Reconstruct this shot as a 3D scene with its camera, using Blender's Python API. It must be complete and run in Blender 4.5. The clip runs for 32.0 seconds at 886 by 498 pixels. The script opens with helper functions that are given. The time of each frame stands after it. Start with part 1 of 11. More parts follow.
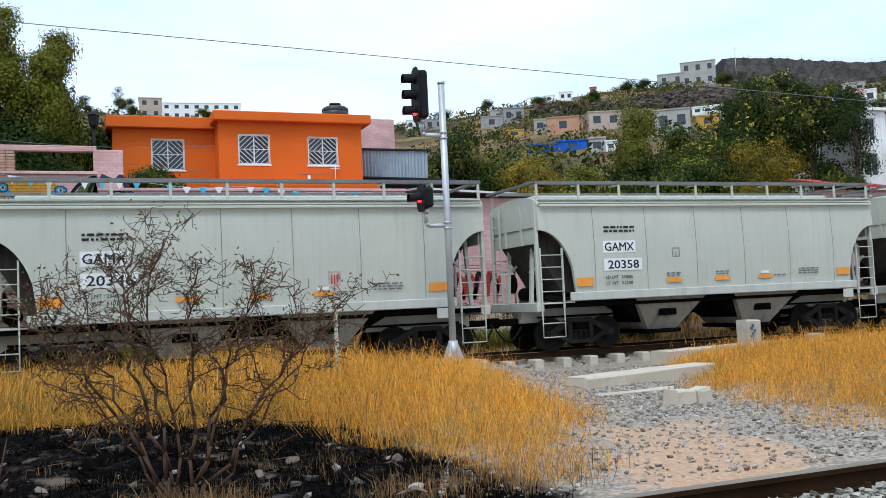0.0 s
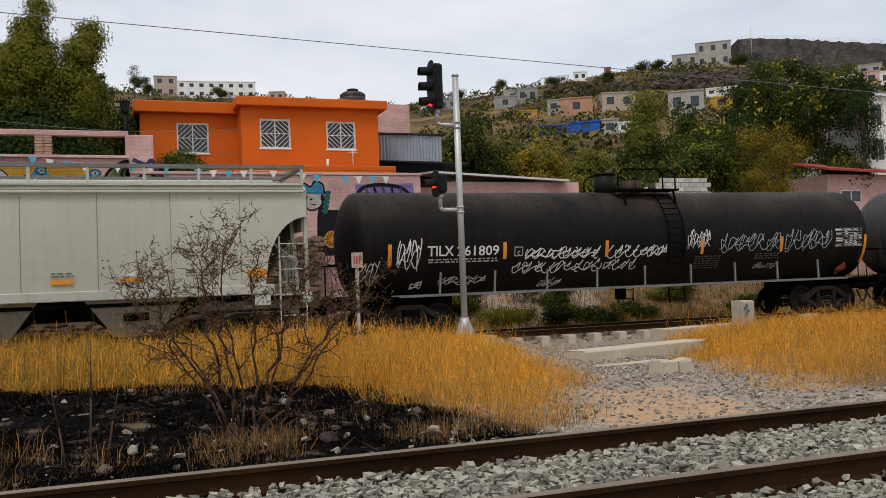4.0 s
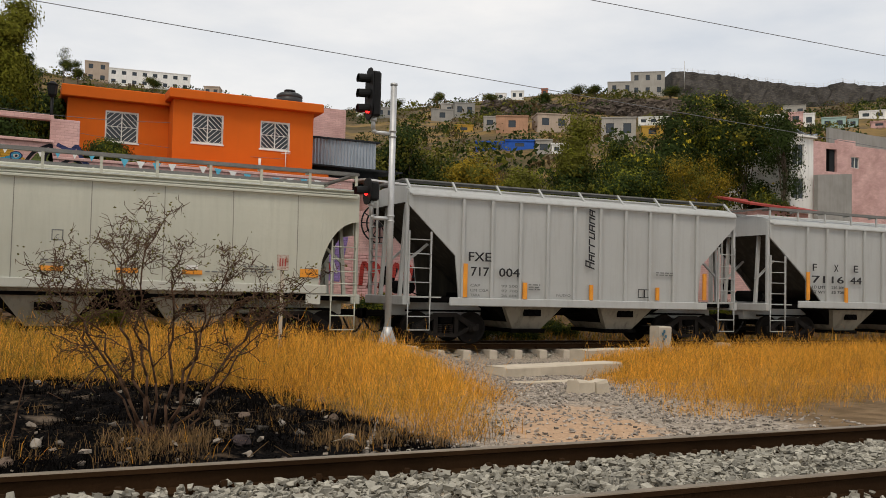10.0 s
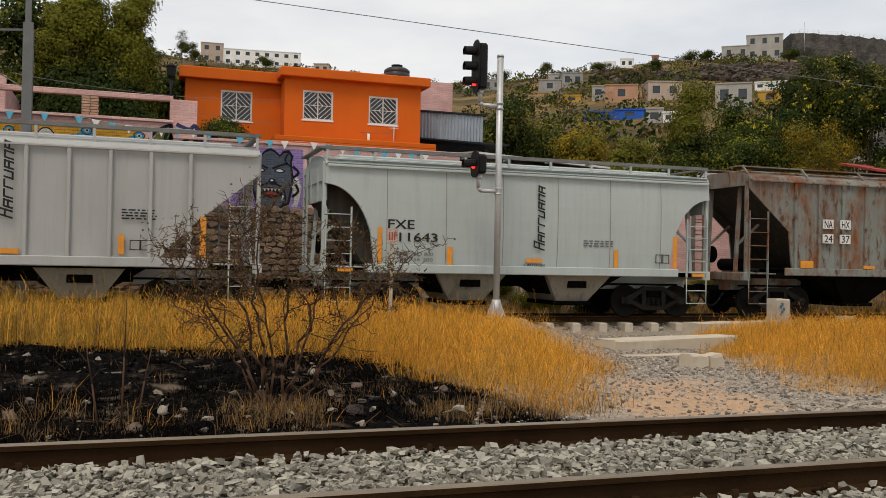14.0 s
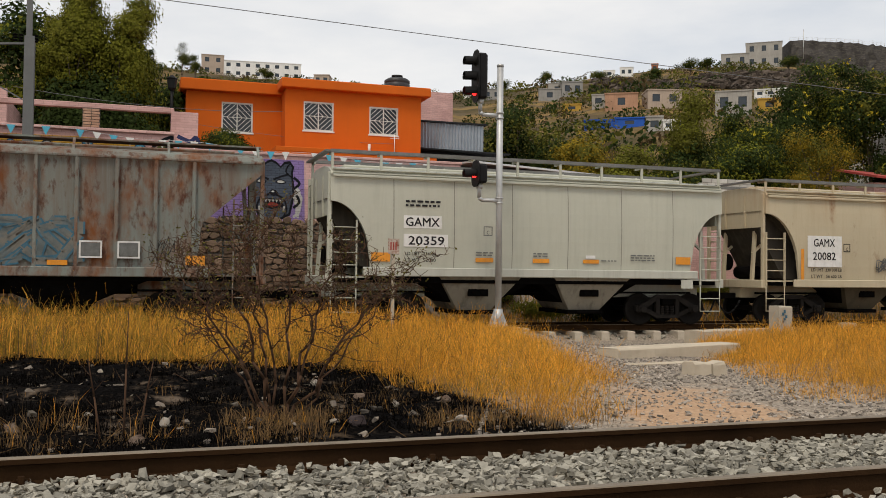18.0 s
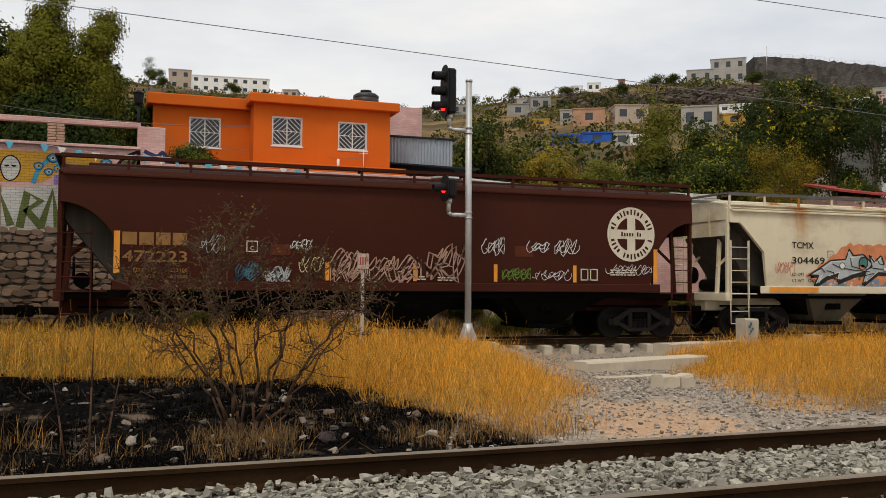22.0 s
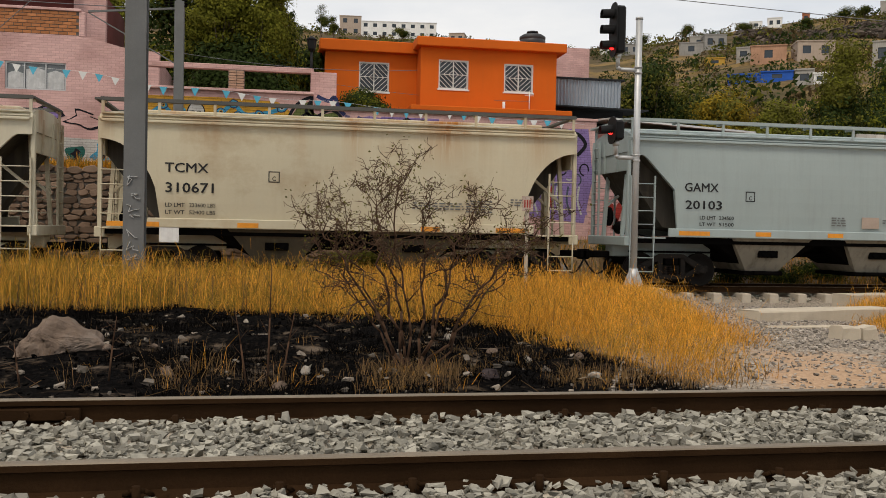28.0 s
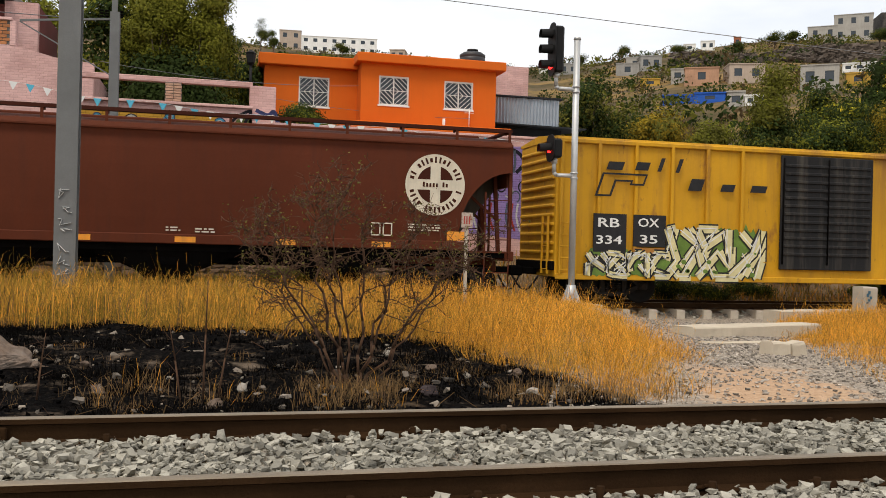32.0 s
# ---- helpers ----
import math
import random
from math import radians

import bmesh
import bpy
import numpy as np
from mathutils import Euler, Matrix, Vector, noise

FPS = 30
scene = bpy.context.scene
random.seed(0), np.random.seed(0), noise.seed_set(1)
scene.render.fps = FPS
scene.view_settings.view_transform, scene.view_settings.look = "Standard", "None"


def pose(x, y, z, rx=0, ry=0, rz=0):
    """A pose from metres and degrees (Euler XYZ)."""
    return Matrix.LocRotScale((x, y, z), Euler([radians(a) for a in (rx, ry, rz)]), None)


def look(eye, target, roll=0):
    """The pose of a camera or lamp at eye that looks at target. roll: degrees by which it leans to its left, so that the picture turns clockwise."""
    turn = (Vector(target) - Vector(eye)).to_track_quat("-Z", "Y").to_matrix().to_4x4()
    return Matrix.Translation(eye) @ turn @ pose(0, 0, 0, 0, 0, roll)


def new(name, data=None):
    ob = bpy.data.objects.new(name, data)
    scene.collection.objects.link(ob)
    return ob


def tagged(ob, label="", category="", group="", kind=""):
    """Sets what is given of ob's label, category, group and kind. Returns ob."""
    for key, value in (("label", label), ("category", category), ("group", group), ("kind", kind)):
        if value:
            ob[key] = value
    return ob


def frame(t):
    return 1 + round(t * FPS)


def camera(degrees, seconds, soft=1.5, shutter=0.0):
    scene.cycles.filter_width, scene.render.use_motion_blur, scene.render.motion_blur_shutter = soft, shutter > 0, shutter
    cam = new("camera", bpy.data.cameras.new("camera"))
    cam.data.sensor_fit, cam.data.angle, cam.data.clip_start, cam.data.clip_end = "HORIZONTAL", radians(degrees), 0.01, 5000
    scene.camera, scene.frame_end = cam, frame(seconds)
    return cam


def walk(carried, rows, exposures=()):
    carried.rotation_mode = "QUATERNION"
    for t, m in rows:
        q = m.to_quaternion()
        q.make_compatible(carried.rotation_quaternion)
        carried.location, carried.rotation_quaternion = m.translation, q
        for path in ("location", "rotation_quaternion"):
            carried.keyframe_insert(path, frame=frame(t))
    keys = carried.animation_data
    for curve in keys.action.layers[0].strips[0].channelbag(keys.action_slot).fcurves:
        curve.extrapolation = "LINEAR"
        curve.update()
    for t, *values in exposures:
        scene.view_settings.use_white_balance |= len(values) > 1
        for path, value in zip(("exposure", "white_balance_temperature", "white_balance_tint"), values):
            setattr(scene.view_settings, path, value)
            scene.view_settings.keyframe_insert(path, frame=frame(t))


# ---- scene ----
cam = camera(51.65, 32.0, soft=0.9)
walk(cam, [
    (0, look((0.559, 1.422, 1.690), (7.867, 20.001, 2.874), -2.65)),
    (0.5, look((0.108, 0.242, 1.690), (8.231, 18.466, 3.070), -2.16)),
    (1, look((0.000, 0.000, 1.690), (8.161, 18.227, 2.766), -1.74)),
    (1.5, look((0.000, 0.000, 1.690), (7.833, 18.387, 2.448), -1.20)),
    (2, look((0.000, 0.000, 1.690), (7.525, 18.521, 2.286), -1.18)),
    (2.5, look((0.000, 0.000, 1.690), (7.272, 18.623, 2.240), -1.54)),
    (3, look((0.000, 0.000, 1.690), (7.145, 18.673, 2.215), -2.16)),
    (3.5, look((0.000, 0.000, 1.690), (7.017, 18.719, 2.304), -2.27)),
    (5.5, look((0.000, 0.000, 1.690), (7.203, 18.629, 2.728), -1.77)),
    (6, look((0.000, 0.000, 1.690), (7.107, 18.664, 2.759), -1.59)),
    (6.5, look((0.000, 0.000, 1.690), (6.869, 18.751, 2.801), -1.25)),
    (7, look((0.000, 0.000, 1.690), (6.722, 18.801, 2.842), -1.25)),
    (7.5, look((0.000, 0.000, 1.690), (6.990, 18.702, 2.861), -0.52)),
    (8, look((0.000, 0.000, 1.690), (7.602, 18.464, 2.827), 0.01)),
    (8.5, look((0.000, 0.000, 1.690), (7.957, 18.316, 2.798), 0.21)),
    (9, look((0.000, 0.000, 1.690), (8.204, 18.209, 2.752), 0.40)),
    (9.5, look((0.000, 0.000, 1.690), (8.385, 18.128, 2.716), 0.70)),
    (10, look((0.000, 0.000, 1.690), (8.485, 18.085, 2.648), 1.34)),
    (10.5, look((0.000, 0.000, 1.690), (8.519, 18.076, 2.522), 1.44)),
    (11, look((0.000, 0.000, 1.690), (8.169, 18.250, 2.125), 1.05)),
    (11.5, look((0.000, 0.000, 1.690), (7.581, 18.507, 1.819), 0.97)),
    (12, look((0.000, 0.000, 1.690), (7.477, 18.549, 1.850), 1.16)),
    (12.5, look((0.000, 0.000, 1.690), (7.446, 18.561, 1.930), 0.80)),
    (13, look((0.000, 0.000, 1.690), (6.903, 18.766, 2.145), 0.54)),
    (13.5, look((0.000, 0.000, 1.690), (6.445, 18.929, 2.107), 0.99)),
    (14, look((0.000, 0.000, 1.690), (6.318, 18.973, 2.004), 1.08)),
    (16.5, look((0.000, 0.000, 1.690), (6.308, 18.979, 1.844), 0.27)),
    (17, look((0.000, 0.000, 1.690), (6.249, 18.997, 1.964), 0.49)),
    (17.5, look((0.000, 0.000, 1.690), (6.239, 18.997, 2.121), 0.62)),
    (18, look((0.000, 0.000, 1.690), (6.285, 18.980, 2.215), 0.64)),
    (18.5, look((0.000, 0.000, 1.690), (6.381, 18.946, 2.269), 0.52)),
    (19, look((0.000, 0.000, 1.690), (6.467, 18.916, 2.308), 0.49)),
    (19.5, look((0.000, 0.000, 1.690), (6.534, 18.892, 2.335), 0.42)),
    (20, look((0.000, 0.000, 1.690), (6.638, 18.853, 2.404), 0.44)),
    (20.5, look((0.000, 0.000, 1.690), (6.741, 18.813, 2.488), 0.36)),
    (21, look((0.000, 0.000, 1.690), (6.831, 18.779, 2.527), 0.20)),
    (21.5, look((0.000, 0.000, 1.690), (6.889, 18.757, 2.543), 0.25)),
    (22, look((0.000, 0.000, 1.690), (6.906, 18.751, 2.540), 0.32)),
    (22.5, look((0.000, 0.000, 1.690), (6.912, 18.747, 2.562), 0.33)),
    (23, look((0.000, 0.000, 1.690), (6.880, 18.760, 2.546), 0.53)),
    (23.5, look((0.000, 0.000, 1.690), (6.818, 18.788, 2.420), 0.30)),
    (24, look((0.000, 0.000, 1.690), (6.752, 18.817, 2.261), 0.16)),
    (24.5, look((0.000, 0.000, 1.660), (5.795, 19.137, 2.103), -0.14)),
    (25, look((0.000, 0.000, 1.660), (2.189, 19.878, 1.963), -1.16)),
    (25.5, look((0.000, 0.000, 1.660), (0.443, 19.995, 1.524), -1.44)),
    (27.5, look((0.000, 0.000, 1.660), (3.117, 19.751, 1.215), 0.89)),
    (28, look((0.000, 0.000, 1.660), (3.477, 19.691, 1.247), 1.11)),
    (28.5, look((0.000, 0.000, 1.660), (4.498, 19.486, 1.438), 1.97)),
    (29, look((0.000, 0.000, 1.660), (5.194, 19.313, 1.516), 1.67)),
    (29.5, look((0.000, 0.000, 1.660), (5.356, 19.269, 1.555), 1.46)),
    (30, look((0.000, 0.000, 1.660), (5.465, 19.239, 1.559), 0.93)),
    (30.5, look((0.000, 0.000, 1.660), (5.575, 19.207, 1.505), 1.26)),
    (31, look((0.000, 0.000, 1.660), (5.476, 19.235, 1.507), 1.41)),
    (31.5, look((0.000, 0.000, 1.660), (5.219, 19.307, 1.561), 1.40)),
    (32, look((0.000, 0.000, 1.660), (4.762, 19.425, 1.626), 1.42)),
], exposures=[
    (0, 0.80, 5700, 6), (0.2, 0.5, 5550, 6), (0.5, 0.05, 5400, 6), (1.0, 0.02, 5500, 8), (2.0, 0.08, 5900, 9),
    (3.5, 0.25, 6700, 11), (5.5, 0.32, 7400, 12), (27, 0.36, 7500, 12), (29.5, 0.38, 7500, 12), (31, 0.62, 7400, 12), (32, 0.70, 7400, 12),
])

# ---------------------------------------------------------------- light
RAIL = 0.21      # rail head of the far track
TY = 25.2        # centre line of the far track
world = bpy.data.worlds.new("overcast")
scene.world = world
world.use_nodes = True
wn, wl = world.node_tree.nodes, world.node_tree.links
wn.clear()
sky = wn.new("ShaderNodeTexSky")
sky.sky_type, sky.sun_disc = "NISHITA", False
sky.sun_elevation, sky.sun_rotation = radians(52), radians(215)
cloud_at = wn.new("ShaderNodeTexCoord")
cloud_map = wn.new("ShaderNodeMapping")
cloud_map.inputs["Scale"].default_value = (1.0, 1.0, 3.2)
cloud = wn.new("ShaderNodeTexNoise")
cloud.inputs["Scale"].default_value, cloud.inputs["Detail"].default_value = 2.6, 7
cloud.inputs["Roughness"].default_value = 0.55
ramp = wn.new("ShaderNodeValToRGB")
ramp.color_ramp.elements[0].position, ramp.color_ramp.elements[0].color = 0.30, (5.0, 5.75, 6.85, 1)
ramp.color_ramp.elements[1].position, ramp.color_ramp.elements[1].color = 0.70, (7.8, 8.2, 8.7, 1)
mixw = wn.new("ShaderNodeMix")
mixw.data_type = "RGBA"
mixw.inputs[0].default_value = 0.86
bg = wn.new("ShaderNodeBackground")
bg.inputs["Strength"].default_value = 0.1
wo = wn.new("ShaderNodeOutputWorld")
wl.new(cloud_at.outputs["Generated"], cloud_map.inputs["Vector"])
wl.new(cloud_map.outputs["Vector"], cloud.inputs["Vector"])
wl.new(cloud.outputs["Fac"], ramp.inputs["Fac"])
wl.new(sky.outputs["Color"], mixw.inputs[6])
wl.new(ramp.outputs["Color"], mixw.inputs[7])
wl.new(mixw.outputs[2], bg.inputs["Color"])
wl.new(bg.outputs["Background"], wo.inputs["Surface"])
sun_data = bpy.data.lights.new("sun", "SUN")
sun_data.energy, sun_data.angle, sun_data.color = 1.2, radians(18), (1.0, 0.96, 0.9)
sun = new("sun", sun_data)
sun.matrix_world = look((0, 0, 60), (22, 28, 0))

# ---------------------------------------------------------------- mesh helper
class Mesh:
    """Collects faces of several materials and links them as one object."""

    def __init__(self):
        self.v, self.f, self.m, self.s = [], [], [], []

    def face(self, pts, mi=0, smooth=False):
        i = len(self.v)
        self.v.extend(tuple(p) for p in pts)
        self.f.append(tuple(range(i, i + len(pts))))
        self.m.append(mi)
        self.s.append(smooth)

    def box(self, x0, x1, y0, y1, z0, z1, mi=0, bev=0.0):
        if bev <= 0:
            i = len(self.v)
            self.v.extend([(x0, y0, z0), (x1, y0, z0), (x1, y1, z0), (x0, y1, z0), (x0, y0, z1), (x1, y0, z1), (x1, y1, z1), (x0, y1, z1)])
            fs = [(0, 3, 2, 1), (4, 5, 6, 7), (0, 1, 5, 4), (1, 2, 6, 5), (2, 3, 7, 6), (3, 0, 4, 7)]
            self.f.extend(tuple(i + k for k in q) for q in fs)
            self.m.extend([mi] * 6)
            self.s.extend([False] * 6)
            return
        b = min(bev, (x1 - x0) * 0.45, (y1 - y0) * 0.45, (z1 - z0) * 0.45)
        rings = []
        for z, c in ((z0, b), (z0 + b, 0), (z1 - b, 0), (z1, b)):
            e = b if c == 0 else b
            ix, iy = (c, c)
            rings.append([(x0 + ix + (b if c == 0 else 0), y0 + iy, z), (x1 - ix - (b if c == 0 else 0), y0 + iy, z),
                          (x1 - ix, y0 + iy + (b if c == 0 else 0), z), (x1 - ix, y1 - iy - (b if c == 0 else 0), z),
                          (x1 - ix - (b if c == 0 else 0), y1 - iy, z), (x0 + ix + (b if c == 0 else 0), y1 - iy, z),
                          (x0 + ix, y1 - iy - (b if c == 0 else 0), z), (x0 + ix, y0 + iy + (b if c == 0 else 0), z)])
        self.loft(rings, mi)

    def loft(self, rings, mi=0, caps=True, smooth=False, closed=True):
        n, i = len(rings[0]), len(self.v)
        for r in rings:
            self.v.extend(tuple(p) for p in r)
        for a in range(len(rings) - 1):
            for k in range(n if closed else n - 1):
                k2 = (k + 1) % n
                self.f.append((i + a * n + k, i + a * n + k2, i + (a + 1) * n + k2, i + (a + 1) * n + k))
                self.m.append(mi)
                self.s.append(smooth)
        if caps:
            self.f.append(tuple(i + k for k in reversed(range(n))))
            self.f.append(tuple(i + (len(rings) - 1) * n + k for k in range(n)))
            self.m.extend([mi, mi])
            self.s.extend([False, False])

    def tube(self, p, q, r, n=8, mi=0, r2=None, smooth=True):
        p, q = Vector(p), Vector(q)
        d = (q - p).normalized()
        a = d.orthogonal().normalized()
        b = d.cross(a)
        r2 = r if r2 is None else r2
        self.loft([[o + rr * (math.cos(t) * a + math.sin(t) * b) for t in [2 * math.pi * k / n for k in range(n)]] for o, rr in ((p, r), (q, r2))], mi, True, smooth)

    def pipe(self, pts, r, n=6, mi=0):
        for a, b in zip(pts[:-1], pts[1:]):
            self.tube(a, b, r, n, mi)

    def bar(self, p, q, w, h, mi=0):
        """A square bar from p to q."""
        p, q = Vector(p), Vector(q)
        d = (q - p).normalized()
        up = Vector((0, 0, 1)) if abs(d.z) < 0.9 else Vector((1, 0, 0))
        a = d.cross(up).normalized()
        b = a.cross(d)
        self.loft([[o + sx * a * w / 2 + sz * b * h / 2 for sx, sz in ((-1, -1), (1, -1), (1, 1), (-1, 1))] for o in (p, q)], mi)

    def prism(self, poly, y0, y1, mi=0):
        """A polygon of (x, z), counted round, drawn out from y0 to y1."""
        self.loft([[(x, y0, z) for x, z in poly], [(x, y1, z) for x, z in poly]], mi)

    def slab(self, poly, z0, z1, mi=0):
        self.loft([[(x, y, z0) for x, y in poly], [(x, y, z1) for x, y in poly]], mi)

    def data(self, name, mats):
        me = bpy.data.meshes.new(name)
        me.from_pydata(self.v, [], self.f)
        for m in mats:
            me.materials.append(m)
        if len(mats) > 1:
            me.polygons.foreach_set("material_index", self.m)
        me.polygons.foreach_set("use_smooth", self.s)
        me.update()
        return me

    def put(self, name, mats, parent=None, label="", **tags):
        mats = mats if isinstance(mats, (list, tuple)) else [mats]
        ob = new(name, self.data(name, mats))
        ob.parent = parent
        if label or tags:
            tagged(ob, label, **tags)
        return ob


def empty(name, m, label, category, group="", kind=""):
    ob = new(name)
    ob.matrix_basis = m
    return tagged(ob, label, category, group, kind)


def fast_mesh(name, co, faces, mats, mi=None, smooth=False):
    """A mesh from arrays: co (n, 3); faces (m, 3 or 4)."""
    me = bpy.data.meshes.new(name)
    k = faces.shape[1]
    me.vertices.add(len(co))
    me.vertices.foreach_set("co", np.ascontiguousarray(co, dtype=np.float32).ravel())
    me.loops.add(faces.size)
    me.loops.foreach_set("vertex_index", np.ascontiguousarray(faces, dtype=np.int32).ravel())
    me.polygons.add(len(faces))
    me.polygons.foreach_set("loop_start", np.arange(0, faces.size, k, dtype=np.int32))
    for m in mats:
        me.materials.append(m)
    if mi is not None:
        me.polygons.foreach_set("material_index", np.ascontiguousarray(mi, dtype=np.int32))
    me.polygons.foreach_set("use_smooth", np.full(len(faces), smooth))
    me.update(calc_edges=True)
    return me


def lettered(text, x0, x1, z0, z1, material, parent, name="lettering", y=None):
    """Flat letters that fill the box from x0 to x1 and z0 to z1 on the side that faces -y."""
    ob = words(text, 0.4, 0, 0, 0, material, parent, name)
    y = -HALF - 0.012 if y is None else y
    vs = ob.data.vertices
    xa, xb = min(v.co.x for v in vs), max(v.co.x for v in vs)
    za, zb = min(v.co.z for v in vs), max(v.co.z for v in vs)
    for v in vs:
        v.co = (x0 + (v.co.x - xa) * (x1 - x0) / (xb - xa), y + v.co.y, z0 + (v.co.z - za) * (z1 - z0) / (zb - za))
    return ob


def words(text, size, x, y, z, material, parent, name="lettering", up=0.0, align="LEFT", bold=0.0, wide=1.0):
    """Flat letters on the side that faces -y; up: degrees by which the line is turned."""
    cu = bpy.data.curves.new(name, "FONT")
    cu.body, cu.size, cu.align_x, cu.align_y, cu.offset, cu.fill_mode = text, size, align, "CENTER", bold, "FRONT"
    cu.resolution_u = 2
    tmp = bpy.data.objects.new(name, cu)
    me = bpy.data.meshes.new_from_object(tmp)
    bpy.data.objects.remove(tmp)
    me.transform(pose(x, y, z, 90, 0, 0) @ pose(0, 0, 0, 0, 0, up) @ Matrix.Diagonal((wide, 1, 1, 1)))
    # stencil letters are heavy: lay the outline three times, slightly apart
    vs, fs = [tuple(v.co) for v in me.vertices], [tuple(p.vertices) for p in me.polygons]
    fat = Mesh()
    d = size * 0.032 * (1 + bold)
    for k, (dx, dz) in enumerate(((0, 0), (d, 0), (0.5 * d, 0.6 * d))):
        i = len(fat.v)
        fat.v.extend((a + dx, b - 0.0005 * k, c + dz) for a, b, c in vs)
        fat.f.extend(tuple(i + q for q in f) for f in fs)
        fat.m.extend([0] * len(fs))
        fat.s.extend([False] * len(fs))
    bpy.data.meshes.remove(me)
    ob = new(name, fat.data(name, [material]))
    ob.parent = parent
    return ob


# ---------------------------------------------------------------- materials
def material(name, col, rough=0.7, metal=0.0, var=0.15, scale=2.0, fine=30.0, bump=0.15, streak=0.0, dirt=(0.10, 0.08, 0.06), spots=None, rnd=0.0, island=0.0, glow=0.0, spec=None, runs=None):
    m = bpy.data.materials.new(name)
    m.use_nodes = True
    n, l = m.node_tree.nodes, m.node_tree.links
    p = n["Principled BSDF"]
    tc = n.new("ShaderNodeTexCoord")

    def noise_at(sc, stretch=(1, 1, 1), detail=4.0, rough_=0.6):
        mp, t = n.new("ShaderNodeMapping"), n.new("ShaderNodeTexNoise")
        mp.inputs["Scale"].default_value = stretch
        t.inputs["Scale"].default_value, t.inputs["Detail"].default_value, t.inputs["Roughness"].default_value = sc, detail, rough_
        l.new(tc.outputs["Object"], mp.inputs["Vector"])
        l.new(mp.outputs["Vector"], t.inputs["Vector"])
        return t.outputs["Fac"]

    def mix(fac, a, b, mode="MIX"):
        x = n.new("ShaderNodeMix")
        x.data_type, x.blend_type = "RGBA", mode
        for sock, val in ((x.inputs[0], fac), (x.inputs[6], a), (x.inputs[7], b)):
            if isinstance(val, bpy.types.NodeSocket):
                l.new(val, sock)
            elif isinstance(val, (int, float)):
                sock.default_value = val
            else:
                sock.default_value = (*val[:3], 1)
        return x.outputs[2]

    def between(v, lo, hi):
        r = n.new("ShaderNodeMapRange")
        r.inputs["From Min"].default_value, r.inputs["From Max"].default_value = lo, hi
        l.new(v, r.inputs["Value"])
        return r.outputs["Result"]

    big, small = noise_at(scale), noise_at(fine, detail=5.0)
    lo, hi = [c * (1 - var) for c in col], [min(1, c * (1 + var)) for c in col]
    c = mix(between(big, 0.3, 0.7), lo, hi)
    c = mix(between(small, 0.25, 0.75), c, mix(0.5, c, lo))
    if rnd or island:
        if rnd:
            o = n.new("ShaderNodeObjectInfo").outputs["Random"]
        else:
            o = n.new("ShaderNodeNewGeometry").outputs["Random Per Island"]
        k = rnd or island
        hs = n.new("ShaderNodeHueSaturation")
        l.new(between(o, 0, 1), hs.inputs["Value"])
        mr = n.new("ShaderNodeMapRange")
        mr.inputs["To Min"].default_value, mr.inputs["To Max"].default_value = 1 - k, 1 + k
        l.new(o, mr.inputs["Value"])
        l.new(mr.outputs["Result"], hs.inputs["Value"])
        l.new(c, hs.inputs["Color"])
        c = hs.outputs["Color"]
    if streak:
        st = noise_at(1.0, (5, 5, 0.35), 5.0, 0.65)
        x = n.new("ShaderNodeMath")
        x.operation = "MULTIPLY"
        x.inputs[1].default_value = streak
        l.new(between(st, 0.48, 0.75), x.inputs[0])
        c = mix(x.outputs[0], c, dirt)
    if spots:
        for scol, ssc, lo_, hi_, stretch in spots:
            c = mix(between(noise_at(ssc, stretch, 6.0, 0.65), lo_, hi_), c, scol)
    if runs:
        # streaked runs, such as rust below the eaves: (colour, height it starts at, length, how much); a negative
        # length grows downwards
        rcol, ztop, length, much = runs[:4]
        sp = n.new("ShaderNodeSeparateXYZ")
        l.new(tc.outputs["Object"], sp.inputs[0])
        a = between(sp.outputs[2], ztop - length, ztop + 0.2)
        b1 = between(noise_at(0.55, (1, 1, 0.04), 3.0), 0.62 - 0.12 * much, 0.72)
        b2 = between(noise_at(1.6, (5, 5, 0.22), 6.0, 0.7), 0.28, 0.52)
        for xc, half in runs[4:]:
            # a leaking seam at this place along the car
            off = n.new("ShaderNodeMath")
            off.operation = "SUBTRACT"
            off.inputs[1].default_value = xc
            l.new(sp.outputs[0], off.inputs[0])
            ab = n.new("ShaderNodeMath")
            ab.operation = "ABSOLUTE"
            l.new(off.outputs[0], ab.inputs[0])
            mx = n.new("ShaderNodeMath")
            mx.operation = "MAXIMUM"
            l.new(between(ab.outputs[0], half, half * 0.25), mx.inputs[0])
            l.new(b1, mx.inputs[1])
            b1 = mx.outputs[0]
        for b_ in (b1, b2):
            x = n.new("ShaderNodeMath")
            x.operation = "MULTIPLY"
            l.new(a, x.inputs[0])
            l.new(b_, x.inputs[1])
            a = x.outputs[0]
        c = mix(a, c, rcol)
    if isinstance(c, bpy.types.NodeSocket):
        l.new(c, p.inputs["Base Color"])
    p.inputs["Roughness"].default_value, p.inputs["Metallic"].default_value = rough, metal
    if spec is None and rough >= 0.6:
        spec = 0.2
    if spec is not None:
        p.inputs["Specular IOR Level"].default_value = spec
    rr = n.new("ShaderNodeMapRange")
    rr.inputs["To Min"].default_value, rr.inputs["To Max"].default_value = max(0.03, rough - 0.12), min(1, rough + 0.12)
    l.new(small, rr.inputs["Value"])
    l.new(rr.outputs["Result"], p.inputs["Roughness"])
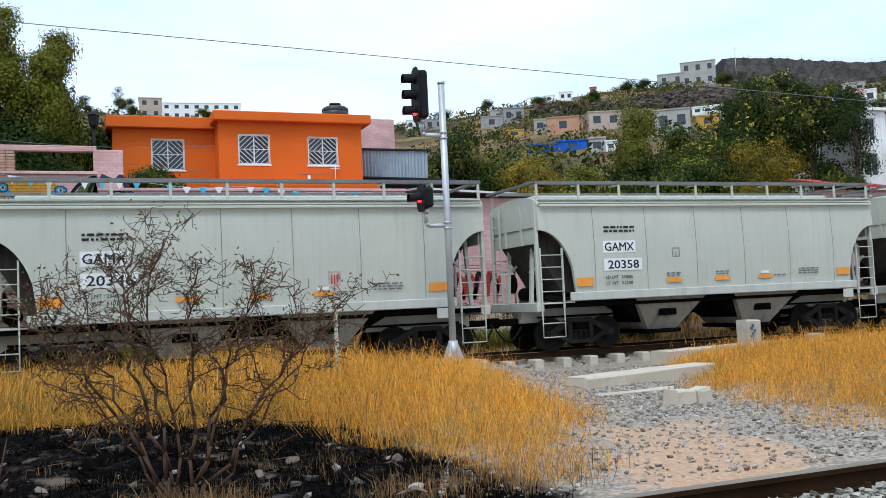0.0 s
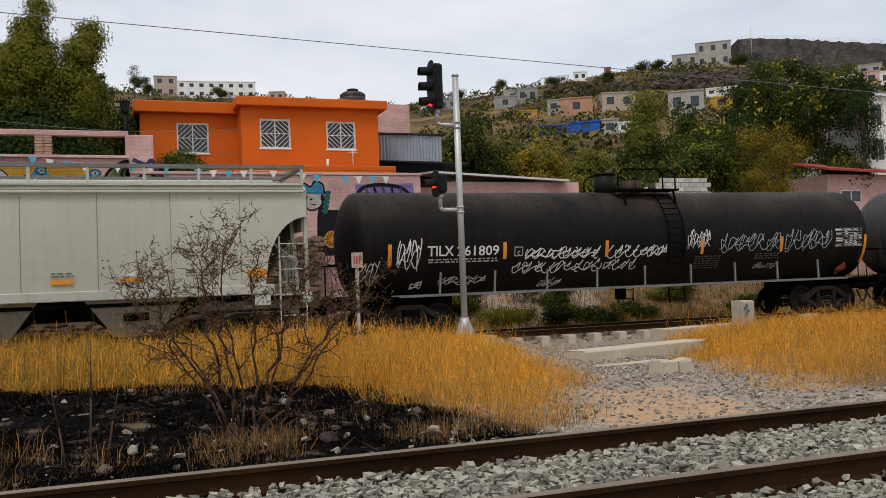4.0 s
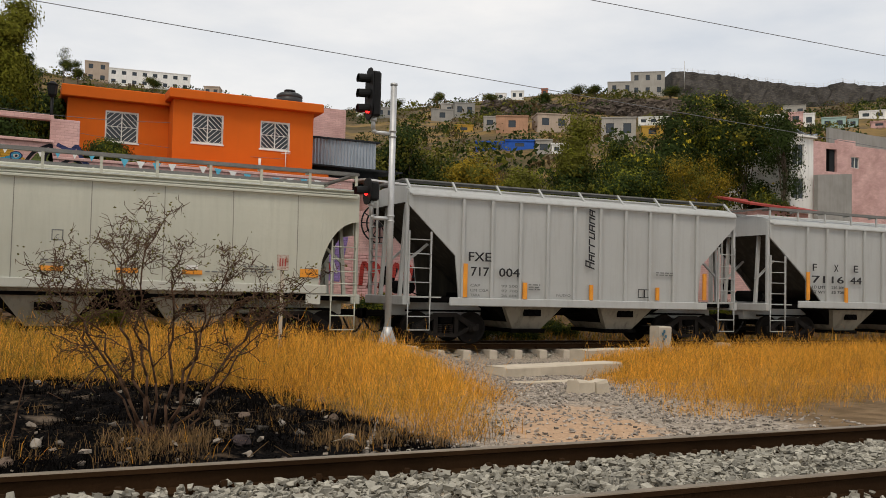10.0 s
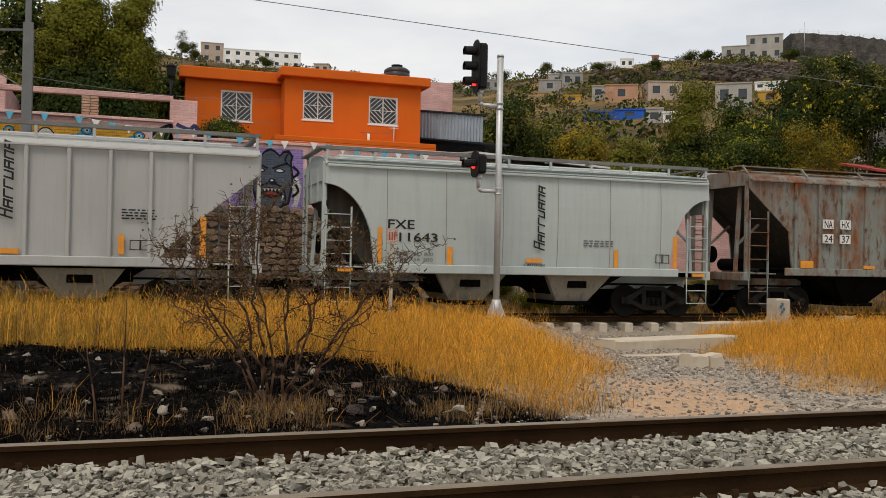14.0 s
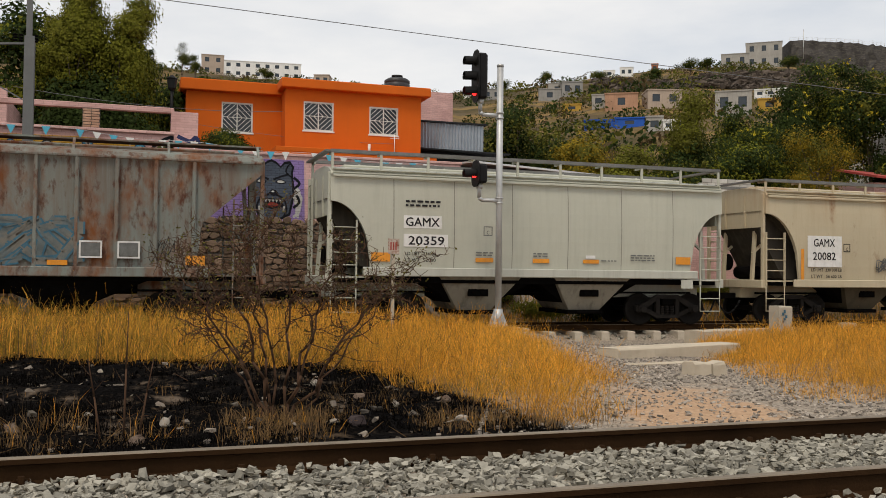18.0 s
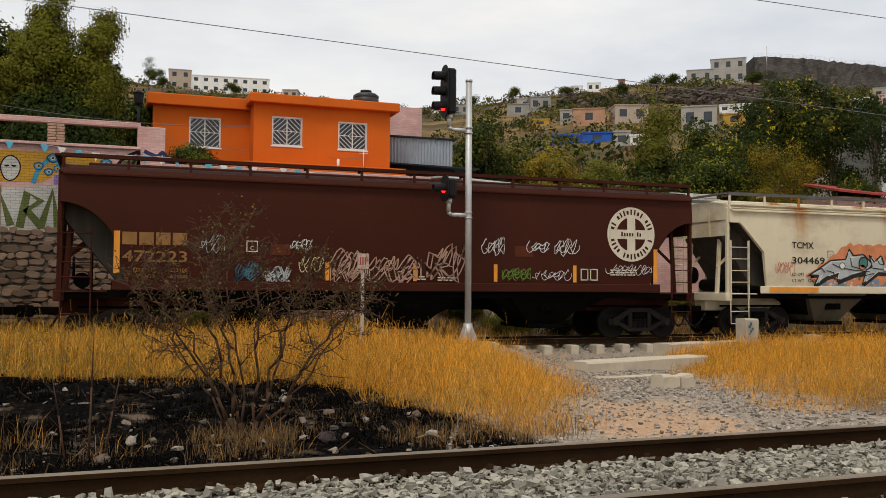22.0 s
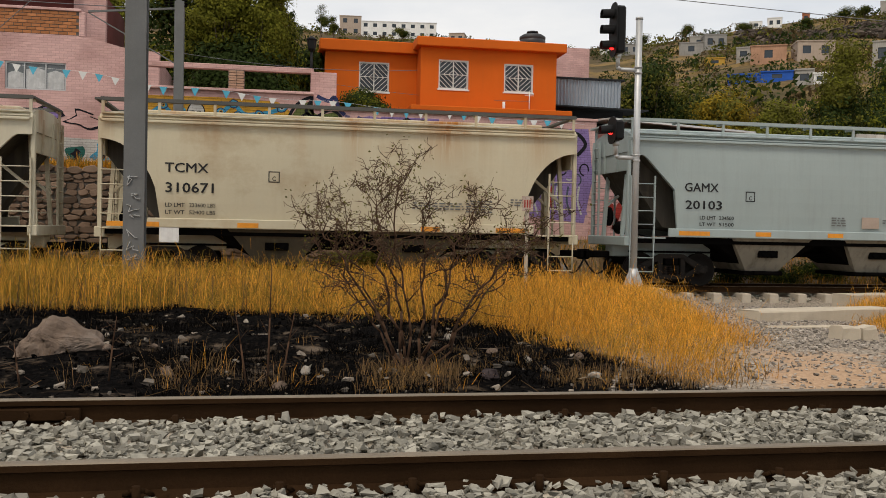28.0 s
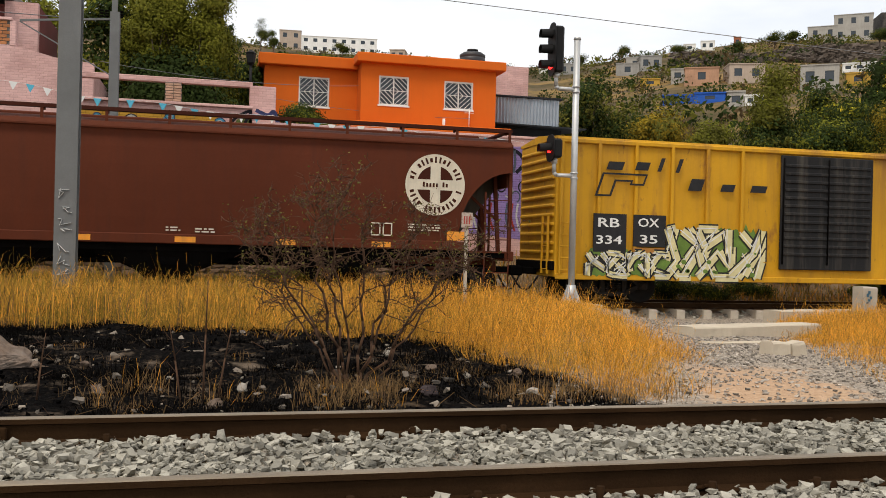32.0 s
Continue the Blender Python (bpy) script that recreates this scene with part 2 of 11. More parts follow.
    if bump:
        b = n.new("ShaderNodeBump")
        b.inputs["Strength"].default_value, b.inputs["Distance"].default_value = bump, 0.02
        l.new(small, b.inputs["Height"])
        l.new(b.outputs["Normal"], p.inputs["Normal"])
    if glow:
        p.inputs["Emission Color"].default_value, p.inputs["Emission Strength"].default_value = (*col, 1), glow
    return m


def brick_paint(name, col, joint, bump=0.5, wide=0.26, high=0.085):
    """Painted brickwork on walls that face -y: courses in x and z."""
    m = bpy.data.materials.new(name)
    m.use_nodes = True
    n, l = m.node_tree.nodes, m.node_tree.links
    p = n["Principled BSDF"]
    tc, sep, com = n.new("ShaderNodeTexCoord"), n.new("ShaderNodeSeparateXYZ"), n.new("ShaderNodeCombineXYZ")
    add = n.new("ShaderNodeMath")
    add.operation = "ADD"
    l.new(tc.outputs["Object"], sep.inputs[0])
    l.new(sep.outputs[0], add.inputs[0])
    l.new(sep.outputs[1], add.inputs[1])
    l.new(add.outputs[0], com.inputs[0])
    l.new(sep.outputs[2], com.inputs[1])
    b = n.new("ShaderNodeTexBrick")
    b.inputs["Scale"].default_value, b.inputs["Mortar Size"].default_value, b.inputs["Mortar Smooth"].default_value = 1.0, 0.008, 0.3
    b.inputs["Brick Width"].default_value, b.inputs["Row Height"].default_value = wide, high
    b.inputs["Color1"].default_value, b.inputs["Color2"].default_value = (*col, 1), (*[c * 0.86 for c in col], 1)
    b.inputs["Mortar"].default_value = (*joint, 1)
    l.new(com.outputs[0], b.inputs["Vector"])
    t, t2 = n.new("ShaderNodeTexNoise"), n.new("ShaderNodeTexNoise")
    t.inputs["Scale"].default_value, t.inputs["Detail"].default_value = 0.9, 6
    t2.inputs["Scale"].default_value, t2.inputs["Detail"].default_value = 14, 4
    for q in (t, t2):
        l.new(tc.outputs["Object"], q.inputs["Vector"])
    mx = n.new("ShaderNodeMix")
    mx.data_type, mx.blend_type = "RGBA", "MULTIPLY"
    r = n.new("ShaderNodeValToRGB")
    r.color_ramp.elements[0].position, r.color_ramp.elements[0].color = 0.3, (0.72, 0.68, 0.66, 1)
    r.color_ramp.elements[1].position, r.color_ramp.elements[1].color = 0.62, (1, 1, 1, 1)
    l.new(t.outputs["Fac"], r.inputs["Fac"])
    mx.inputs[0].default_value = 1.0
    l.new(b.outputs["Color"], mx.inputs[6])
    l.new(r.outputs["Color"], mx.inputs[7])
    l.new(mx.outputs[2], p.inputs["Base Color"])
    p.inputs["Roughness"].default_value, p.inputs["Specular IOR Level"].default_value = 0.88, 0.2
    bp = n.new("ShaderNodeBump")
    bp.invert = True
    bp.inputs["Strength"].default_value, bp.inputs["Distance"].default_value = bump, 0.015
    l.new(b.outputs["Fac"], bp.inputs["Height"])
    l.new(bp.outputs["Normal"], p.inputs["Normal"])
    return m


one = (1, 1, 1)
M = {
    # grimy steel, taken near black so that it holds the undercar shade
    "steel_dark": material("grimy_shade_black_steel", (0.0045, 0.004, 0.0038), 0.9, 0.0, 0.35, 3, 30, spec=0.03),
    "wheel": material("wheel_steel", (0.010, 0.0085, 0.0075), 0.75, 0.0, 0.3, 4, 40, spec=0.10),
    "frame": material("oily_cast_frame", (0.020, 0.017, 0.015), 0.75, 0.0, 0.35, 4, 30, spec=0.12),
    "tread": material("bright_tread", (0.12, 0.11, 0.10), 0.5, 0.8, 0.2, 6, 40),
    "rail": material("rusty_rail", (0.032, 0.016, 0.007), 0.9, 0.0, 0.35, 1.5, 60, 0.3, spec=0.06),
    "railhead": material("worn_railhead", (0.19, 0.15, 0.105), 0.55, 0.2, 0.25, 2, 50),
    "concrete": material("concrete", (0.44, 0.39, 0.315), 0.9, 0, 0.18, 2, 45, 0.3, spots=[((0.3, 0.26, 0.21), 1.5, 0.55, 0.85, one)]),
    "galv": material("galvanised_steel", (0.50, 0.51, 0.51), 0.5, 0.55, 0.12, 3, 40, 0.05),
    "black": material("matt_black", (0.007, 0.007, 0.0075), 0.6, 0, 0.3, 5, 30, 0.05),
    "red_glow": material("red_signal_glass", (1.0, 0.02, 0.02), 0.3, 0, 0.0, 5, 30, 0, glow=3.0),
    "orange": material("orange_reflector", (0.75, 0.28, 0.02), 0.45, 0, 0.15, 3, 30, 0.05, streak=0.35),
    "ink": material("black_stencil", (0.02, 0.02, 0.022), 0.6, 0, 0.3, 6, 40, 0),
    "white": material("white_stencil", (0.72, 0.72, 0.70), 0.6, 0, 0.12, 5, 40, 0, streak=0.2),
    "greyink": material("faded_stencil", (0.16, 0.165, 0.16), 0.6, 0, 0.3, 6, 40, 0),
    "board": material("running_board_steel", (0.20, 0.20, 0.19), 0.6, 0.5, 0.25, 3, 30),
}

# ---------------------------------------------------------------- lie of the land
RIDGE_AZ = (-90, -24, -2, 4, 10, 18, 22, 24.7, 28, 31, 33, 36.6, 39, 41, 44, 47, 52, 90)
RIDGE_EL = (10, 11.4, 12.1, 11.8, 11.75, 11.1, 11.3, 11.7, 12.1, 12.3, 12.45, 12.45, 12.3, 11.9, 11.35, 11.3, 11.3, 10.8)


def smooth(a, b, x):
    t = np.clip((x - a) / (b - a), 0, 1)
    return t * t * (3 - 2 * t)


def hill_el(r, az):
    e = np.interp(az, RIDGE_AZ, RIDGE_EL)
    return e * (1 - np.exp(-(np.maximum(r, 42) - 42) / 110)) / (1 - math.exp(-378 / 110))


def rough(x, y, s):
    return np.sin(x * s + 1.3 * np.sin(y * s * 0.7)) * np.cos(y * s * 1.1 + 0.9 * np.sin(x * s * 0.6))


def ground_z(x, y):
    x, y = np.asarray(x, float), np.asarray(y, float)
    base = np.interp(y, (-60, 1, 3.2, 6.6, 8, 12, 20.5, 23.0, 23.85, 24.35, 27, 29.5, 60), (-0.2, 0.3, 0.44, 0.44, 0.40, 0.28, -0.08, -0.26, -0.28, -0.08, -0.10, 0.40, 0.6))
    left = 1 - smooth(2.7, 5.4, x - 0.42 * (y - 7))
    mound = np.interp(y, (8, 11, 20, 22.5, 23.2), (0, 0.08, 0.40, 0.45, 0.0))
    right = smooth(1.0, 3.5, x - (7.4 + 0.45 * (y - 8.3)))
    mound_r = np.interp(y, (7, 9, 18, 22, 23.2), (0, 0.05, 0.22, 0.12, 0.0))
    z = base + left * mound + right * mound_r + 0.03 * rough(x, y, 1.1) * smooth(6.6, 8, y) * (1 - smooth(20, 23, y))
    scorched = smooth(6.7, 7.4, y) * (1 - smooth(13.5, 14.5, y)) * (1 - smooth(2.6, 3.4, x)) * smooth(-9, -7, x)
    z = z + scorched * (0.07 * rough(x, y, 2.6) + 0.045 * rough(x + 3, y, 5.1))
    z = z + smooth(7.2, 10.5, x) * smooth(28.2, 30.9, y) * 0.95
    r, az = np.hypot(x, y), np.degrees(np.arctan2(x, y))
    el = hill_el(np.minimum(r, 420), az)
    hill = 1.69 + np.minimum(r, 420) * np.tan(np.radians(el)) - np.maximum(r - 420, 0) * 0.2
    hill = hill + smooth(80, 160, r) * (1.6 * rough(x, y, 0.06) + 0.6 * rough(x, y, 0.19)) * (1 - 0.6 * smooth(330, 410, r))
    terrace = np.interp(x, (-80, 11, 22, 40, 80), (3.4, 3.4, 1.6, 1.2, 1.2))
    back = np.maximum(hill, terrace)
    w = smooth(31.3, 31.7, y)
    return z * (1 - w) + w * back


def place_on_hill(az, el):
    """The point of the slope seen at that azimuth and height angle from the standpoint."""
    e = float(np.interp(az, RIDGE_AZ, RIDGE_EL))
    k = min(0.958, el / e * (1 - math.exp(-378 / 110)))
    r = 42 - 110 * math.log(1 - k)
    x, y = r * math.sin(radians(az)), r * math.cos(radians(az))
    return x, y, float(ground_z(x, y)), r


def axis(parts):
    out = []
    for a, b, step in parts:
        out += list(np.arange(a, b, step))
    return np.array(out + [parts[-1][1]])


gx = axis(((-900, -200, 50), (-200, -40, 8), (-40, -14, 1.0), (-14, 24, 0.3), (24, 60, 1.0), (60, 460, 8), (460, 1100, 60)))
gy = axis(((-120, -20, 20), (-20, 0, 2), (0, 31, 0.3), (31, 32, 0.12), (32, 60, 1.0), (60, 460, 8), (460, 1000, 60)))
X, Y = np.meshgrid(gx, gy)
co = np.stack([X, Y, ground_z(X, Y)], -1).reshape(-1, 3)
nx, ny = len(gx), len(gy)
ii = (np.arange(ny - 1)[:, None] * nx + np.arange(nx - 1)[None, :]).ravel()
faces = np.stack([ii, ii + 1, ii + 1 + nx, ii + nx], -1)


def ground_material():
    m = bpy.data.materials.new("dry_earth_and_scorched_ground")
    m.use_nodes = True
    n, l = m.node_tree.nodes, m.node_tree.links
    p = n["Principled BSDF"]
    p.inputs["Roughness"].default_value = 0.95
    p.inputs["Specular IOR Level"].default_value = 0.02
    tc = n.new("ShaderNodeTexCoord")
    sep = n.new("ShaderNodeSeparateXYZ")
    l.new(tc.outputs["Object"], sep.inputs[0])

    def noise_at(sc, detail=5, rough_=0.6):
        t = n.new("ShaderNodeTexNoise")
        t.inputs["Scale"].default_value, t.inputs["Detail"].default_value, t.inputs["Roughness"].default_value = sc, detail, rough_
        l.new(tc.outputs["Object"], t.inputs["Vector"])
        return t.outputs["Fac"]

    def math_(op, a, b=0.0, c=None):
        x = n.new("ShaderNodeMath")
        x.operation = op
        for s, v in zip(x.inputs, (a, b, c)):
            if v is None:
                continue
            if isinstance(v, bpy.types.NodeSocket):
                l.new(v, s)
            else:
                s.default_value = v
        return x.outputs[0]

    def between(v, lo, hi):
        r = n.new("ShaderNodeMapRange")
        r.interpolation_type = "SMOOTHSTEP"
        r.inputs["From Min"].default_value, r.inputs["From Max"].default_value = lo, hi
        l.new(v, r.inputs["Value"])
        return r.outputs["Result"]

    def mix(fac, a, b):
        x = n.new("ShaderNodeMix")
        x.data_type = "RGBA"
        for s, v in ((x.inputs[0], fac), (x.inputs[6], a), (x.inputs[7], b)):
            if isinstance(v, bpy.types.NodeSocket):
                l.new(v, s)
            elif isinstance(v, (int, float)):
                s.default_value = v
            else:
                s.default_value = (*v, 1)
        return x.outputs[2]

    big, mid, fine = noise_at(0.35), noise_at(2.2), noise_at(22, 6)
    earth = mix(between(mid, 0.35, 0.65), (0.13, 0.088, 0.05), (0.22, 0.15, 0.09))
    gravel = mix(between(fine, 0.35, 0.65), (0.20, 0.168, 0.135), (0.42, 0.362, 0.295))
    dirt = mix(between(fine, 0.3, 0.7), (0.39, 0.25, 0.155), (0.52, 0.355, 0.235))
    dirt = mix(between(noise_at(70, 3), 0.62, 0.72), dirt, (0.17, 0.13, 0.10))
    burnt = mix(between(fine, 0.45, 0.72), (0.0016, 0.0014, 0.0014), (0.011, 0.009, 0.008))
    ash = mix(between(mid, 0.52, 0.70), burnt, (0.13, 0.098, 0.072))
    ash = mix(between(noise_at(5.5, 6, 0.75), 0.52, 0.66), ash, (0.075, 0.052, 0.034))
    ash = mix(between(noise_at(1.3, 5, 0.7), 0.47, 0.57), burnt, ash)
    slope = mix(between(noise_at(0.035), 0.42, 0.6), (0.22, 0.145, 0.062), (0.075, 0.062, 0.034))
    slope = mix(between(noise_at(0.16), 0.44, 0.6), slope, (0.11, 0.085, 0.055))
    x, y, z = sep.outputs
    # the path: sand in the middle, gravel at its sides
    along = math_("SUBTRACT", x, math_("MULTIPLY_ADD", y, 0.43, 2.05))
    wob = math_("MULTIPLY_ADD", mid, 1.4, -0.7)
    off = math_("ABSOLUTE", math_("ADD", along, wob))
    path = math_("SUBTRACT", 1.0, between(off, 2.0, 2.7))
    offs = math_("ABSOLUTE", math_("ADD", math_("ADD", along, 0.2), math_("MULTIPLY_ADD", noise_at(1.1, 6, 0.7), 2.2, -1.1)))
    sand = math_("MULTIPLY", math_("SUBTRACT", 1.0, between(offs, 0.5, 1.0)), math_("SUBTRACT", 1.0, between(math_("ADD", y, math_("MULTIPLY_ADD", mid, 3.0, -1.5)), 8.6, 10.0)))
    c = mix(path, earth, gravel)
    c = mix(sand, c, dirt)
    # scorched patch behind the near track
    front = math_("ADD", math_("MULTIPLY_ADD", big, 3.0, -1.5), math_("MULTIPLY_ADD", mid, 1.6, -0.8))
    b1 = math_("SUBTRACT", 1.0, between(math_("ADD", y, front), 14.6, 15.8))
    b2 = math_("SUBTRACT", 1.0, between(math_("ADD", x, math_("MULTIPLY_ADD", mid, 0.8, -0.4)), 3.2, 3.6))
    bb = math_("MULTIPLY", math_("MULTIPLY", b1, b2), between(y, 6.1, 6.6))
    c = mix(bb, c, ash)
    c = mix(between(y, 30.0, 40.0), c, slope)
    near = math_("SUBTRACT", 1.0, between(y, 5.75, 6.05))
    c = mix(near, c, gravel)
    far = math_("MULTIPLY", between(y, 22.4, 22.9), math_("SUBTRACT", 1.0, between(y, 26.7, 27.3)))
    c = mix(far, c, gravel)
    l.new(c, p.inputs["Base Color"])
    b = n.new("ShaderNodeBump")
    b.inputs["Strength"].default_value, b.inputs["Distance"].default_value = 0.6, 0.05
    l.new(fine, b.inputs["Height"])
    l.new(b.outputs["Normal"], p.inputs["Normal"])
    return m


ground = new("ground", fast_mesh("ground", co, faces, [ground_material()], smooth=True))
tagged(ground, "dry earth with a scorched patch, a gravel path and a hillside", "ground", kind="structure")

# ---------------------------------------------------------------- tracks
NEAR_Y, NEAR_TOP = (5.70, 4.19), 0.62


def rail_profile(y, top):
    pr = [(-0.07, -0.17), (0.07, -0.17), (0.07, -0.155), (0.012, -0.13), (0.01, -0.045), (0.036, -0.035), (0.036, -0.006), (0.028, 0), (-0.028, 0), (-0.036, -0.006), (-0.036, -0.035), (-0.01, -0.045), (-0.012, -0.13), (-0.07, -0.155)]
    return [(y + a, top + b) for a, b in pr]


def rail(name, y, top, x0, x1, label):
    r = Mesh()
    pr = rail_profile(y, top)
    r.loft([[(x, a, b) for a, b in pr] for x in (x0, x1)])
    for i, f in enumerate(r.f):
        if len(f) == 4 and max(r.v[k][2] for k in f) > top - 0.001 and min(r.v[k][2] for k in f) > top - 0.01:
            r.m[i] = 1
    return r.put(name, [M["rail"], M["railhead"]], None, label, category="rail", group="rails of the tracks")


for y in NEAR_Y:
    ob = rail("rail", y, NEAR_TOP, -60, 90, "worn steel rail with rusty web on concrete sleepers")
for y in (24.45, 25.95):
    rail("rail", y, RAIL, -150, 320, "rusty steel rail under the passing train")

fish = Mesh()
fish.box(-1.95, -1.15, 5.70 - 0.05, 5.70 - 0.022, NEAR_TOP - 0.125, NEAR_TOP - 0.05, bev=0.008)
fish = fish.put("joint_bar", M["rail"], None, "rusty bolted joint bar on a rail", category="rail joint")
for k in range(4):
    bo = Mesh()
    bo.tube((-1.85 + 0.2 * k, 5.62, NEAR_TOP - 0.088), (-1.85 + 0.2 * k, 5.65, NEAR_TOP - 0.088), 0.022, 6)
    bo.put("bolt", M["rail"], fish)

sl = Mesh()
sl.loft([[(-0.13, -1.25, -0.34), (0.13, -1.25, -0.34), (0.13, 1.25, -0.34), (-0.13, 1.25, -0.34)], [(-0.13, -1.25, -0.03), (0.13, -1.25, -0.03), (0.13, 1.25, -0.03), (-0.13, 1.25, -0.03)], [(-0.10, -1.22, 0), (0.10, -1.22, 0), (0.10, 1.22, 0), (-0.10, 1.22, 0)]])
sleeper_data = sl.data("sleeper", [material("pale_sleeper_concrete", (0.50, 0.435, 0.35), 0.95, 0, 0.16, 4, 40, 0.3)])
clip_ = Mesh()
y, d = 0.0, 1
clip_.pipe([(-0.06, y - d * 0.04, 0.03), (-0.03, y, 0.06), (0.03, y, 0.06), (0.06, y - d * 0.04, 0.03), (0.0, y - d * 0.03, 0.05)], 0.011, 6)
clip_.tube((0, y + d * 0.03, -0.01), (0, y + d * 0.03, 0.09), 0.02, 6)
clip_data = clip_.data("rail_clip", [M["rail"]])


def sleeper(x, y, z):
    ob = new("sleeper", sleeper_data)
    ob.matrix_basis = pose(x, y, z, 0, 0, random.uniform(-0.7, 0.7))
    tagged(ob, "pale concrete sleeper under the rails", "sleeper", "sleepers of the tracks")
    for s in (-1, 1):
        for d in (-1, 1):
            c = new("rail_clip", clip_data)
            c.parent, c.matrix_basis = ob, pose(0, s * 0.755 + d * 0.085, 0, 0, 0, 0 if d > 0 else 180)
    return ob


for k in range(40):
    sleeper(-6.0 + 0.6 * k, (NEAR_Y[0] + NEAR_Y[1]) / 2, NEAR_TOP - 0.175)
for k in range(50):
    sleeper(-4.24 + 0.86 * k, TY, RAIL - 0.175)

# ---------------------------------------------------------------- ballast
STONE = material("ballast_stone", (0.30, 0.282, 0.235), 0.9, 0, 0.25, 8, 60, 0.3, island=0.42)
PATHSTONE = material("path_pebbles", (0.30, 0.262, 0.222), 0.9, 0, 0.2, 8, 60, 0.3, island=0.6)
STONE1 = material("ballast_stone_single", (0.30, 0.282, 0.235), 0.9, 0, 0.25, 8, 60, 0.3, rnd=0.42)


def stone_shape(rg, n=1):
    """Corners and faces of an angular stone about 1 across."""
    base = np.array([(-1, -1, -1), (1, -1, -1), (1, 1, -1), (-1, 1, -1), (-1, -1, 1), (1, -1, 1), (1, 1, 1), (-1, 1, 1)], float) * 0.5
    v = base * rg.uniform(0.5, 1.05, (8, 1)) + rg.normal(0, 0.13, (8, 3))
    f = np.array([(0, 3, 2), (0, 2, 1), (4, 5, 6), (4, 6, 7), (0, 1, 5), (0, 5, 4), (1, 2, 6), (1, 6, 5), (2, 3, 7), (2, 7, 6), (3, 0, 4), (3, 4, 7)])
    return v, f


def stones(name, xs, ys, zs, size, mats, label, cat, seed):
    rg = np.random.default_rng(seed)
    shapes = [stone_shape(rg) for k in range(24)]
    n = len(xs)
    pick = rg.integers(0, 24, n)
    V = np.array([s[0] for s in shapes])[pick]
    F = np.array([s[1] for s in shapes])[pick]
    sc = size[:, None] * rg.uniform(0.6, 1.3, (n, 3)) * np.array((1.3, 1.1, 0.62))
    a, b = rg.uniform(0, 6.28, n), rg.normal(0, 0.45, n)
    V = V * sc[:, None, :]
    x, y, z = V[..., 0], V[..., 1], V[..., 2]
    y, z = y * np.cos(b)[:, None] - z * np.sin(b)[:, None], y * np.sin(b)[:, None] + z * np.cos(b)[:, None]
    x, y = x * np.cos(a)[:, None] - y * np.sin(a)[:, None], x * np.sin(a)[:, None] + y * np.cos(a)[:, None]
    V = np.stack([x + xs[:, None], y + ys[:, None], z + zs[:, None]], -1).reshape(-1, 3)
    F = (F + np.arange(n)[:, None, None] * 8).reshape(-1, 3)
    ob = new(name, fast_mesh(name, V, F, mats))
    return tagged(ob, label, cat, kind="stuff")


rg = np.random.default_rng(5)
n = 42000
bx, by = rg.uniform(-3.6, 10, n), rg.uniform(2.4, 6.2, n)
keep = np.ones(n, bool)
for y in NEAR_Y:
    keep &= np.abs(by - y) > 0.075
keep &= (bx * 0.9 - 2.6 < by) & ((by < 5.86) | (bx > 3.9 + 0.4 * np.sin(7 * by)))
bx, by = bx[keep], by[keep]
bz = np.where(by > 5.75, 0.44, np.where(by > 4.1, 0.475, 0.46)) + rg.uniform(-0.03, 0.035, len(bx))
bz = np.where(by > 5.95, 0.44 - 0.1 * (by - 5.95), bz)
near = (bx > 0.3) & (bx < 2.6) & (by > 4.32) & (by < 5.0)
BEST = np.flatnonzero(near)[:300]
single = [(bx[i], by[i], bz[i]) for i in BEST]
bx, by, bz = (np.delete(a, BEST) for a in (bx, by, bz))
ballast = stones("ballast", bx, by, bz, 0.020 + 0.036 * rg.uniform(0, 1, len(bx)) ** 1.5, [STONE], "grey crushed-stone ballast of the near track", "ballast", 6)
rgs = np.random.default_rng(16)
shape_data = []
for k in range(12):
    v, f = stone_shape(rgs)
    shape_data.append(fast_mesh("stone", v * np.array((1.3, 1.1, 0.62)), f, [STONE1]))
for k, (x, y, z) in enumerate(single):
    o = new("stone", shape_data[k % 12])
    s = rgs.uniform(0.028, 0.056)
    o.parent, o.matrix_basis = ballast, pose(x, y, z, rgs.uniform(-25, 25), rgs.uniform(-25, 25), rgs.uniform(0, 360)) @ Matrix.Scale(s, 4)
n = 9000
fx, fy = rg.uniform(-30, 45, n), rg.uniform(24.0, 28.0, n)
fz = ground_z(fx, fy) + 0.02
stones("ballast", fx, fy, fz, rg.uniform(0.05, 0.11, n), [STONE], "grey crushed-stone ballast under the far track", "ballast", 7)
n = 17000
u = rg.uniform(6.6, 22.5, n)
off = np.clip(rg.normal(0.1, 1.35, n), -2.4, 3.0)
# the sandy middle is trodden almost bare
bare = (np.abs(off + 0.2 + 0.3 * np.sin(3 * u)) < 0.85) & (u < 9.6 + 0.5 * np.sin(5 * off)) & (rg.uniform(0, 1, n) > 0.38)
u, off = u[~bare], off[~bare]
n = len(u)
px = 2.05 + 0.43 * u + off
stones("path_gravel", px, u, ground_z(px, u) + 0.008, (0.009 + 0.034 * rg.uniform(0, 1, n) ** 2.2), [PATHSTONE], "loose grey gravel along the dirt path", "gravel", 8)
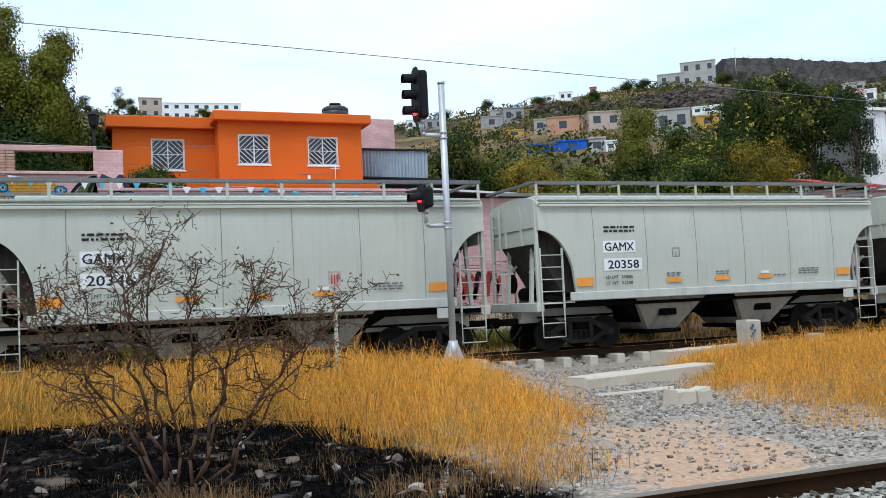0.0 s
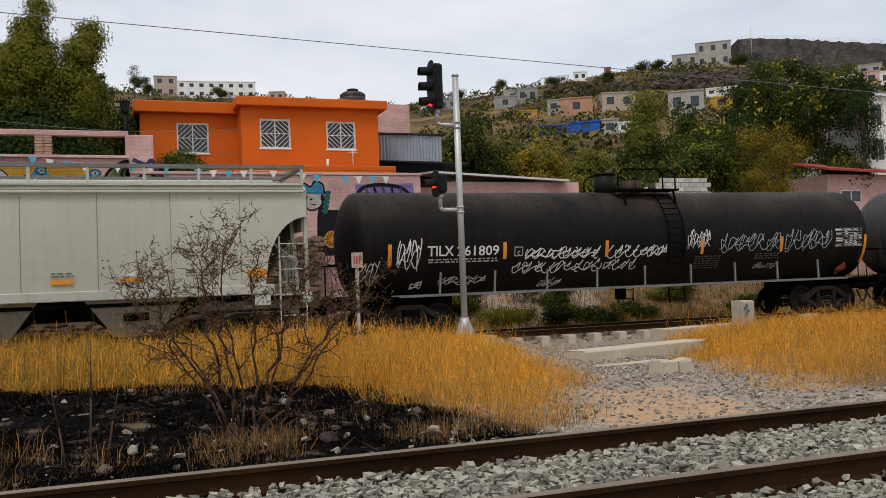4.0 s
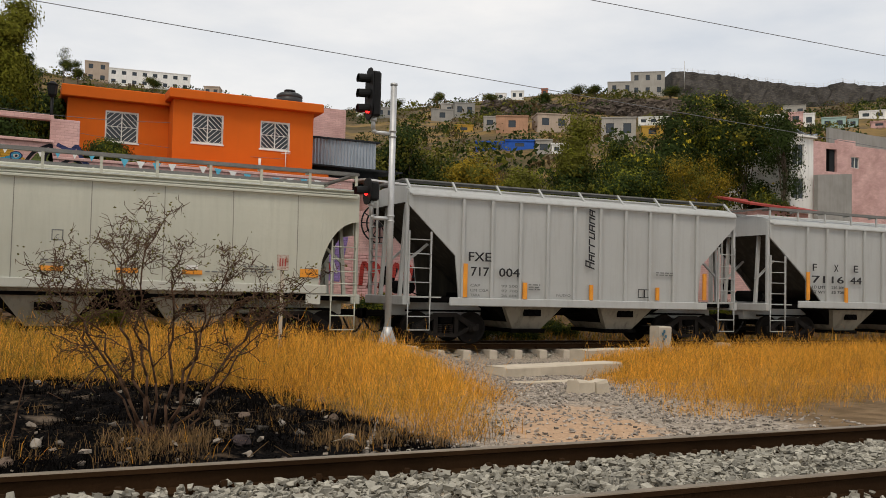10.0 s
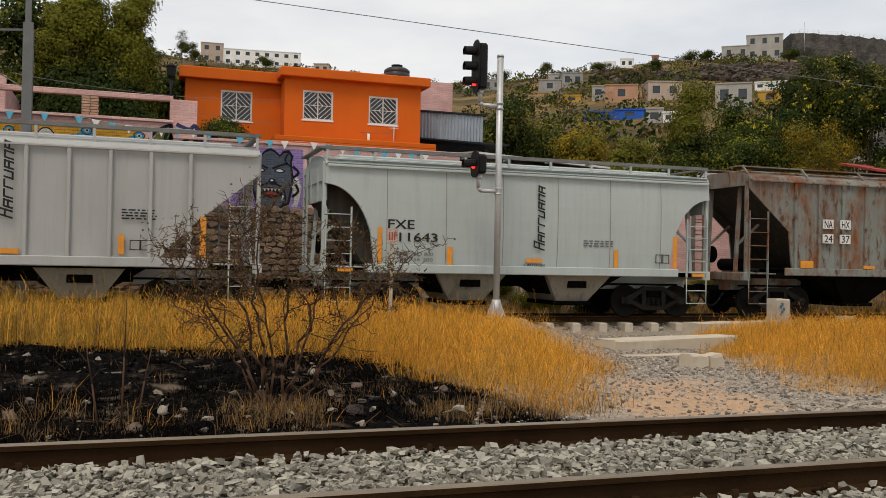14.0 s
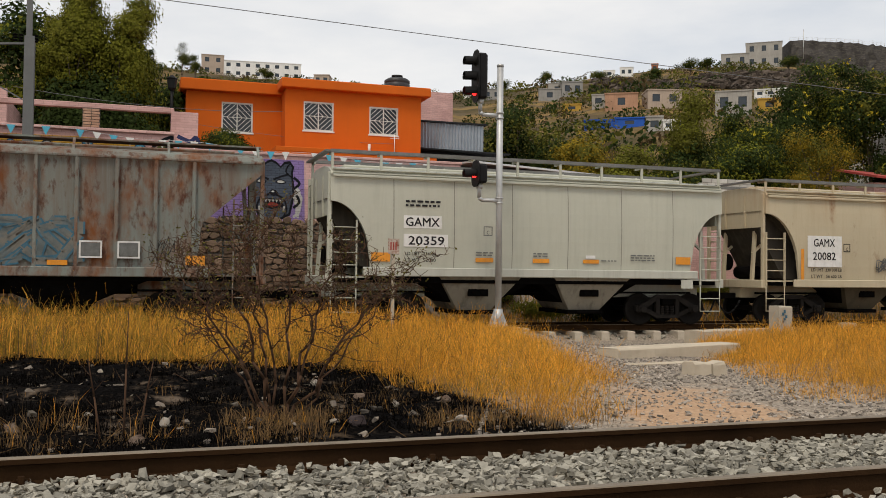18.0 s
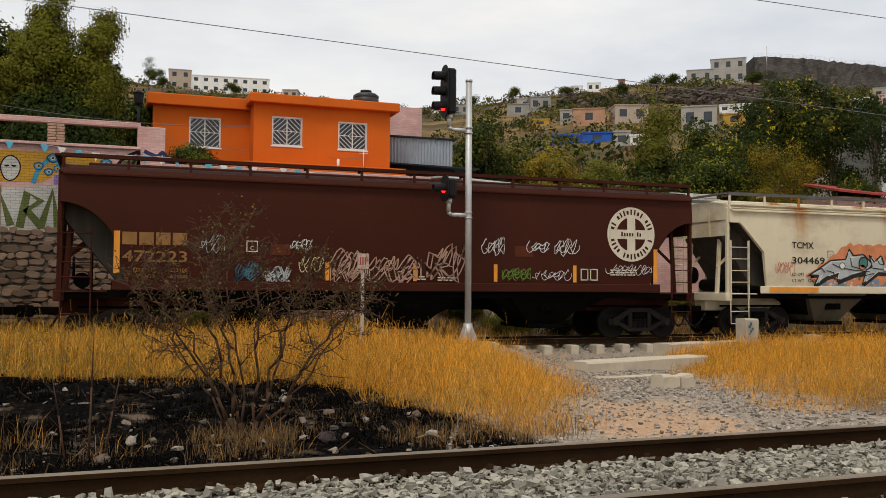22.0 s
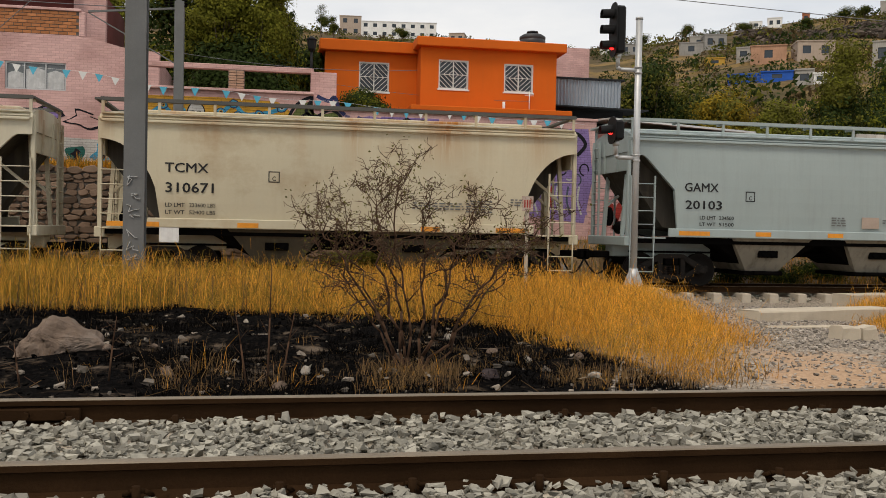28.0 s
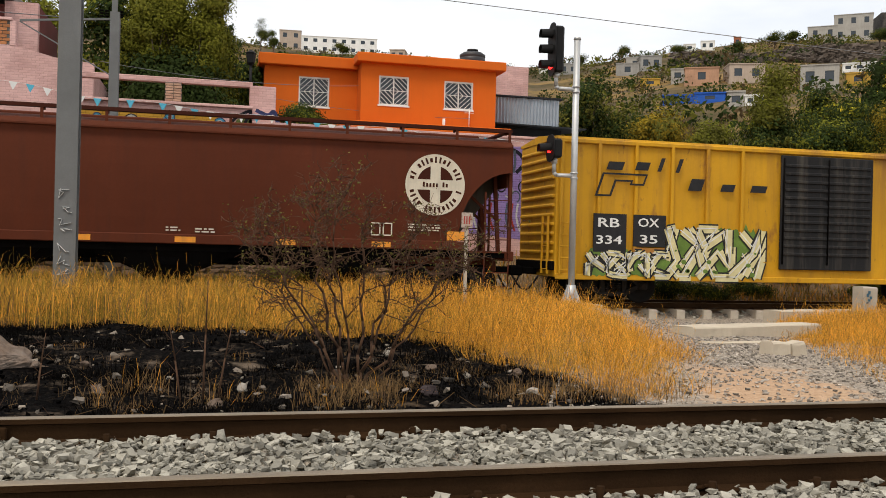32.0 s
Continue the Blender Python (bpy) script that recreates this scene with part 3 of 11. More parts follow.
# loose stones on the scorched patch
n = 480
sx, sy = rg.uniform(-5.5, 3.6, n), 6.2 + 7.0 * rg.uniform(0, 1, n) ** 1.6
PALE = material("pale_loose_stone", (0.22, 0.185, 0.15), 0.9, 0, 0.25, 6, 50, 0.3, island=0.6)
stones("scattered_stones", sx, sy, ground_z(sx, sy) + 0.01, 0.012 + 0.06 * rg.uniform(0, 1, n) ** 2.4, [PALE], "small pale stones scattered on scorched ground", "stones", 9)
CHAR = material("charred_clods", (0.0022, 0.002, 0.002), 0.95, 0, 0.4, 6, 50, 0.4, island=0.7, spec=0.01)
n = 5000
sx, sy = rg.uniform(-6.5, 3.3, n), rg.uniform(6.15, 14.2, n)
stones("charred_clods", sx, sy, ground_z(sx, sy) + 0.005, 0.008 + 0.030 * rg.uniform(0, 1, n) ** 2, [CHAR], "charred black clods and burnt stubble", "burnt stubble", 10)

# ---------------------------------------------------------------- the freight train
HALF = 1.6       # half width of a car
SPEED_ROWS = ((0, 0.0), (3, -24.32), (6, -48.74), (9, -73.16), (12, -97.51), (15, -121.9), (18, -146.49), (21, -171.02),
              (23, -187.35), (24, -195.67), (25.5, -208.35), (28, -229.29), (30, -245.83), (32, -262.28))
SEAM = material("dark_weld_seam", (0.24, 0.23, 0.20), 0.8, 0, 0.2, 2, 30, 0)
MOVING = []      # (car, coordinate of its middle along the train, its wheelsets)


def train_at(t):
    return float(np.interp(t, [a for a, b in SPEED_ROWS], [b for a, b in SPEED_ROWS]))


def car_paint(name, col, streak=0.25, rust=0.0, rough=0.5, var=0.07, dirt=(0.16, 0.14, 0.11), spec=0.22, runs=None):
    spots = []
    if rust:
        spots = [((0.20, 0.075, 0.03), 1.3, 0.62 - 0.12 * rust, 0.78 - 0.1 * rust, (1, 1, 0.5)), ((0.10, 0.045, 0.03), 5, 0.68 - 0.12 * rust, 0.8 - 0.1 * rust, (1, 1, 0.4))]
    return material(name, col, rough, 0.0, var, 0.5, 14, 0.04, streak=streak, dirt=dirt, spots=spots, spec=spec, runs=runs)


wheel_data = None


def wheel_mesh():
    global wheel_data
    if wheel_data is None:
        w = Mesh()
        for s in (-1, 1):
            prof = [(0.09, 0.86), (0.17, 0.86), (0.17, 0.80), (0.36, 0.78), (0.38, 0.71), (0.45, 0.70), (0.47, 0.70), (0.48, 0.83), (0.46, 0.84), (0.40, 0.83), (0.37, 0.80), (0.15, 0.80)]
            ring = []
            for k in range(25):
                a = 2 * math.pi * k / 24
                ring.append([(r * math.cos(a), s * (y if s < 0 else y), r * math.sin(a)) for r, y in prof])
            w.loft(ring, 0, False, True)
            w.tube((0, s * 0.84, 0), (0, s * 0.98, 0), 0.10, 12, 0)
            for k in range(3):
                a = 2 * math.pi * k / 3
                w.tube((0.06 * math.cos(a), s * 0.975, 0.06 * math.sin(a)), (0.06 * math.cos(a), s * 1.0, 0.06 * math.sin(a)), 0.018, 6, 1)
        w.tube((0, -0.85, 0), (0, 0.85, 0), 0.08, 10, 0)
        wheel_data = w.data("wheelset", [M["wheel"], M["tread"]])
    return wheel_data


truck_data = {}


def truck_meshes():
    if not truck_data:
        f = Mesh()
        y0, y1 = -0.06, 0.06
        # arched casting with its two windows left open
        f.prism([(-1.08, 0.40), (-0.72, 0.40), (-0.70, 0.55), (-1.08, 0.58)], y0, y1)
        f.prism([(0.72, 0.40), (1.08, 0.40), (1.08, 0.58), (0.70, 0.55)], y0, y1)
        f.prism([(-0.95, 0.58), (-0.70, 0.52), (-0.30, 0.78), (0.30, 0.78), (0.70, 0.52), (0.95, 0.58), (0.34, 0.90), (-0.34, 0.90)], y0, y1)
        f.prism([(-0.78, 0.40), (-0.68, 0.48), (-0.30, 0.30), (0.30, 0.30), (0.68, 0.48), (0.78, 0.40), (0.36, 0.19), (-0.36, 0.19)], y0, y1)
        f.prism([(-0.40, 0.28), (-0.27, 0.28), (-0.27, 0.80), (-0.40, 0.80)], y0, y1)
        f.prism([(0.27, 0.28), (0.40, 0.28), (0.40, 0.80), (0.27, 0.80)], y0, y1)
        truck_data["side_frame"] = f.data("side_frame", [M["frame"]])
        b = Mesh()
        b.box(-0.2, 0.2, -1.0, 1.0, 0.58, 0.80, bev=0.03)
        b.tube((0, 0, 0.8), (0, 0, 1.0), 0.2, 12)
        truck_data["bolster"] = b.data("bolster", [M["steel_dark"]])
        sp = Mesh()
        for x in (-0.17, 0.0, 0.17):
            for k in range(5):
                sp.tube((x, 0, 0.31 + k * 0.055), (x, 0, 0.345 + k * 0.055), 0.075, 8)
        truck_data["spring"] = sp.data("spring_nest", [M["frame"]])
        bx = Mesh()
        bx.box(-0.13, 0.13, -0.1, 0.1, 0.36, 0.57, bev=0.03)
        bx.tube((0, -0.10, 0.46), (0, -0.14, 0.46), 0.085, 10)
        truck_data["bearing"] = bx.data("bearing_adapter", [M["frame"]])


def truck(car, x):
    truck_meshes()
    base = new("truck", truck_data["bolster"])
    base.parent, base.matrix_basis = car, pose(x, 0, 0)
    wheels = []
    for s in (-1, 1):
        for nm, key in (("side_frame", "side_frame"), ("spring_nest", "spring")):
            o = new(nm, truck_data[key])
            o.parent, o.matrix_basis = base, pose(0, s * 0.93, 0)
            if key == "spring":
                tagged(o, kind="stuff")
        for dx in (-0.89, 0.89):
            o = new("bearing_adapter", truck_data["bearing"])
            o.parent, o.matrix_basis = base, pose(dx, s * 0.95, 0, 0, 0, 0 if s < 0 else 180)
    for dx in (-0.89, 0.89):
        o = new("wheelset", wheel_mesh())
        o.parent, o.matrix_basis = base, pose(dx, 0, 0.46)
        wheels.append((o, dx))
    return wheels


def coupler(car, x, s):
    c = Mesh()
    c.box(min(x, x + s * 0.75), max(x, x + s * 0.75), -0.09, 0.09, 0.75, 0.95, bev=0.03)
    c.box(min(x + s * 0.6, x + s * 0.86), max(x + s * 0.6, x + s * 0.86), -0.17, 0.15, 0.70, 0.99, bev=0.05)
    c.put("coupler", M["steel_dark"], car)
    h = Mesh()
    pts = [(x + s * (0.05 + 0.09 * k), -0.35 + 0.03 * k, 0.72 - 0.42 * math.sin(math.pi * k / 8)) for k in range(9)]
    h.pipe(pts, 0.028, 6)
    h.put("brake_hose", M["black"], car)


def ladder(car, x0, x1, y, z0, z1, rungs, mat, along="x"):
    la = Mesh()
    if along == "x":
        for x in (x0, x1):
            la.box(x - 0.02, x + 0.02, y - 0.03, y + 0.03, z0, z1)
        for k in range(rungs):
            z = z0 + (z1 - z0) * (k + 0.4) / rungs
            la.tube((x0, y - 0.035, z), (x1, y - 0.035, z), 0.014, 6)
    else:
        for yy in (x0, x1):
            la.box(y - 0.03, y + 0.03, yy - 0.02, yy + 0.02, z0, z1)
        for k in range(rungs):
            z = z0 + (z1 - z0) * (k + 0.4) / rungs
            la.tube((y, x0, z), (y, x1, z), 0.014, 6)
    la.put("ladder", mat, car)


def stencil_rows(car, x, z, w, rows, mat, h=0.045, seed=0):
    """Lines of small print that cannot be read, as short bars."""
    rg = random.Random(seed)
    s = Mesh()
    for r in range(rows):
        zz, xx = z - r * h * 2.0, x
        while xx < x + w - 0.03:
            d = rg.uniform(0.05, 0.18)
            s.box(xx, min(xx + d, x + w), -HALF - 0.006, -HALF - 0.001, zz - h, zz)
            xx += d + 0.045
    tagged(s.put("small_print", mat, car), kind="stuff")


def side_box(car, x0, x1, z0, z1, mat, name="reflector", proud=0.006, label=""):
    b = Mesh()
    b.box(x0, x1, -HALF - proud, -HALF - 0.001, z0, z1)
    return b.put(name, mat, car, label)


def frame_mark(car, x, z, s, mat):
    f = Mesh()
    t = s * 0.09
    for a, b, c, d in ((x, x + s, z, z + t), (x, x + s, z + s - t, z + s), (x, x + t, z + t, z + s - t), (x + s - t, x + s, z + t, z + s - t)):
        f.box(a, b, -HALF - 0.005, -HALF - 0.001, c, d)
    f.put("plate_mark", mat, car)


def ribbon(g, pts, w, y, mi=0):
    prev = None
    for i, c in enumerate(pts):
        d = Vector(pts[min(i + 1, len(pts) - 1)]) - Vector(pts[max(i - 1, 0)])
        nn = Vector((-d.y, d.x)).normalized() * w / 2 if d.length > 1e-6 else Vector((w / 2, 0))
        cur = ((c[0] - nn.x, y, c[1] - nn.y), (c[0] + nn.x, y, c[1] + nn.y))
        if prev:
            g.face((prev[0], cur[0], cur[1], prev[1]), mi)
        prev = cur


def graffiti_piece(car, x0, x1, z0, z1, fill, edge, shine, back, accents, seed, letters=5, wide=0.24, lift=0.0):
    """Interlocked angular letters that cannot be read: outlined strokes over a coloured cloud."""
    rg = random.Random(seed)
    y = -HALF - 0.004 - lift
    cl = Mesh()
    n = 34
    up = [(x0 + (x1 - x0) * k / n, z1 + 0.02 + 0.10 * math.sin(k * 0.9) + rg.uniform(-0.14, 0.12)) for k in range(n + 1)]
    lo = [(x0 + (x1 - x0) * k / n, z0 + rg.uniform(-0.04, 0.06)) for k in range(n + 1)]
    for k in range(n):
        cl.face(((lo[k][0], y, lo[k][1]), (lo[k + 1][0], y, lo[k + 1][1]), (up[k + 1][0], y, up[k + 1][1]), (up[k][0], y, up[k][1])))
    cl.put("graffiti_cloud", back, car)
    strokes = []
    lw, hh = (x1 - x0) / letters, z1 - z0
    for k in range(letters):
        a, b = x0 + lw * k, x0 + lw * (k + 1.12)
        for q in range(6):
            p = [(rg.uniform(a, b), z0 + hh * rg.choice((0.05, 0.2, 0.5, 0.8, 0.95)))]
            for r in range(rg.choice((2, 2, 3))):
                px, pz = p[-1]
                p.append((min(b, max(a, px + rg.choice((-1, 1)) * lw * rg.uniform(0.25, 0.8))), z0 + hh * min(1.0, max(0.0, (pz - z0) / hh + rg.choice((-1, 1)) * rg.uniform(0.3, 0.7)))))
            strokes.append(p)
    for nm, mat, w, off in (("graffiti_outline", edge, wide + 0.09, 0.003), ("graffiti_fill", fill, wide, 0.0032)):
        g, q = Mesh(), 0
        for k, p in enumerate(strokes):
            for a, b in zip(p, p[1:]):
                ribbon(g, [a, b], w, y - off - 0.0004 * q)
                q += 1
        tagged(g.put(nm, mat, car), kind="stuff")
    deep = 0.004 + 0.0004 * q
    g = Mesh()
    for k, p in enumerate(strokes):
        for a, b in zip(p, p[1:]):
            o = wide * 0.3
            ribbon(g, [(a[0] - o, a[1] + o * 0.4), (b[0] - o, b[1] + o * 0.4)], 0.028, y - deep - 0.0006)
    g.put("graffiti_highlight", shine, car)
    for q, mat in enumerate(accents):
        g = Mesh()
        for k in range(16):
            cx, cz, r = rg.uniform(x0 + 0.1, x1 - 0.1), z0 + hh * rg.uniform(0.0, 0.6), rg.uniform(0.03, 0.10)
            g.face([(cx + r * math.cos(2 * math.pi * i / 9), y - deep - 0.0012 - 0.0004 * q, cz + r * 0.8 * math.sin(2 * math.pi * i / 9)) for i in range(9)])
        tagged(g.put("graffiti_dots", mat, car), kind="stuff")


def wild_piece(car, x0, x1, z0, z1, seed):
    """A wide interlocked piece: an orange cloud, silver bars with dark edges, drips and dots along its foot."""
    rg = random.Random(seed)
    y = -HALF - 0.010
    w, hh = x1 - x0, z1 - z0
    # cloud: a bumpy outline that is high in the middle and tapers to both ends
    n = 60
    env = lambda u: min(1.0, 0.30 + 2.6 * u, 0.42 + 2.4 * (1 - u))
    cl = Mesh()
    up = [(x0 + w * k / n, z0 + hh * (env(k / n) * 0.93 + 0.05 * abs(math.sin(k * 0.8)) + rg.uniform(-0.02, 0.02))) for k in range(n + 1)]
    lo = [(x0 + w * k / n, z0 + hh * (0.02 + max(0.0, 0.34 - 3.2 * k / n) + max(0.0, 0.22 - 3.0 * (1 - k / n)))) for k in range(n + 1)]
    for k in range(n):
        cl.face([(a, y, b) for a, b in (lo[k], lo[k + 1], up[k + 1], up[k])])
    cl.put("graffiti_cloud", SPRAYO, car, "salmon-orange sprayed cloud")
    ft = Mesh()
    for k in range(26):
        a = x0 + w * (0.10 + 0.84 * k / 26)
        hi = z0 + hh * rg.uniform(0.10, 0.30)
        ft.face([(a, y - 0.002, z0), (a + w * 0.036, y - 0.002, z0), (a + w * 0.034, y - 0.002, hi), (a + w * 0.004, y - 0.002, hi * 0.98)])
    ft.put("graffiti_foot", SPRAYS, car, "slate-blue sprayed foot of the piece")
    # three interlocked shapes with spikes and hooks, in shares of the width and height
    at_ = lambda p: (x0 + w * p[0], z0 + hh * (0.03 + 0.88 * p[1]))
    shapes = (((0.02, 0.34), (0.16, 0.68), (0.26, 0.71), (0.285, 0.95), (0.31, 0.80), (0.38, 0.83), (0.44, 0.62), (0.41, 0.45), (0.31, 0.36), (0.20, 0.20), (0.215, 0.40), (0.13, 0.30), (0.05, 0.10), (0.08, 0.34)),
              ((0.42, 0.82), (0.455, 0.66), (0.50, 0.81), (0.525, 0.58), (0.545, 0.87), (0.56, 0.66), (0.62, 0.70), (0.68, 0.77), (0.64, 0.55), (0.615, 0.40), (0.66, 0.16), (0.57, 0.40), (0.47, 0.42), (0.37, 0.14), (0.40, 0.48), (0.44, 0.55)),
              ((0.62, 0.60), (0.685, 0.93), (0.71, 0.80), (0.765, 0.98), (0.84, 0.96), (0.825, 0.76), (0.89, 0.64), (0.925, 0.87), (0.92, 0.62), (1.0, 0.55), (0.93, 0.50), (0.82, 0.40), (0.74, 0.26), (0.695, 0.10), (0.725, 0.34), (0.655, 0.36), (0.665, 0.50)))
    for k, sh_ in enumerate(shapes):
        loop = [at_(p) for p in sh_]
        g = Mesh()
        ribbon(g, [(a + 0.05, b - 0.05) for a, b in loop + loop[:1]], 0.11, y - 0.004 - 0.004 * k)
        g.put("graffiti_shade", SPRAYK, car)
        g = Mesh()
        g.face([(a, y - 0.006 - 0.004 * k, b) for a, b in loop])
        g.put("graffiti_fill", SPRAYG, car, "silver sprayed fill")
        g = Mesh()
        for a, b in zip(loop, loop[1:] + loop[:1]):
            ribbon(g, [a, b], 0.046, y - 0.008 - 0.004 * k)
        g.put("graffiti_outline", SPRAYK, car, "black sprayed outline")
        g = Mesh()
        cx, cz = sum(a for a, b in loop) / len(loop), sum(b for a, b in loop) / len(loop)
        for q, (a, b) in enumerate(zip(loop, loop[1:])):
            if q % 3 != 2:
                ribbon(g, [(a[0] + (cx - a[0]) * 0.16, a[1] + (cz - a[1]) * 0.16), (b[0] + (cx - b[0]) * 0.16, b[1] + (cz - b[1]) * 0.16)], 0.024, y - 0.009 - 0.004 * k)
        g.put("graffiti_highlight", SPRAYW, car, "white sprayed highlight")
    # dark cuts, crossing hooks and stars inside the shapes
    cuts = (((0.17, 0.60), (0.22, 0.52), (0.33, 0.46), (0.42, 0.44)), ((0.13, 0.45), (0.18, 0.40), (0.17, 0.28), (0.22, 0.24)), ((0.29, 0.75), (0.30, 0.55), (0.36, 0.50)), ((0.30, 0.33), (0.36, 0.32), (0.45, 0.40)),
            ((0.44, 0.52), (0.50, 0.50), (0.62, 0.52)), ((0.47, 0.75), (0.49, 0.62), (0.52, 0.60)), ((0.57, 0.78), (0.58, 0.60), (0.66, 0.62)), ((0.63, 0.46), (0.66, 0.38), (0.68, 0.24), (0.73, 0.12)),
            ((0.70, 0.52), (0.74, 0.66), (0.80, 0.72), (0.79, 0.60), (0.75, 0.62)), ((0.80, 0.86), (0.86, 0.72), (0.92, 0.70)), ((0.70, 0.44), (0.78, 0.44), (0.84, 0.52), (0.97, 0.53)), ((0.05, 0.42), (0.10, 0.50), (0.12, 0.40)), ((0.66, 0.60), (0.70, 0.58), (0.68, 0.42)))
    g = Mesh()
    for q, c in enumerate(cuts):
        for a, b in zip(c, c[1:]):
            ribbon(g, [at_(a), at_(b)], 0.030, y - 0.022 - 0.0003 * q)
    g.put("graffiti_line", SPRAYK, car, "black sprayed inner lines")
    for q, (u, v, ru, rv, mat) in enumerate(((0.378, 0.64, 0.026, 0.10, SPRAYT), (0.37, 0.54, 0.018, 0.05, SPRAYO), (0.825, 0.84, 0.018, 0.07, SPRAYT), (0.905, 0.73, 0.014, 0.09, SPRAYT), (0.235, 0.56, 0.016, 0.055, SPRAYW), (0.525, 0.50, 0.010, 0.04, SPRAYW))):
        for grow, m_, o in ((1.28, SPRAYK, 0.0), (1.0, mat, 0.001)):
            g = Mesh()
            g.face([(x0 + w * (u + ru * grow * math.cos(2 * math.pi * i / 14)), y - 0.028 - o, z0 + hh * (0.03 + 0.88 * v + rv * grow * math.sin(2 * math.pi * i / 14))) for i in range(14)])
            g.put("graffiti_spot", m_, car)
    for q, mat in enumerate((SPRAYO, SPRAYO, SPRAYG, GILT)):
        g = Mesh()
        for k in range(24):
            cx, cz, r = x0 + w * rg.uniform(0.10, 0.92), z0 + hh * rg.uniform(0.03, 0.30), rg.uniform(0.02, 0.07)
            g.face([(cx + r * math.cos(2 * math.pi * i / 9), y - 0.003 - 0.0002 * q, cz + r * 0.8 * math.sin(2 * math.pi * i / 9)) for i in range(9)])
        tagged(g.put("graffiti_dots", mat, car), kind="stuff")


def start_car(name, label, x0, x1):
    car = empty(name, pose((x0 + x1) / 2, TY, RAIL), label, "freight car", "cars of the freight train")
    return car, (x1 - x0) / 2


def hopper(name, label, x0, x1, paint, ribbed=False, bays=2, top=4.36, sill_mat=None, cut=(1.1, 1.75), high_rail=True, seed=0, board=None, curved=True, roofmat=None, bay_mat=None, board_h=0.34, zs=1.60, marks=None):
    car, h = start_car(name, label, x0, x1)
    sill_mat = sill_mat or paint
    board = board or M["board"]
    ze = top - 0.36          # side sheet from the sill at zs to the eave
    cx, cz = cut
    # shell: side sheets with their cut corners, sloped ends inside, arched roof
    b = Mesh()
    st = [-h]
    for k in range(1, 13):
        st.append(-h + cx * k / 12)
    st += [-h + cx + (2 * h - 2 * cx) * k / 10 for k in range(1, 10)]
    st += [-x for x in reversed(st[:13])]
    rings = []
    for x in st:
        e = h - abs(x)
        if e >= cx:
            zb = zs
        elif curved == "stepped":
            zb = zs + cz * (1 - 0.52 * max(0.0, e / cx - 0.28) / 0.72)
        elif curved:
            zb = zs + cz * math.sqrt(max(0.0, 1 - (e / cx) ** 2))
        else:
            zb = zs + cz * (0.42 + 0.58 * (1 - e / cx))
        zin = max(zb + 0.02, min(zs + cz + 0.1, zs + cz + 0.1 - (e - 0.25) * 0.86), 1.35 if e > 2.6 else 0)
        zin = max(zin, zb + 0.015) if e < 2.6 else zs
        right = []
        nside = 6
        for k in range(nside + 1):
            u = k / nside
            z = zb + (ze - zb) * u
            bulge = 0.0 if ribbed else 0.06 * (1 - ((z - 2.7) / 1.3) ** 2)
            right.append((x, -(HALF - 0.06 + bulge), z))
        roof = [(x, -HALF + 0.03, ze + 0.06), (x, -HALF + 0.10, ze + 0.16), (x, -1.15, ze + 0.27), (x, -0.5, top), (x, 0.5, top), (x, 1.15, ze + 0.27), (x, HALF - 0.10, ze + 0.16), (x, HALF - 0.03, ze + 0.06)]
        left = [(x, -p[1], p[2]) for p in reversed(right)]
        inner = [(x, HALF - 0.12, zb), (x, HALF - 0.12, zin), (x, -HALF + 0.12, zin), (x, -HALF + 0.12, zb)]
        rings.append(right + roof + left + inner)
    b.loft(rings, 0, True, False)
    # inner end faces take the darker colour that stands for the recess's shade
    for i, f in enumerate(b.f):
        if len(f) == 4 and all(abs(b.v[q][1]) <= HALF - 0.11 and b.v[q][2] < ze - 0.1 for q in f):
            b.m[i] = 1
    b.put("body", [paint, SHADED_END], car)
    # eave moulding
    for s in (-1, 1):
        mo = Mesh()
        mo.box(-h + 0.05, h - 0.05, s * HALF - 0.045, s * HALF + 0.02, ze - 0.02, ze + 0.05, bev=0.015)
        mo.put("eave_rail", roofmat or paint, car)
        if not ribbed and h < 7:
            for dz, hz in ((0.11, 0.03), (0.19, 0.03), (-0.10, 0.022)):
                mo = Mesh()
                yy = s * (HALF - 0.03 - (0.05 if dz > 0.15 else 0.0))
                mo.box(-h + 0.05, h - 0.05, yy - 0.022, yy + 0.022, ze - dz + 0.08 if dz < 0 else ze + dz - 0.03, ze - dz + 0.08 + hz if dz < 0 else ze + dz - 0.03 + hz, bev=0.01)
                mo.put("eave_ridge", roofmat or paint, car)
    # seams or ribs
    if ribbed:
        n = 10 if h < 7 else 17
        for k in range(n):
            x = -h + 1.70 + (2 * h - 3.40) * k / (n - 1)
            zb = zs
            r = Mesh()
            r.box(x - 0.05, x + 0.05, -HALF - 0.035, -HALF + 0.07, zb, ze, bev=0.02)
            r.put("side_rib", paint, car)
    else:
        n = 7 if h < 7 else 9
        for k in range(1, n):
            x = -h + 2 * h * k / n
            r = Mesh()
            for i in range(6):
                za, zb_ = zs + (ze - zs) * i / 6, zs + (ze - zs) * (i + 1) / 6
                e = h - abs(x)
                if e < cx and za < zs + cz * math.sqrt(max(0, 1 - (e / cx) ** 2)):
                    continue
                f = lambda z: -(HALF - 0.06 + 0.06 * (1 - ((z - 2.7) / 1.3) ** 2)) - 0.004
                r.face(((x - 0.010, f(za), za), (x + 0.010, f(za), za), (x + 0.010, f(zb_), zb_), (x - 0.010, f(zb_), zb_)))
            r.put("weld_seam", SEAM if h < 7 and seed < 12 else paint, car)
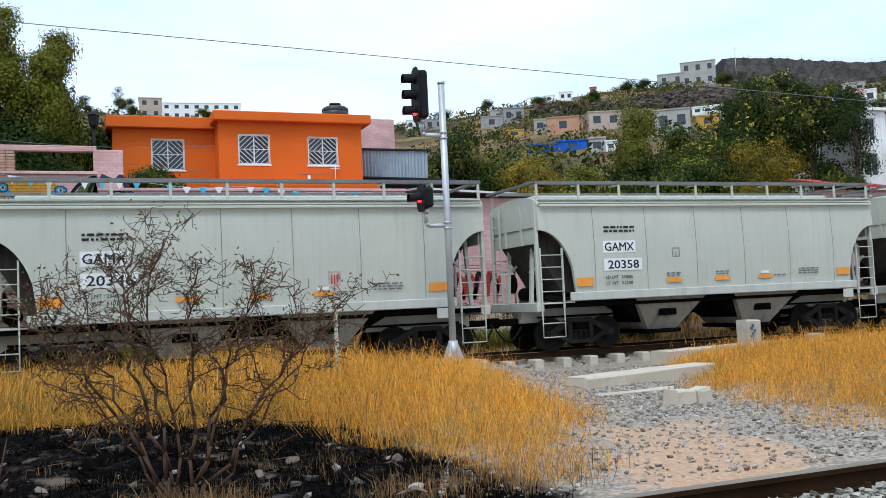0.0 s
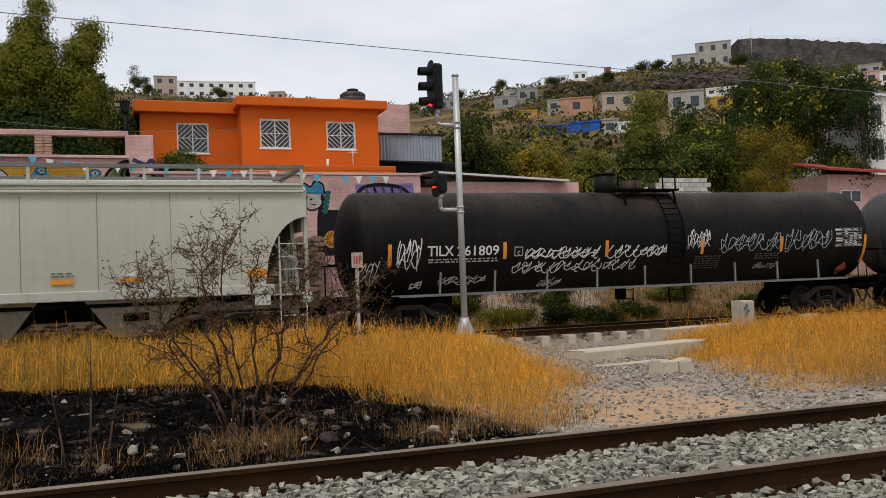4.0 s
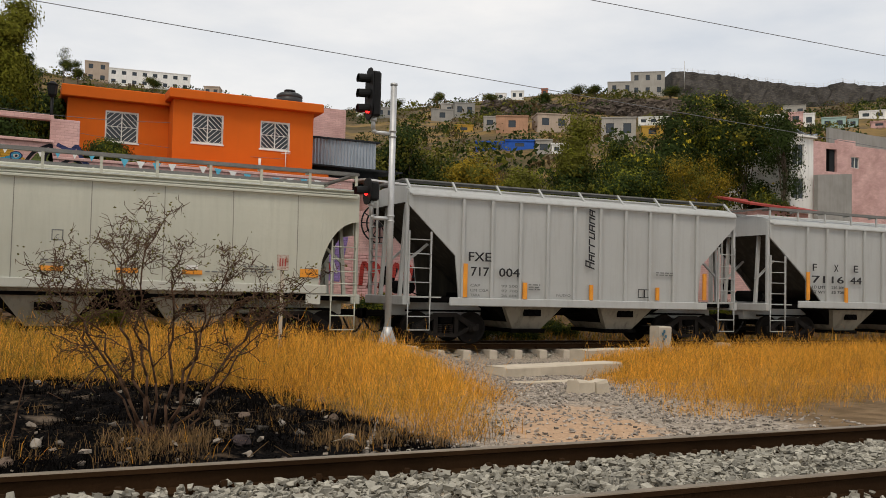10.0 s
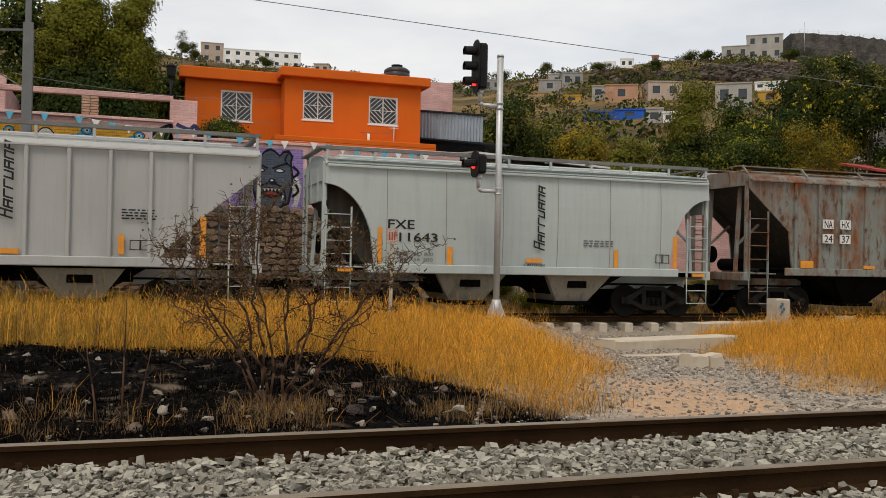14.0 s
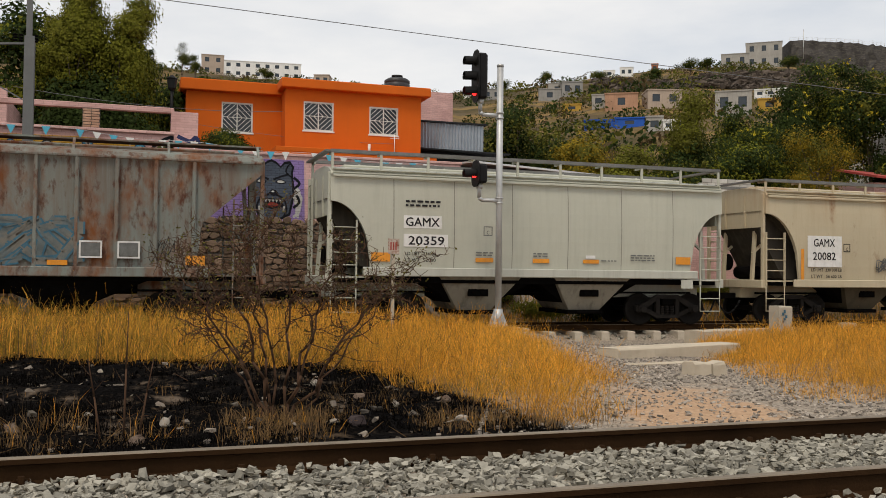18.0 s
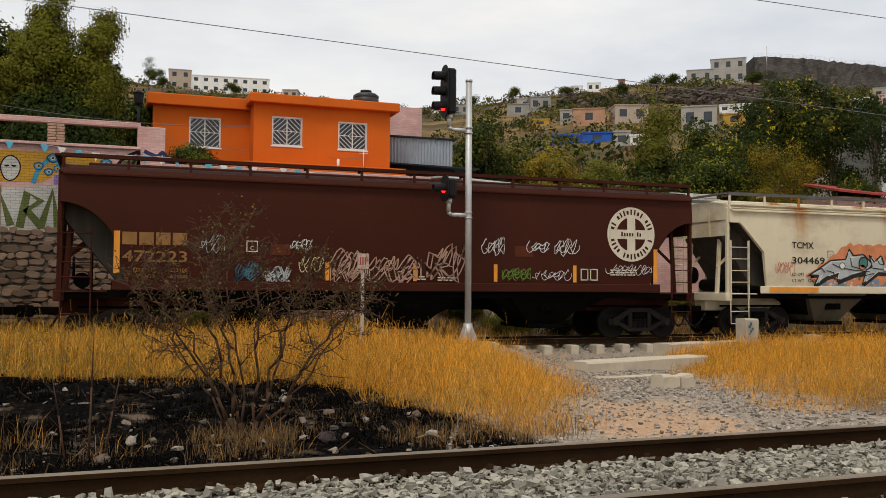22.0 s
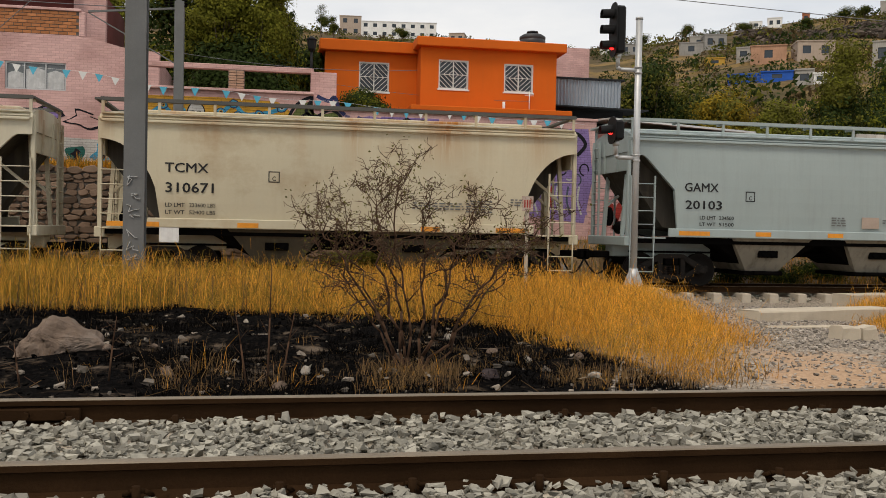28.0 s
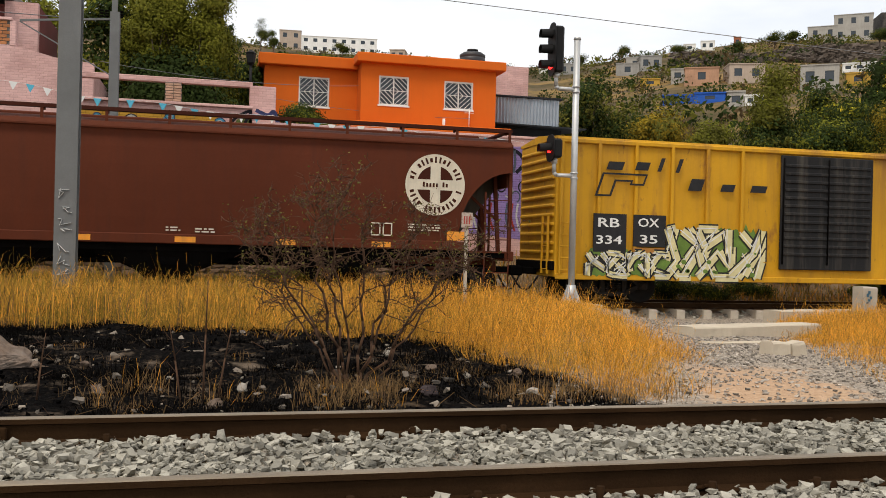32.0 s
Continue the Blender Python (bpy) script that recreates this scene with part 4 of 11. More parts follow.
    # side sills, end sills and platforms
    for s in (-1, 1):
        si = Mesh()
        y0, y1 = (s * HALF - 0.05, s * HALF + 0.03) if s < 0 else (HALF - 0.03, HALF + 0.05)
        si.box(-h + cx * 0.8, h - cx * 0.8, y0, y1, zs - 0.22, zs + 0.02, bev=0.02)
        si.put("side_sill", sill_mat, car)
    for s in (-1, 1):
        e = Mesh()
        e.box(s * h - 0.12, s * h + 0.12, -1.5, 1.5, 1.12, 1.38, bev=0.02)
        e.box(min(s * h, s * (h - 1.1)), max(s * h, s * (h - 1.1)), -1.45, 1.45, 1.33, 1.37)
        e.box(min(s * h, s * (h - 3)), max(s * h, s * (h - 3)), -0.3, 0.3, 0.8, 1.25, bev=0.03)
        e.put("end_sill", sill_mat, car)
        for yy in (-1.42, 1.42):
            p = Mesh()
            p.box(s * h - 0.05, s * h + 0.05, yy - 0.06, yy + 0.06, 1.36, ze + 0.12, bev=0.015)
            p.put("corner_post", paint, car)
        if not ribbed:
            ew = Mesh()
            ew.box(s * (h - 0.06) - 0.03, s * (h - 0.06) + 0.03, -1.36, 1.36, zs + cz * 0.80, ze + 0.12)
            for yy in (-0.5, 0.5):
                ew.box(s * (h - 0.02) - 0.05, s * (h - 0.02) + 0.05, yy - 0.04, yy + 0.04, zs + cz * 0.80, ze + 0.1)
            ew.put("end_wall", paint, car)
            es = Mesh()
            half = 1.0 if s < 0 else 0.35
            # solid sheet, its colour darkened for the shade inside the cut end
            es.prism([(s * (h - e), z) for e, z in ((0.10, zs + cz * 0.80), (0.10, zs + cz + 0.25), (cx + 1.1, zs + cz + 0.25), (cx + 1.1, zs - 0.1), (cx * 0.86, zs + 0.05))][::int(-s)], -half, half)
            es.put("end_slope_sheet", SHADED_END, car)
        for yy in (-0.75, 0.75):
            p = Mesh()
            p.bar((s * (h - 0.1), yy, 1.36), (s * (h - 0.25), yy, zs + cz + 0.1), 0.1, 0.1)
            p.bar((s * (h - 0.1), yy, 2.2), (s * (h - 0.95), yy, 2.9), 0.07, 0.07)
            p.put("end_brace", paint, car)
        # ladders on side and end, with handholds
        xa, xb = s * (h - 0.04), s * (h - 0.72)
        ladder(car, min(xa, xb), max(xa, xb), -1.52, 1.2, zs + cz * 0.72, 5, paint)
        ladder(car, 0.75, 1.25, s * (h + 0.07), 1.2, top - 0.2, 9, paint, "y")
        ladder(car, min(xa, xb), max(xa, xb), 1.52, 1.2, zs + cz * 0.72, 5, paint)
        st_ = Mesh()
        st_.pipe([(xa, -1.52, 1.2), (xa, -1.52, 0.42), (xb, -1.52, 0.42), (xb, -1.52, 1.2)], 0.016, 6)
        st_.pipe([(xa, -1.52, 0.8), (xb, -1.52, 0.8)], 0.016, 6)
        st_.put("stirrup_step", paint, car)
        coupler(car, s * h, s)
        # brake gear on the end platform
        g = Mesh()
        if s < 0:
            g.tube((s * (h - 0.5), -0.5, 1.62), (s * (h - 0.5), 0.5, 1.62), 0.2, 12)
            g.tube((s * (h - 0.3), 0.75, 1.95), (s * (h - 0.24), 0.75, 1.95), 0.28, 14)
            g.pipe([(s * (h - 0.5), -0.5, 1.5), (s * (h - 0.5), -1.1, 1.42), (s * (h - 1.2), -1.1, 1.3)], 0.02, 6)
            g.put("brake_gear", M["steel_dark"], car)
    # hopper bays
    bw = (2 * h - 2 * 2.55) / bays
    for k in range(bays):
        xc = -h + 2.55 + bw * (k + 0.5)
        y = 1.45
        # sheet between the bays, near black in place of the shade there
        sh = Mesh()
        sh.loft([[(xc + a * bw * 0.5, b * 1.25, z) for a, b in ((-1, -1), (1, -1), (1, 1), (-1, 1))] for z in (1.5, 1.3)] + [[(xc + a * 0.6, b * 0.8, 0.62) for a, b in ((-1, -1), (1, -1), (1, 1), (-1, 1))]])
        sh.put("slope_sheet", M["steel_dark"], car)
        # bay paint is darker than the body: shade below the car is in its colour
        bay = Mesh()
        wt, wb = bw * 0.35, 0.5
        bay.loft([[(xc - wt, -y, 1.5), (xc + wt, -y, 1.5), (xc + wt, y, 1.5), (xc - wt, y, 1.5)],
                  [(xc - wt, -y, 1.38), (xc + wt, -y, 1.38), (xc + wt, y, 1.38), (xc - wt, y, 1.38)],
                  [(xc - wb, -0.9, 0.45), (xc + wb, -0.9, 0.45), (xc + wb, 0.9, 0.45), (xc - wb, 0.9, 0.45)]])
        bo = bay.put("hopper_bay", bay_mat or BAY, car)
        ga = Mesh()
        ga.box(xc - wb - 0.1, xc + wb + 0.1, -1.0, 1.0, 0.33, 0.45, bev=0.02)
        ga.tube((xc - 0.35, -1.12, 0.39), (xc + 0.35, -1.12, 0.39), 0.05, 8)
        ga.put("outlet_gate", M["steel_dark"], bo)
        pl = Mesh()
        yy = -1.45 + 0.55 * 0.5 - 0.02
        for dx in (-0.13, 0.13):
            pl.tube((xc + dx, -1.27, 0.98), (xc + dx, -1.20, 0.96), 0.09, 10)
        pl.box(xc - 0.3, xc + 0.3, -1.25, -1.18, 0.84, 1.1, bev=0.01)
        pl.put("inspection_plate", M["steel_dark"], bo)
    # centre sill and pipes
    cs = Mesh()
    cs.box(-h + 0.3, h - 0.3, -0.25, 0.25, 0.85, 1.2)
    # side beams: the shade below the sill is put into their near-black colour
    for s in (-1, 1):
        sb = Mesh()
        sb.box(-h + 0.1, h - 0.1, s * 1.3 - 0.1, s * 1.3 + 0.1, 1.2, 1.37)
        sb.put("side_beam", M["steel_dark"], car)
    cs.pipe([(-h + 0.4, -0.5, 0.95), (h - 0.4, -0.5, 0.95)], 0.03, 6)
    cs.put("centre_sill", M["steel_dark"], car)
    # running boards on their brackets, hatch trough
    if high_rail:
        zt = top + board_h
        for s in (-1, 1):
            rb = Mesh()
            y0, y1 = (s * 1.32 - 0.16, s * 1.32 + 0.16)
            rb.box(-h, h, y0 - 0.012, y0, zt - 0.07, zt + 0.02)
            rb = rb.put("running_board", board, car)
            for k in range(4):
                yy = y0 + (y1 - y0) * (k + 0.5) / 4
                sl_ = Mesh()
                sl_.box(-h + 0.02, h - 0.02, yy - 0.03, yy + 0.03, zt - 0.05, zt, bev=0)
                sl_.put("slat", board, rb)
            nb = 10 if h < 7 else 13
            for k in range(nb):
                x = -h + 0.06 + (2 * h - 0.12) * k / (nb - 1)
                br = Mesh()
                br.box(x - 0.035, x + 0.035, s * 1.46 - 0.02, s * 1.46 + 0.02, ze + 0.1, zt)
                br.box(x - 0.025, x + 0.025, min(s * 1.1, s * 1.46), max(s * 1.1, s * 1.46), zt - 0.1, zt - 0.05)
                br.put("board_bracket", paint, car)
        for s in (-1, 1):
            eb = Mesh()
            eb.box(s * h - 0.14, s * h + 0.03, -1.46, 1.46, zt - 0.05, zt)
            eb.put("end_board", board, car)
    else:
        for s in (-1, 1):
            rb = Mesh()
            rb.box(-h, h, s * 0.75 - 0.3, s * 0.75 + 0.3, top + 0.12, top + 0.16)
            rb.put("running_board", board, car)
            for k in range(9):
                x = -h + 0.1 + (2 * h - 0.2) * k / 8
                br = Mesh()
                br.bar((x, s * 1.05, top + 0.14), (x, s * 1.5, ze + 0.08), 0.06, 0.05)
                br.put("board_bracket", paint, car)
    ht = Mesh()
    ht.box(-h + 0.6, h - 0.6, -0.32, 0.32, top - 0.03, top + 0.1, bev=0.03)
    hatch = ht.put("hatch_trough", paint, car)
    # orange reflectors: (from, to, foot, head) counted from the car's end
    for a, b, c, d in marks or ():
        low = c < zs - 0.02
        side_box(car, -h + a, -h + b, c, d, M["orange"], proud=0.056 if low or ribbed else 0.008)
    wheels = truck(car, -h + 1.5) + truck(car, h - 1.5)
    MOVING.append((car, (x0 + x1) / 2, wheels))
    return car, h


BOARDG = material("weathered_walkway_steel", (0.105, 0.105, 0.098), 0.75, 0, 0.25, 2, 30, 0.1, streak=0.3)
# shade of the car-end recesses painted into the sheet colour, with dirt streaks
SHADED_END = car_paint("shaded_slope_sheet", (0.060, 0.054, 0.045), 0.4, 0.0, 0.85, spec=0.06)
# brownish bay paint darkened for the shade under the cream cars
BAYD = car_paint("brown_shaded_bay_paint", (0.10, 0.085, 0.060), 0.6, 0.0, 0.85, 0.2, (0.04, 0.034, 0.028), spec=0.06)
# body grey with dirt, darkened for the shade under the car
BAY = car_paint("dirty_shaded_bay_paint", (0.27, 0.25, 0.205), 0.7, 0.0, 0.8, 0.15, (0.07, 0.058, 0.045), spec=0.06)


GAMX = car_paint("light_grey_car_paint", (0.475, 0.48, 0.405), 0.16)
GAMX_SILL = car_paint("light_grey_sill_paint", (0.46, 0.465, 0.41), 0.3)
CREAM = car_paint("weathered_cream_paint", (0.49, 0.425, 0.30), 0.25, 0.12, dirt=(0.30, 0.20, 0.11), runs=((0.32, 0.12, 0.022), 3.95, 1.0, 1.25))
CREAM2 = material("dusty_cream_paint", (0.55, 0.495, 0.36), 0.55, 0, 0.07, 0.4, 14, 0.04, streak=0.12, dirt=(0.33, 0.23, 0.14), spec=0.22, runs=((0.36, 0.14, 0.025), 3.95, 1.1, 1.05), spots=[((0.36, 0.26, 0.155), 0.55, 0.5, 0.78, (1, 1, 1.3)), ((0.24, 0.10, 0.04), 2.2, 0.68, 0.8, (1.5, 1, 0.5))])
LEAKY = material("cream_paint_with_rust_leaks", (0.64, 0.575, 0.425), 0.55, 0, 0.07, 0.4, 14, 0.04, streak=0.12, dirt=(0.33, 0.23, 0.14), spec=0.22, runs=((0.40, 0.15, 0.02), 4.05, 1.15, 0.3, (-3.4, 0.38), (0.3, 0.40)), spots=[((0.36, 0.26, 0.155), 0.55, 0.5, 0.78, (1, 1, 1.3))])
OLIVEC = material("grey_cream_paint_with_rust_leaks", (0.56, 0.52, 0.40), 0.55, 0, 0.08, 0.4, 14, 0.04, streak=0.2, dirt=(0.26, 0.20, 0.13), spec=0.22, runs=((0.30, 0.095, 0.02), 4.1, 0.9, 0.9, (-3.1, 0.75), (0.35, 0.45)), spots=[((0.30, 0.24, 0.155), 0.55, 0.5, 0.78, (1, 1, 1.3))])
FXEG = car_paint("plain_grey_car_paint", (0.40, 0.41, 0.40), 0.2)
FXEB = car_paint("blue_grey_car_paint", (0.40, 0.45, 0.44), 0.2)
BLUEG = car_paint("fresh_blue_grey_paint", (0.33, 0.39, 0.385), 0.14)
RUSTY = car_paint("rusted_grey_paint", (0.21, 0.235, 0.215), 0.5, 1.3, 0.8, dirt=(0.15, 0.07, 0.04), spec=0.1, runs=((0.13, 0.048, 0.024), 4.3, 2.4, 1.6))
BROWN = car_paint("oxide_brown_paint", (0.050, 0.0125, 0.0065), 0.3, 0.0, 0.7, 0.15, (0.032, 0.012, 0.009), spec=0.1)
BROWN2 = car_paint("faded_oxide_paint", (0.095, 0.024, 0.011), 0.3, 0.0, 0.7, 0.15, (0.05, 0.02, 0.015), spec=0.1)
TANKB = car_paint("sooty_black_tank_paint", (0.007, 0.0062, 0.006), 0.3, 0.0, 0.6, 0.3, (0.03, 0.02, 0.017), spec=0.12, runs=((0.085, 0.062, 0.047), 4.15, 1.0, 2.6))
# negative run length: near-black streaks that thicken towards the shell's lower half
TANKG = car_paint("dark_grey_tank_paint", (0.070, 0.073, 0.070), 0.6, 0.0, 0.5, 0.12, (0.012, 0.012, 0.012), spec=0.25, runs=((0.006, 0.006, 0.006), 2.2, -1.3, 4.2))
YELLOW = car_paint("chrome_yellow_paint", (0.56, 0.285, 0.015), 0.35, 0.25, 0.6, 0.12, (0.22, 0.10, 0.03), runs=((0.20, 0.09, 0.03), 4.2, 2.0, 1.2))
SPRAYW = material("white_spray_paint", (0.66, 0.67, 0.66), 0.6, 0, 0.2, 3, 30, 0)
SPRAYG = material("silver_spray_paint", (0.38, 0.42, 0.42), 0.5, 0, 0.25, 3, 30, 0)
SPRAYO = material("salmon_spray_paint", (0.60, 0.22, 0.10), 0.6, 0, 0.25, 3, 30, 0)
SPRAYB = material("blue_spray_paint", (0.05, 0.14, 0.20), 0.6, 0, 0.35, 3, 30, 0)
SPRAYK = material("black_spray_paint", (0.02, 0.02, 0.02), 0.6, 0, 0.3, 3, 30, 0)
SPRAYGR = material("green_spray_paint", (0.12, 0.20, 0.04), 0.6, 0, 0.3, 3, 30, 0)
SPRAYY = material("pale_yellow_spray_paint", (0.62, 0.55, 0.30), 0.6, 0, 0.2, 3, 30, 0)
SPRAYS = material("slate_blue_spray_paint", (0.16, 0.23, 0.30), 0.6, 0, 0.25, 3, 30, 0)
SPRAYT = material("teal_spray_paint", (0.05, 0.17, 0.15), 0.6, 0, 0.3, 3, 30, 0)
SPRAYF = material("faded_blue_spray_paint", (0.12, 0.15, 0.155), 0.7, 0, 0.3, 3, 30, 0, spots=[((0.18, 0.17, 0.145), 2.0, 0.45, 0.6, (1, 1, 1))])
GILT = material("dull_gold_paint", (0.26, 0.13, 0.045), 0.65, 0, 0.2, 3, 30, 0)
SALMON = material("red_spray_paint", (0.55, 0.13, 0.07), 0.6, 0, 0.25, 3, 30, 0)
SALM = material("faded_salmon_outline", (0.42, 0.26, 0.20), 0.6, 0, 0.25, 3, 30, 0)
LOGO = material("cream_emblem_paint", (0.60, 0.55, 0.44), 0.6, 0, 0.12, 3, 30, 0, streak=0.2)


def upright_name(car, x, z0, z1, mat):
    """A painted company name running upwards, as a row of slanted shapes."""
    y = -HALF - 0.042
    n, hh = 8, (z1 - z0) / 8
    for k in range(n):
        g = Mesh()
        z, w = z0 + hh * k, 0.34 if k == 0 else 0.22
        x1, d, t = x + 0.34, hh * 0.66, 0.045
        sl = 0.10 * w / 0.34
        bars = [((x1 - w, z + sl), (x1, z))]
        if k not in (2, 3):
            bars.append(((x1 - w, z + d + sl), (x1, z + d)))
        bars += [((x1 - w + t / 2, z + sl), (x1 - w + t / 2, z + d + sl))] if k != 4 else [((x1 - t / 2, z), (x1 - t / 2, z + d))]
        if k in (0, 1, 5, 7):
            bars.append(((x1 - w / 2, z + sl / 2), (x1 - w / 2, z + d + sl / 2)))
        for (ax, az), (bx, bz) in bars:
            if abs(ax - bx) > abs(az - bz):
                g.face(((ax, y, az), (bx, y, bz), (bx, y, bz + t), (ax, y, az + t)))
            else:
                g.face(((ax - t / 2, y - 0.001, az), (ax + t / 2, y - 0.001, az), (bx + t / 2, y - 0.001, bz + t), (bx - t / 2, y - 0.001, bz + t)))
        g.put("painted_name_block", mat, car)


def roundel(car, x, z, r):
    """A pale disc with a ring of dark marks round a dark field that holds a pale cross."""
    y = -HALF - 0.014
    g = Mesh()
    n = 48
    g.face([(x + r * math.cos(2 * math.pi * k / n), y, z + r * math.sin(2 * math.pi * k / n)) for k in range(n)])
    g.put("pale_emblem", LOGO, car, "cream round emblem with a cross")
    d = Mesh()
    # four dark quarters between the arms
    a0 = math.asin(0.17 / 0.62)
    for q in range(4):
        arc = [q * math.pi / 2 + a0 + (math.pi / 2 - 2 * a0) * k / 8 for k in range(9)]
        m = q * math.pi / 2 + math.pi / 4
        d.face([(x + r * 0.24 * math.cos(m), y - 0.004, z + r * 0.24 * math.sin(m))] + [(x + r * 0.62 * math.cos(t), y - 0.004, z + r * 0.62 * math.sin(t)) for t in arc])
    # marks round the rim and across the middle
    for k in range(34):
        t = 2 * math.pi * (k + 0.5) / 34
        if k in (16, 17, 0, 33) or k % 9 == 4:
            continue
        c, s_ = math.cos(t), math.sin(t)
        w, lo, hi = (0.032, 0.72, 0.92) if k % 3 else (0.045, 0.74, 0.88)
        d.face([(x + r * (q * c - v * s_), y - 0.004, z + r * (q * s_ + v * c)) for q, v in ((lo, -w), (hi, -w), (hi, w), (lo, w))])
    for k in range(8):
        xx = x - r * 0.42 + k * r * 0.11
        if k != 5:
            d.box(xx, xx + r * 0.065, y - 0.007, y - 0.003, z - r * 0.07, z + r * (0.09 if k in (0, 6) else 0.05))
    d.put("emblem_lettering_bars", BROWN, car)


def tag(car, x0, x1, z0, z1, mat, seed, n=5, w=0.03, y=None, closed=False):
    """A sprayed tag: wiry loops side by side that read as no letters."""
    rg = random.Random(seed)
    y = -HALF - 0.010 if y is None else y
    g = Mesh()
    lw = (x1 - x0) / n
    for k in range(n):
        # a wiry loop with a spike, that runs into the next one
        tall, loops, ph, sl = rg.uniform(0.55, 1.0), rg.choice((0.9, 1.4, 2.1)), rg.uniform(0, 6.28), rg.uniform(0.1, 0.4)
        fine = []
        for i in range(23):
            u = i / 22
            a = lw * (1.1 * u + 0.55 * math.cos(2 * math.pi * loops * u + ph))
            b = 0.5 + tall * (0.40 * math.sin(2 * math.pi * loops * u + ph + 0.6) + 0.22 * math.sin(2 * math.pi * 2.6 * loops * u + 2 * ph))
            fine.append((min(x1, max(x0, x0 + lw * k + a + sl * lw * (b - 0.5))), z0 + (z1 - z0) * min(1.02, max(-0.02, b))))
        if closed:
            o = lw * 0.22
            fine = fine + [(a + o, b - o * 0.6) for a, b in reversed(fine)] + [fine[0]]
        ribbon(g, fine, w * (1.0 if closed else 0.62), y - 0.0004 * k)
    return g.put("graffiti", mat, car)


def print_blocks(car, xs, mat, seed):
    for k, (x, z, w, r) in enumerate(xs):
        stencil_rows(car, x, z, w, r, mat, 0.035, seed + k)


def mark_of(car, x, z, s, mat):
    """A small framed letter."""
    frame_mark(car, x, z, s, mat)
    lettered("C", x + s * 0.34, x + s * 0.66, z + s * 0.15, z + s * 0.55, mat, car, "plate_letter", -HALF - 0.008)


# cars in their order, each with its stretch of the train
GAMX_MARKS = ((1.10, 1.62, 1.77, 2.01), (4.05, 4.57, 1.79, 1.91), (5.76, 6.27, 1.79, 1.91), (7.33, 7.83, 1.80, 1.91), (10.38, 10.88, 1.81, 2.03))


def gamx(x0, x1, num, plates, label, seed=0, limits=("234800", "51200")):
    car, h = hopper("hopper_car", label, x0, x1, GAMX, sill_mat=GAMX_SILL, seed=seed, marks=GAMX_MARKS)
    a = -h + 2.04
    if plates:
        side_box(car, a - 0.05, a + 1.02, 2.68, 3.02, M["white"], "white_plate", 0.006)
        side_box(car, a - 0.05, a + 1.20, 2.18, 2.52, M["white"], "white_plate", 0.006)
        lettered("GAMX", a, a + 0.96, 2.73, 2.97, M["ink"], car, "reporting_mark")
        lettered(num, a + 0.08, a + 1.10, 2.23, 2.47, M["ink"], car, "car_number")
    else:
        lettered("GAMX", a, a + 0.94, 2.73, 3.0, M["ink"], car, "reporting_mark")
        lettered(num, a + 0.03, a + 0.98, 2.24, 2.50, M["ink"], car, "car_number")
    stencil_rows(car, a, 3.43, 1.0, 2, M["ink"], 0.055, seed)
    for k, (t1, t2) in enumerate((("LD LMT", limits[0]), ("LT WT", limits[1]))):
        z = 1.95 - 0.17 * k
        lettered(t1, a, a + 0.40, z, z + 0.09, M["ink"], car, "stencil")
        lettered(t2, a + 0.50, a + 0.86, z, z + 0.09, M["ink"], car, "stencil")
    mark_of(car, -h + 4.28, 2.52, 0.26, M["greyink"])
    print_blocks(car, [(-h + 4.06, 2.07, 0.5, 2), (-h + 5.78, 2.07, 0.5, 2), (-h + 7.9, 1.90, 0.5, 1), (-h + 8.87, 2.07, 0.8, 3), (-h + 10.2, 1.58, 0.5, 2)], M["greyink"], seed + 9)
    side_box(car, -h + 7.42, -h + 7.72, 1.94, 2.03, M["white"], "white_sticker")
    sg_ = Mesh()
    sg_.box(-h + 10.55, -h + 10.95, -HALF - 0.034, -HALF - 0.02, 1.10, 1.36)
    sg_.put("jacking_plate", GAMX_SILL, car)
    return car


gamx(-1.52, 10.48, "20346", True, "light grey covered hopper car with white number plates", seed=1)
gamx(12.1, 24.1, "20358", True, "light grey covered hopper car with white number plates", seed=2)
gamx(25.6, 37.55, "20315", False, "light grey covered hopper car with stencilled numbers", seed=3, limits=("234700", "51300"))
gamx(77.8, 89.8, "20342", False, "light grey covered hopper car with stencilled numbers", seed=6)
gamx(151.2, 163.2, "20359", True, "light grey covered hopper car with white number plates", seed=11, limits=("234000", "52000"))

# two ribbed grey cars
y = -HALF - 0.045
car, h = hopper("ribbed_hopper_car", "grey ribbed covered hopper car with black stencilled numbers", 91.3, 103.26, FXEG, ribbed=True, top=4.58, cut=(1.62, 2.60), curved=False, high_rail=False, seed=7, zs=1.34,
                marks=((1.70, 1.83, 1.37, 2.34), (3.69, 3.82, 1.35, 1.84), (6.05, 6.17, 1.36, 1.83), (8.58, 8.70, 1.40, 1.81), (10.49, 10.62, 1.44, 2.31)))
lettered("FXE", -h + 1.86, -h + 2.60, 2.42, 2.68, M["ink"], car, "reporting_mark", y)
lettered("717", -h + 1.94, -h + 2.53, 1.99, 2.25, M["ink"], car, "car_number", y)
lettered("004", -h + 2.86, -h + 3.56, 1.99, 2.25, M["ink"], car, "car_number", y)
upright_name(car, -h + 5.87, 2.30, 4.14, M["ink"])
for k, (ta, tb) in enumerate((("CAP", "99 500"), ("LIM CGA", "92 700"), ("TARA", "26 600"))):
    z = 1.68 - 0.14 * k
    lettered(ta, -h + 1.93, -h + (2.25 if k != 1 else 2.53), z, z + 0.08, M["greyink"], car, "stencil", y)
    lettered(tb, -h + 2.95, -h + 3.5, z, z + 0.08, M["greyink"], car, "stencil", y)
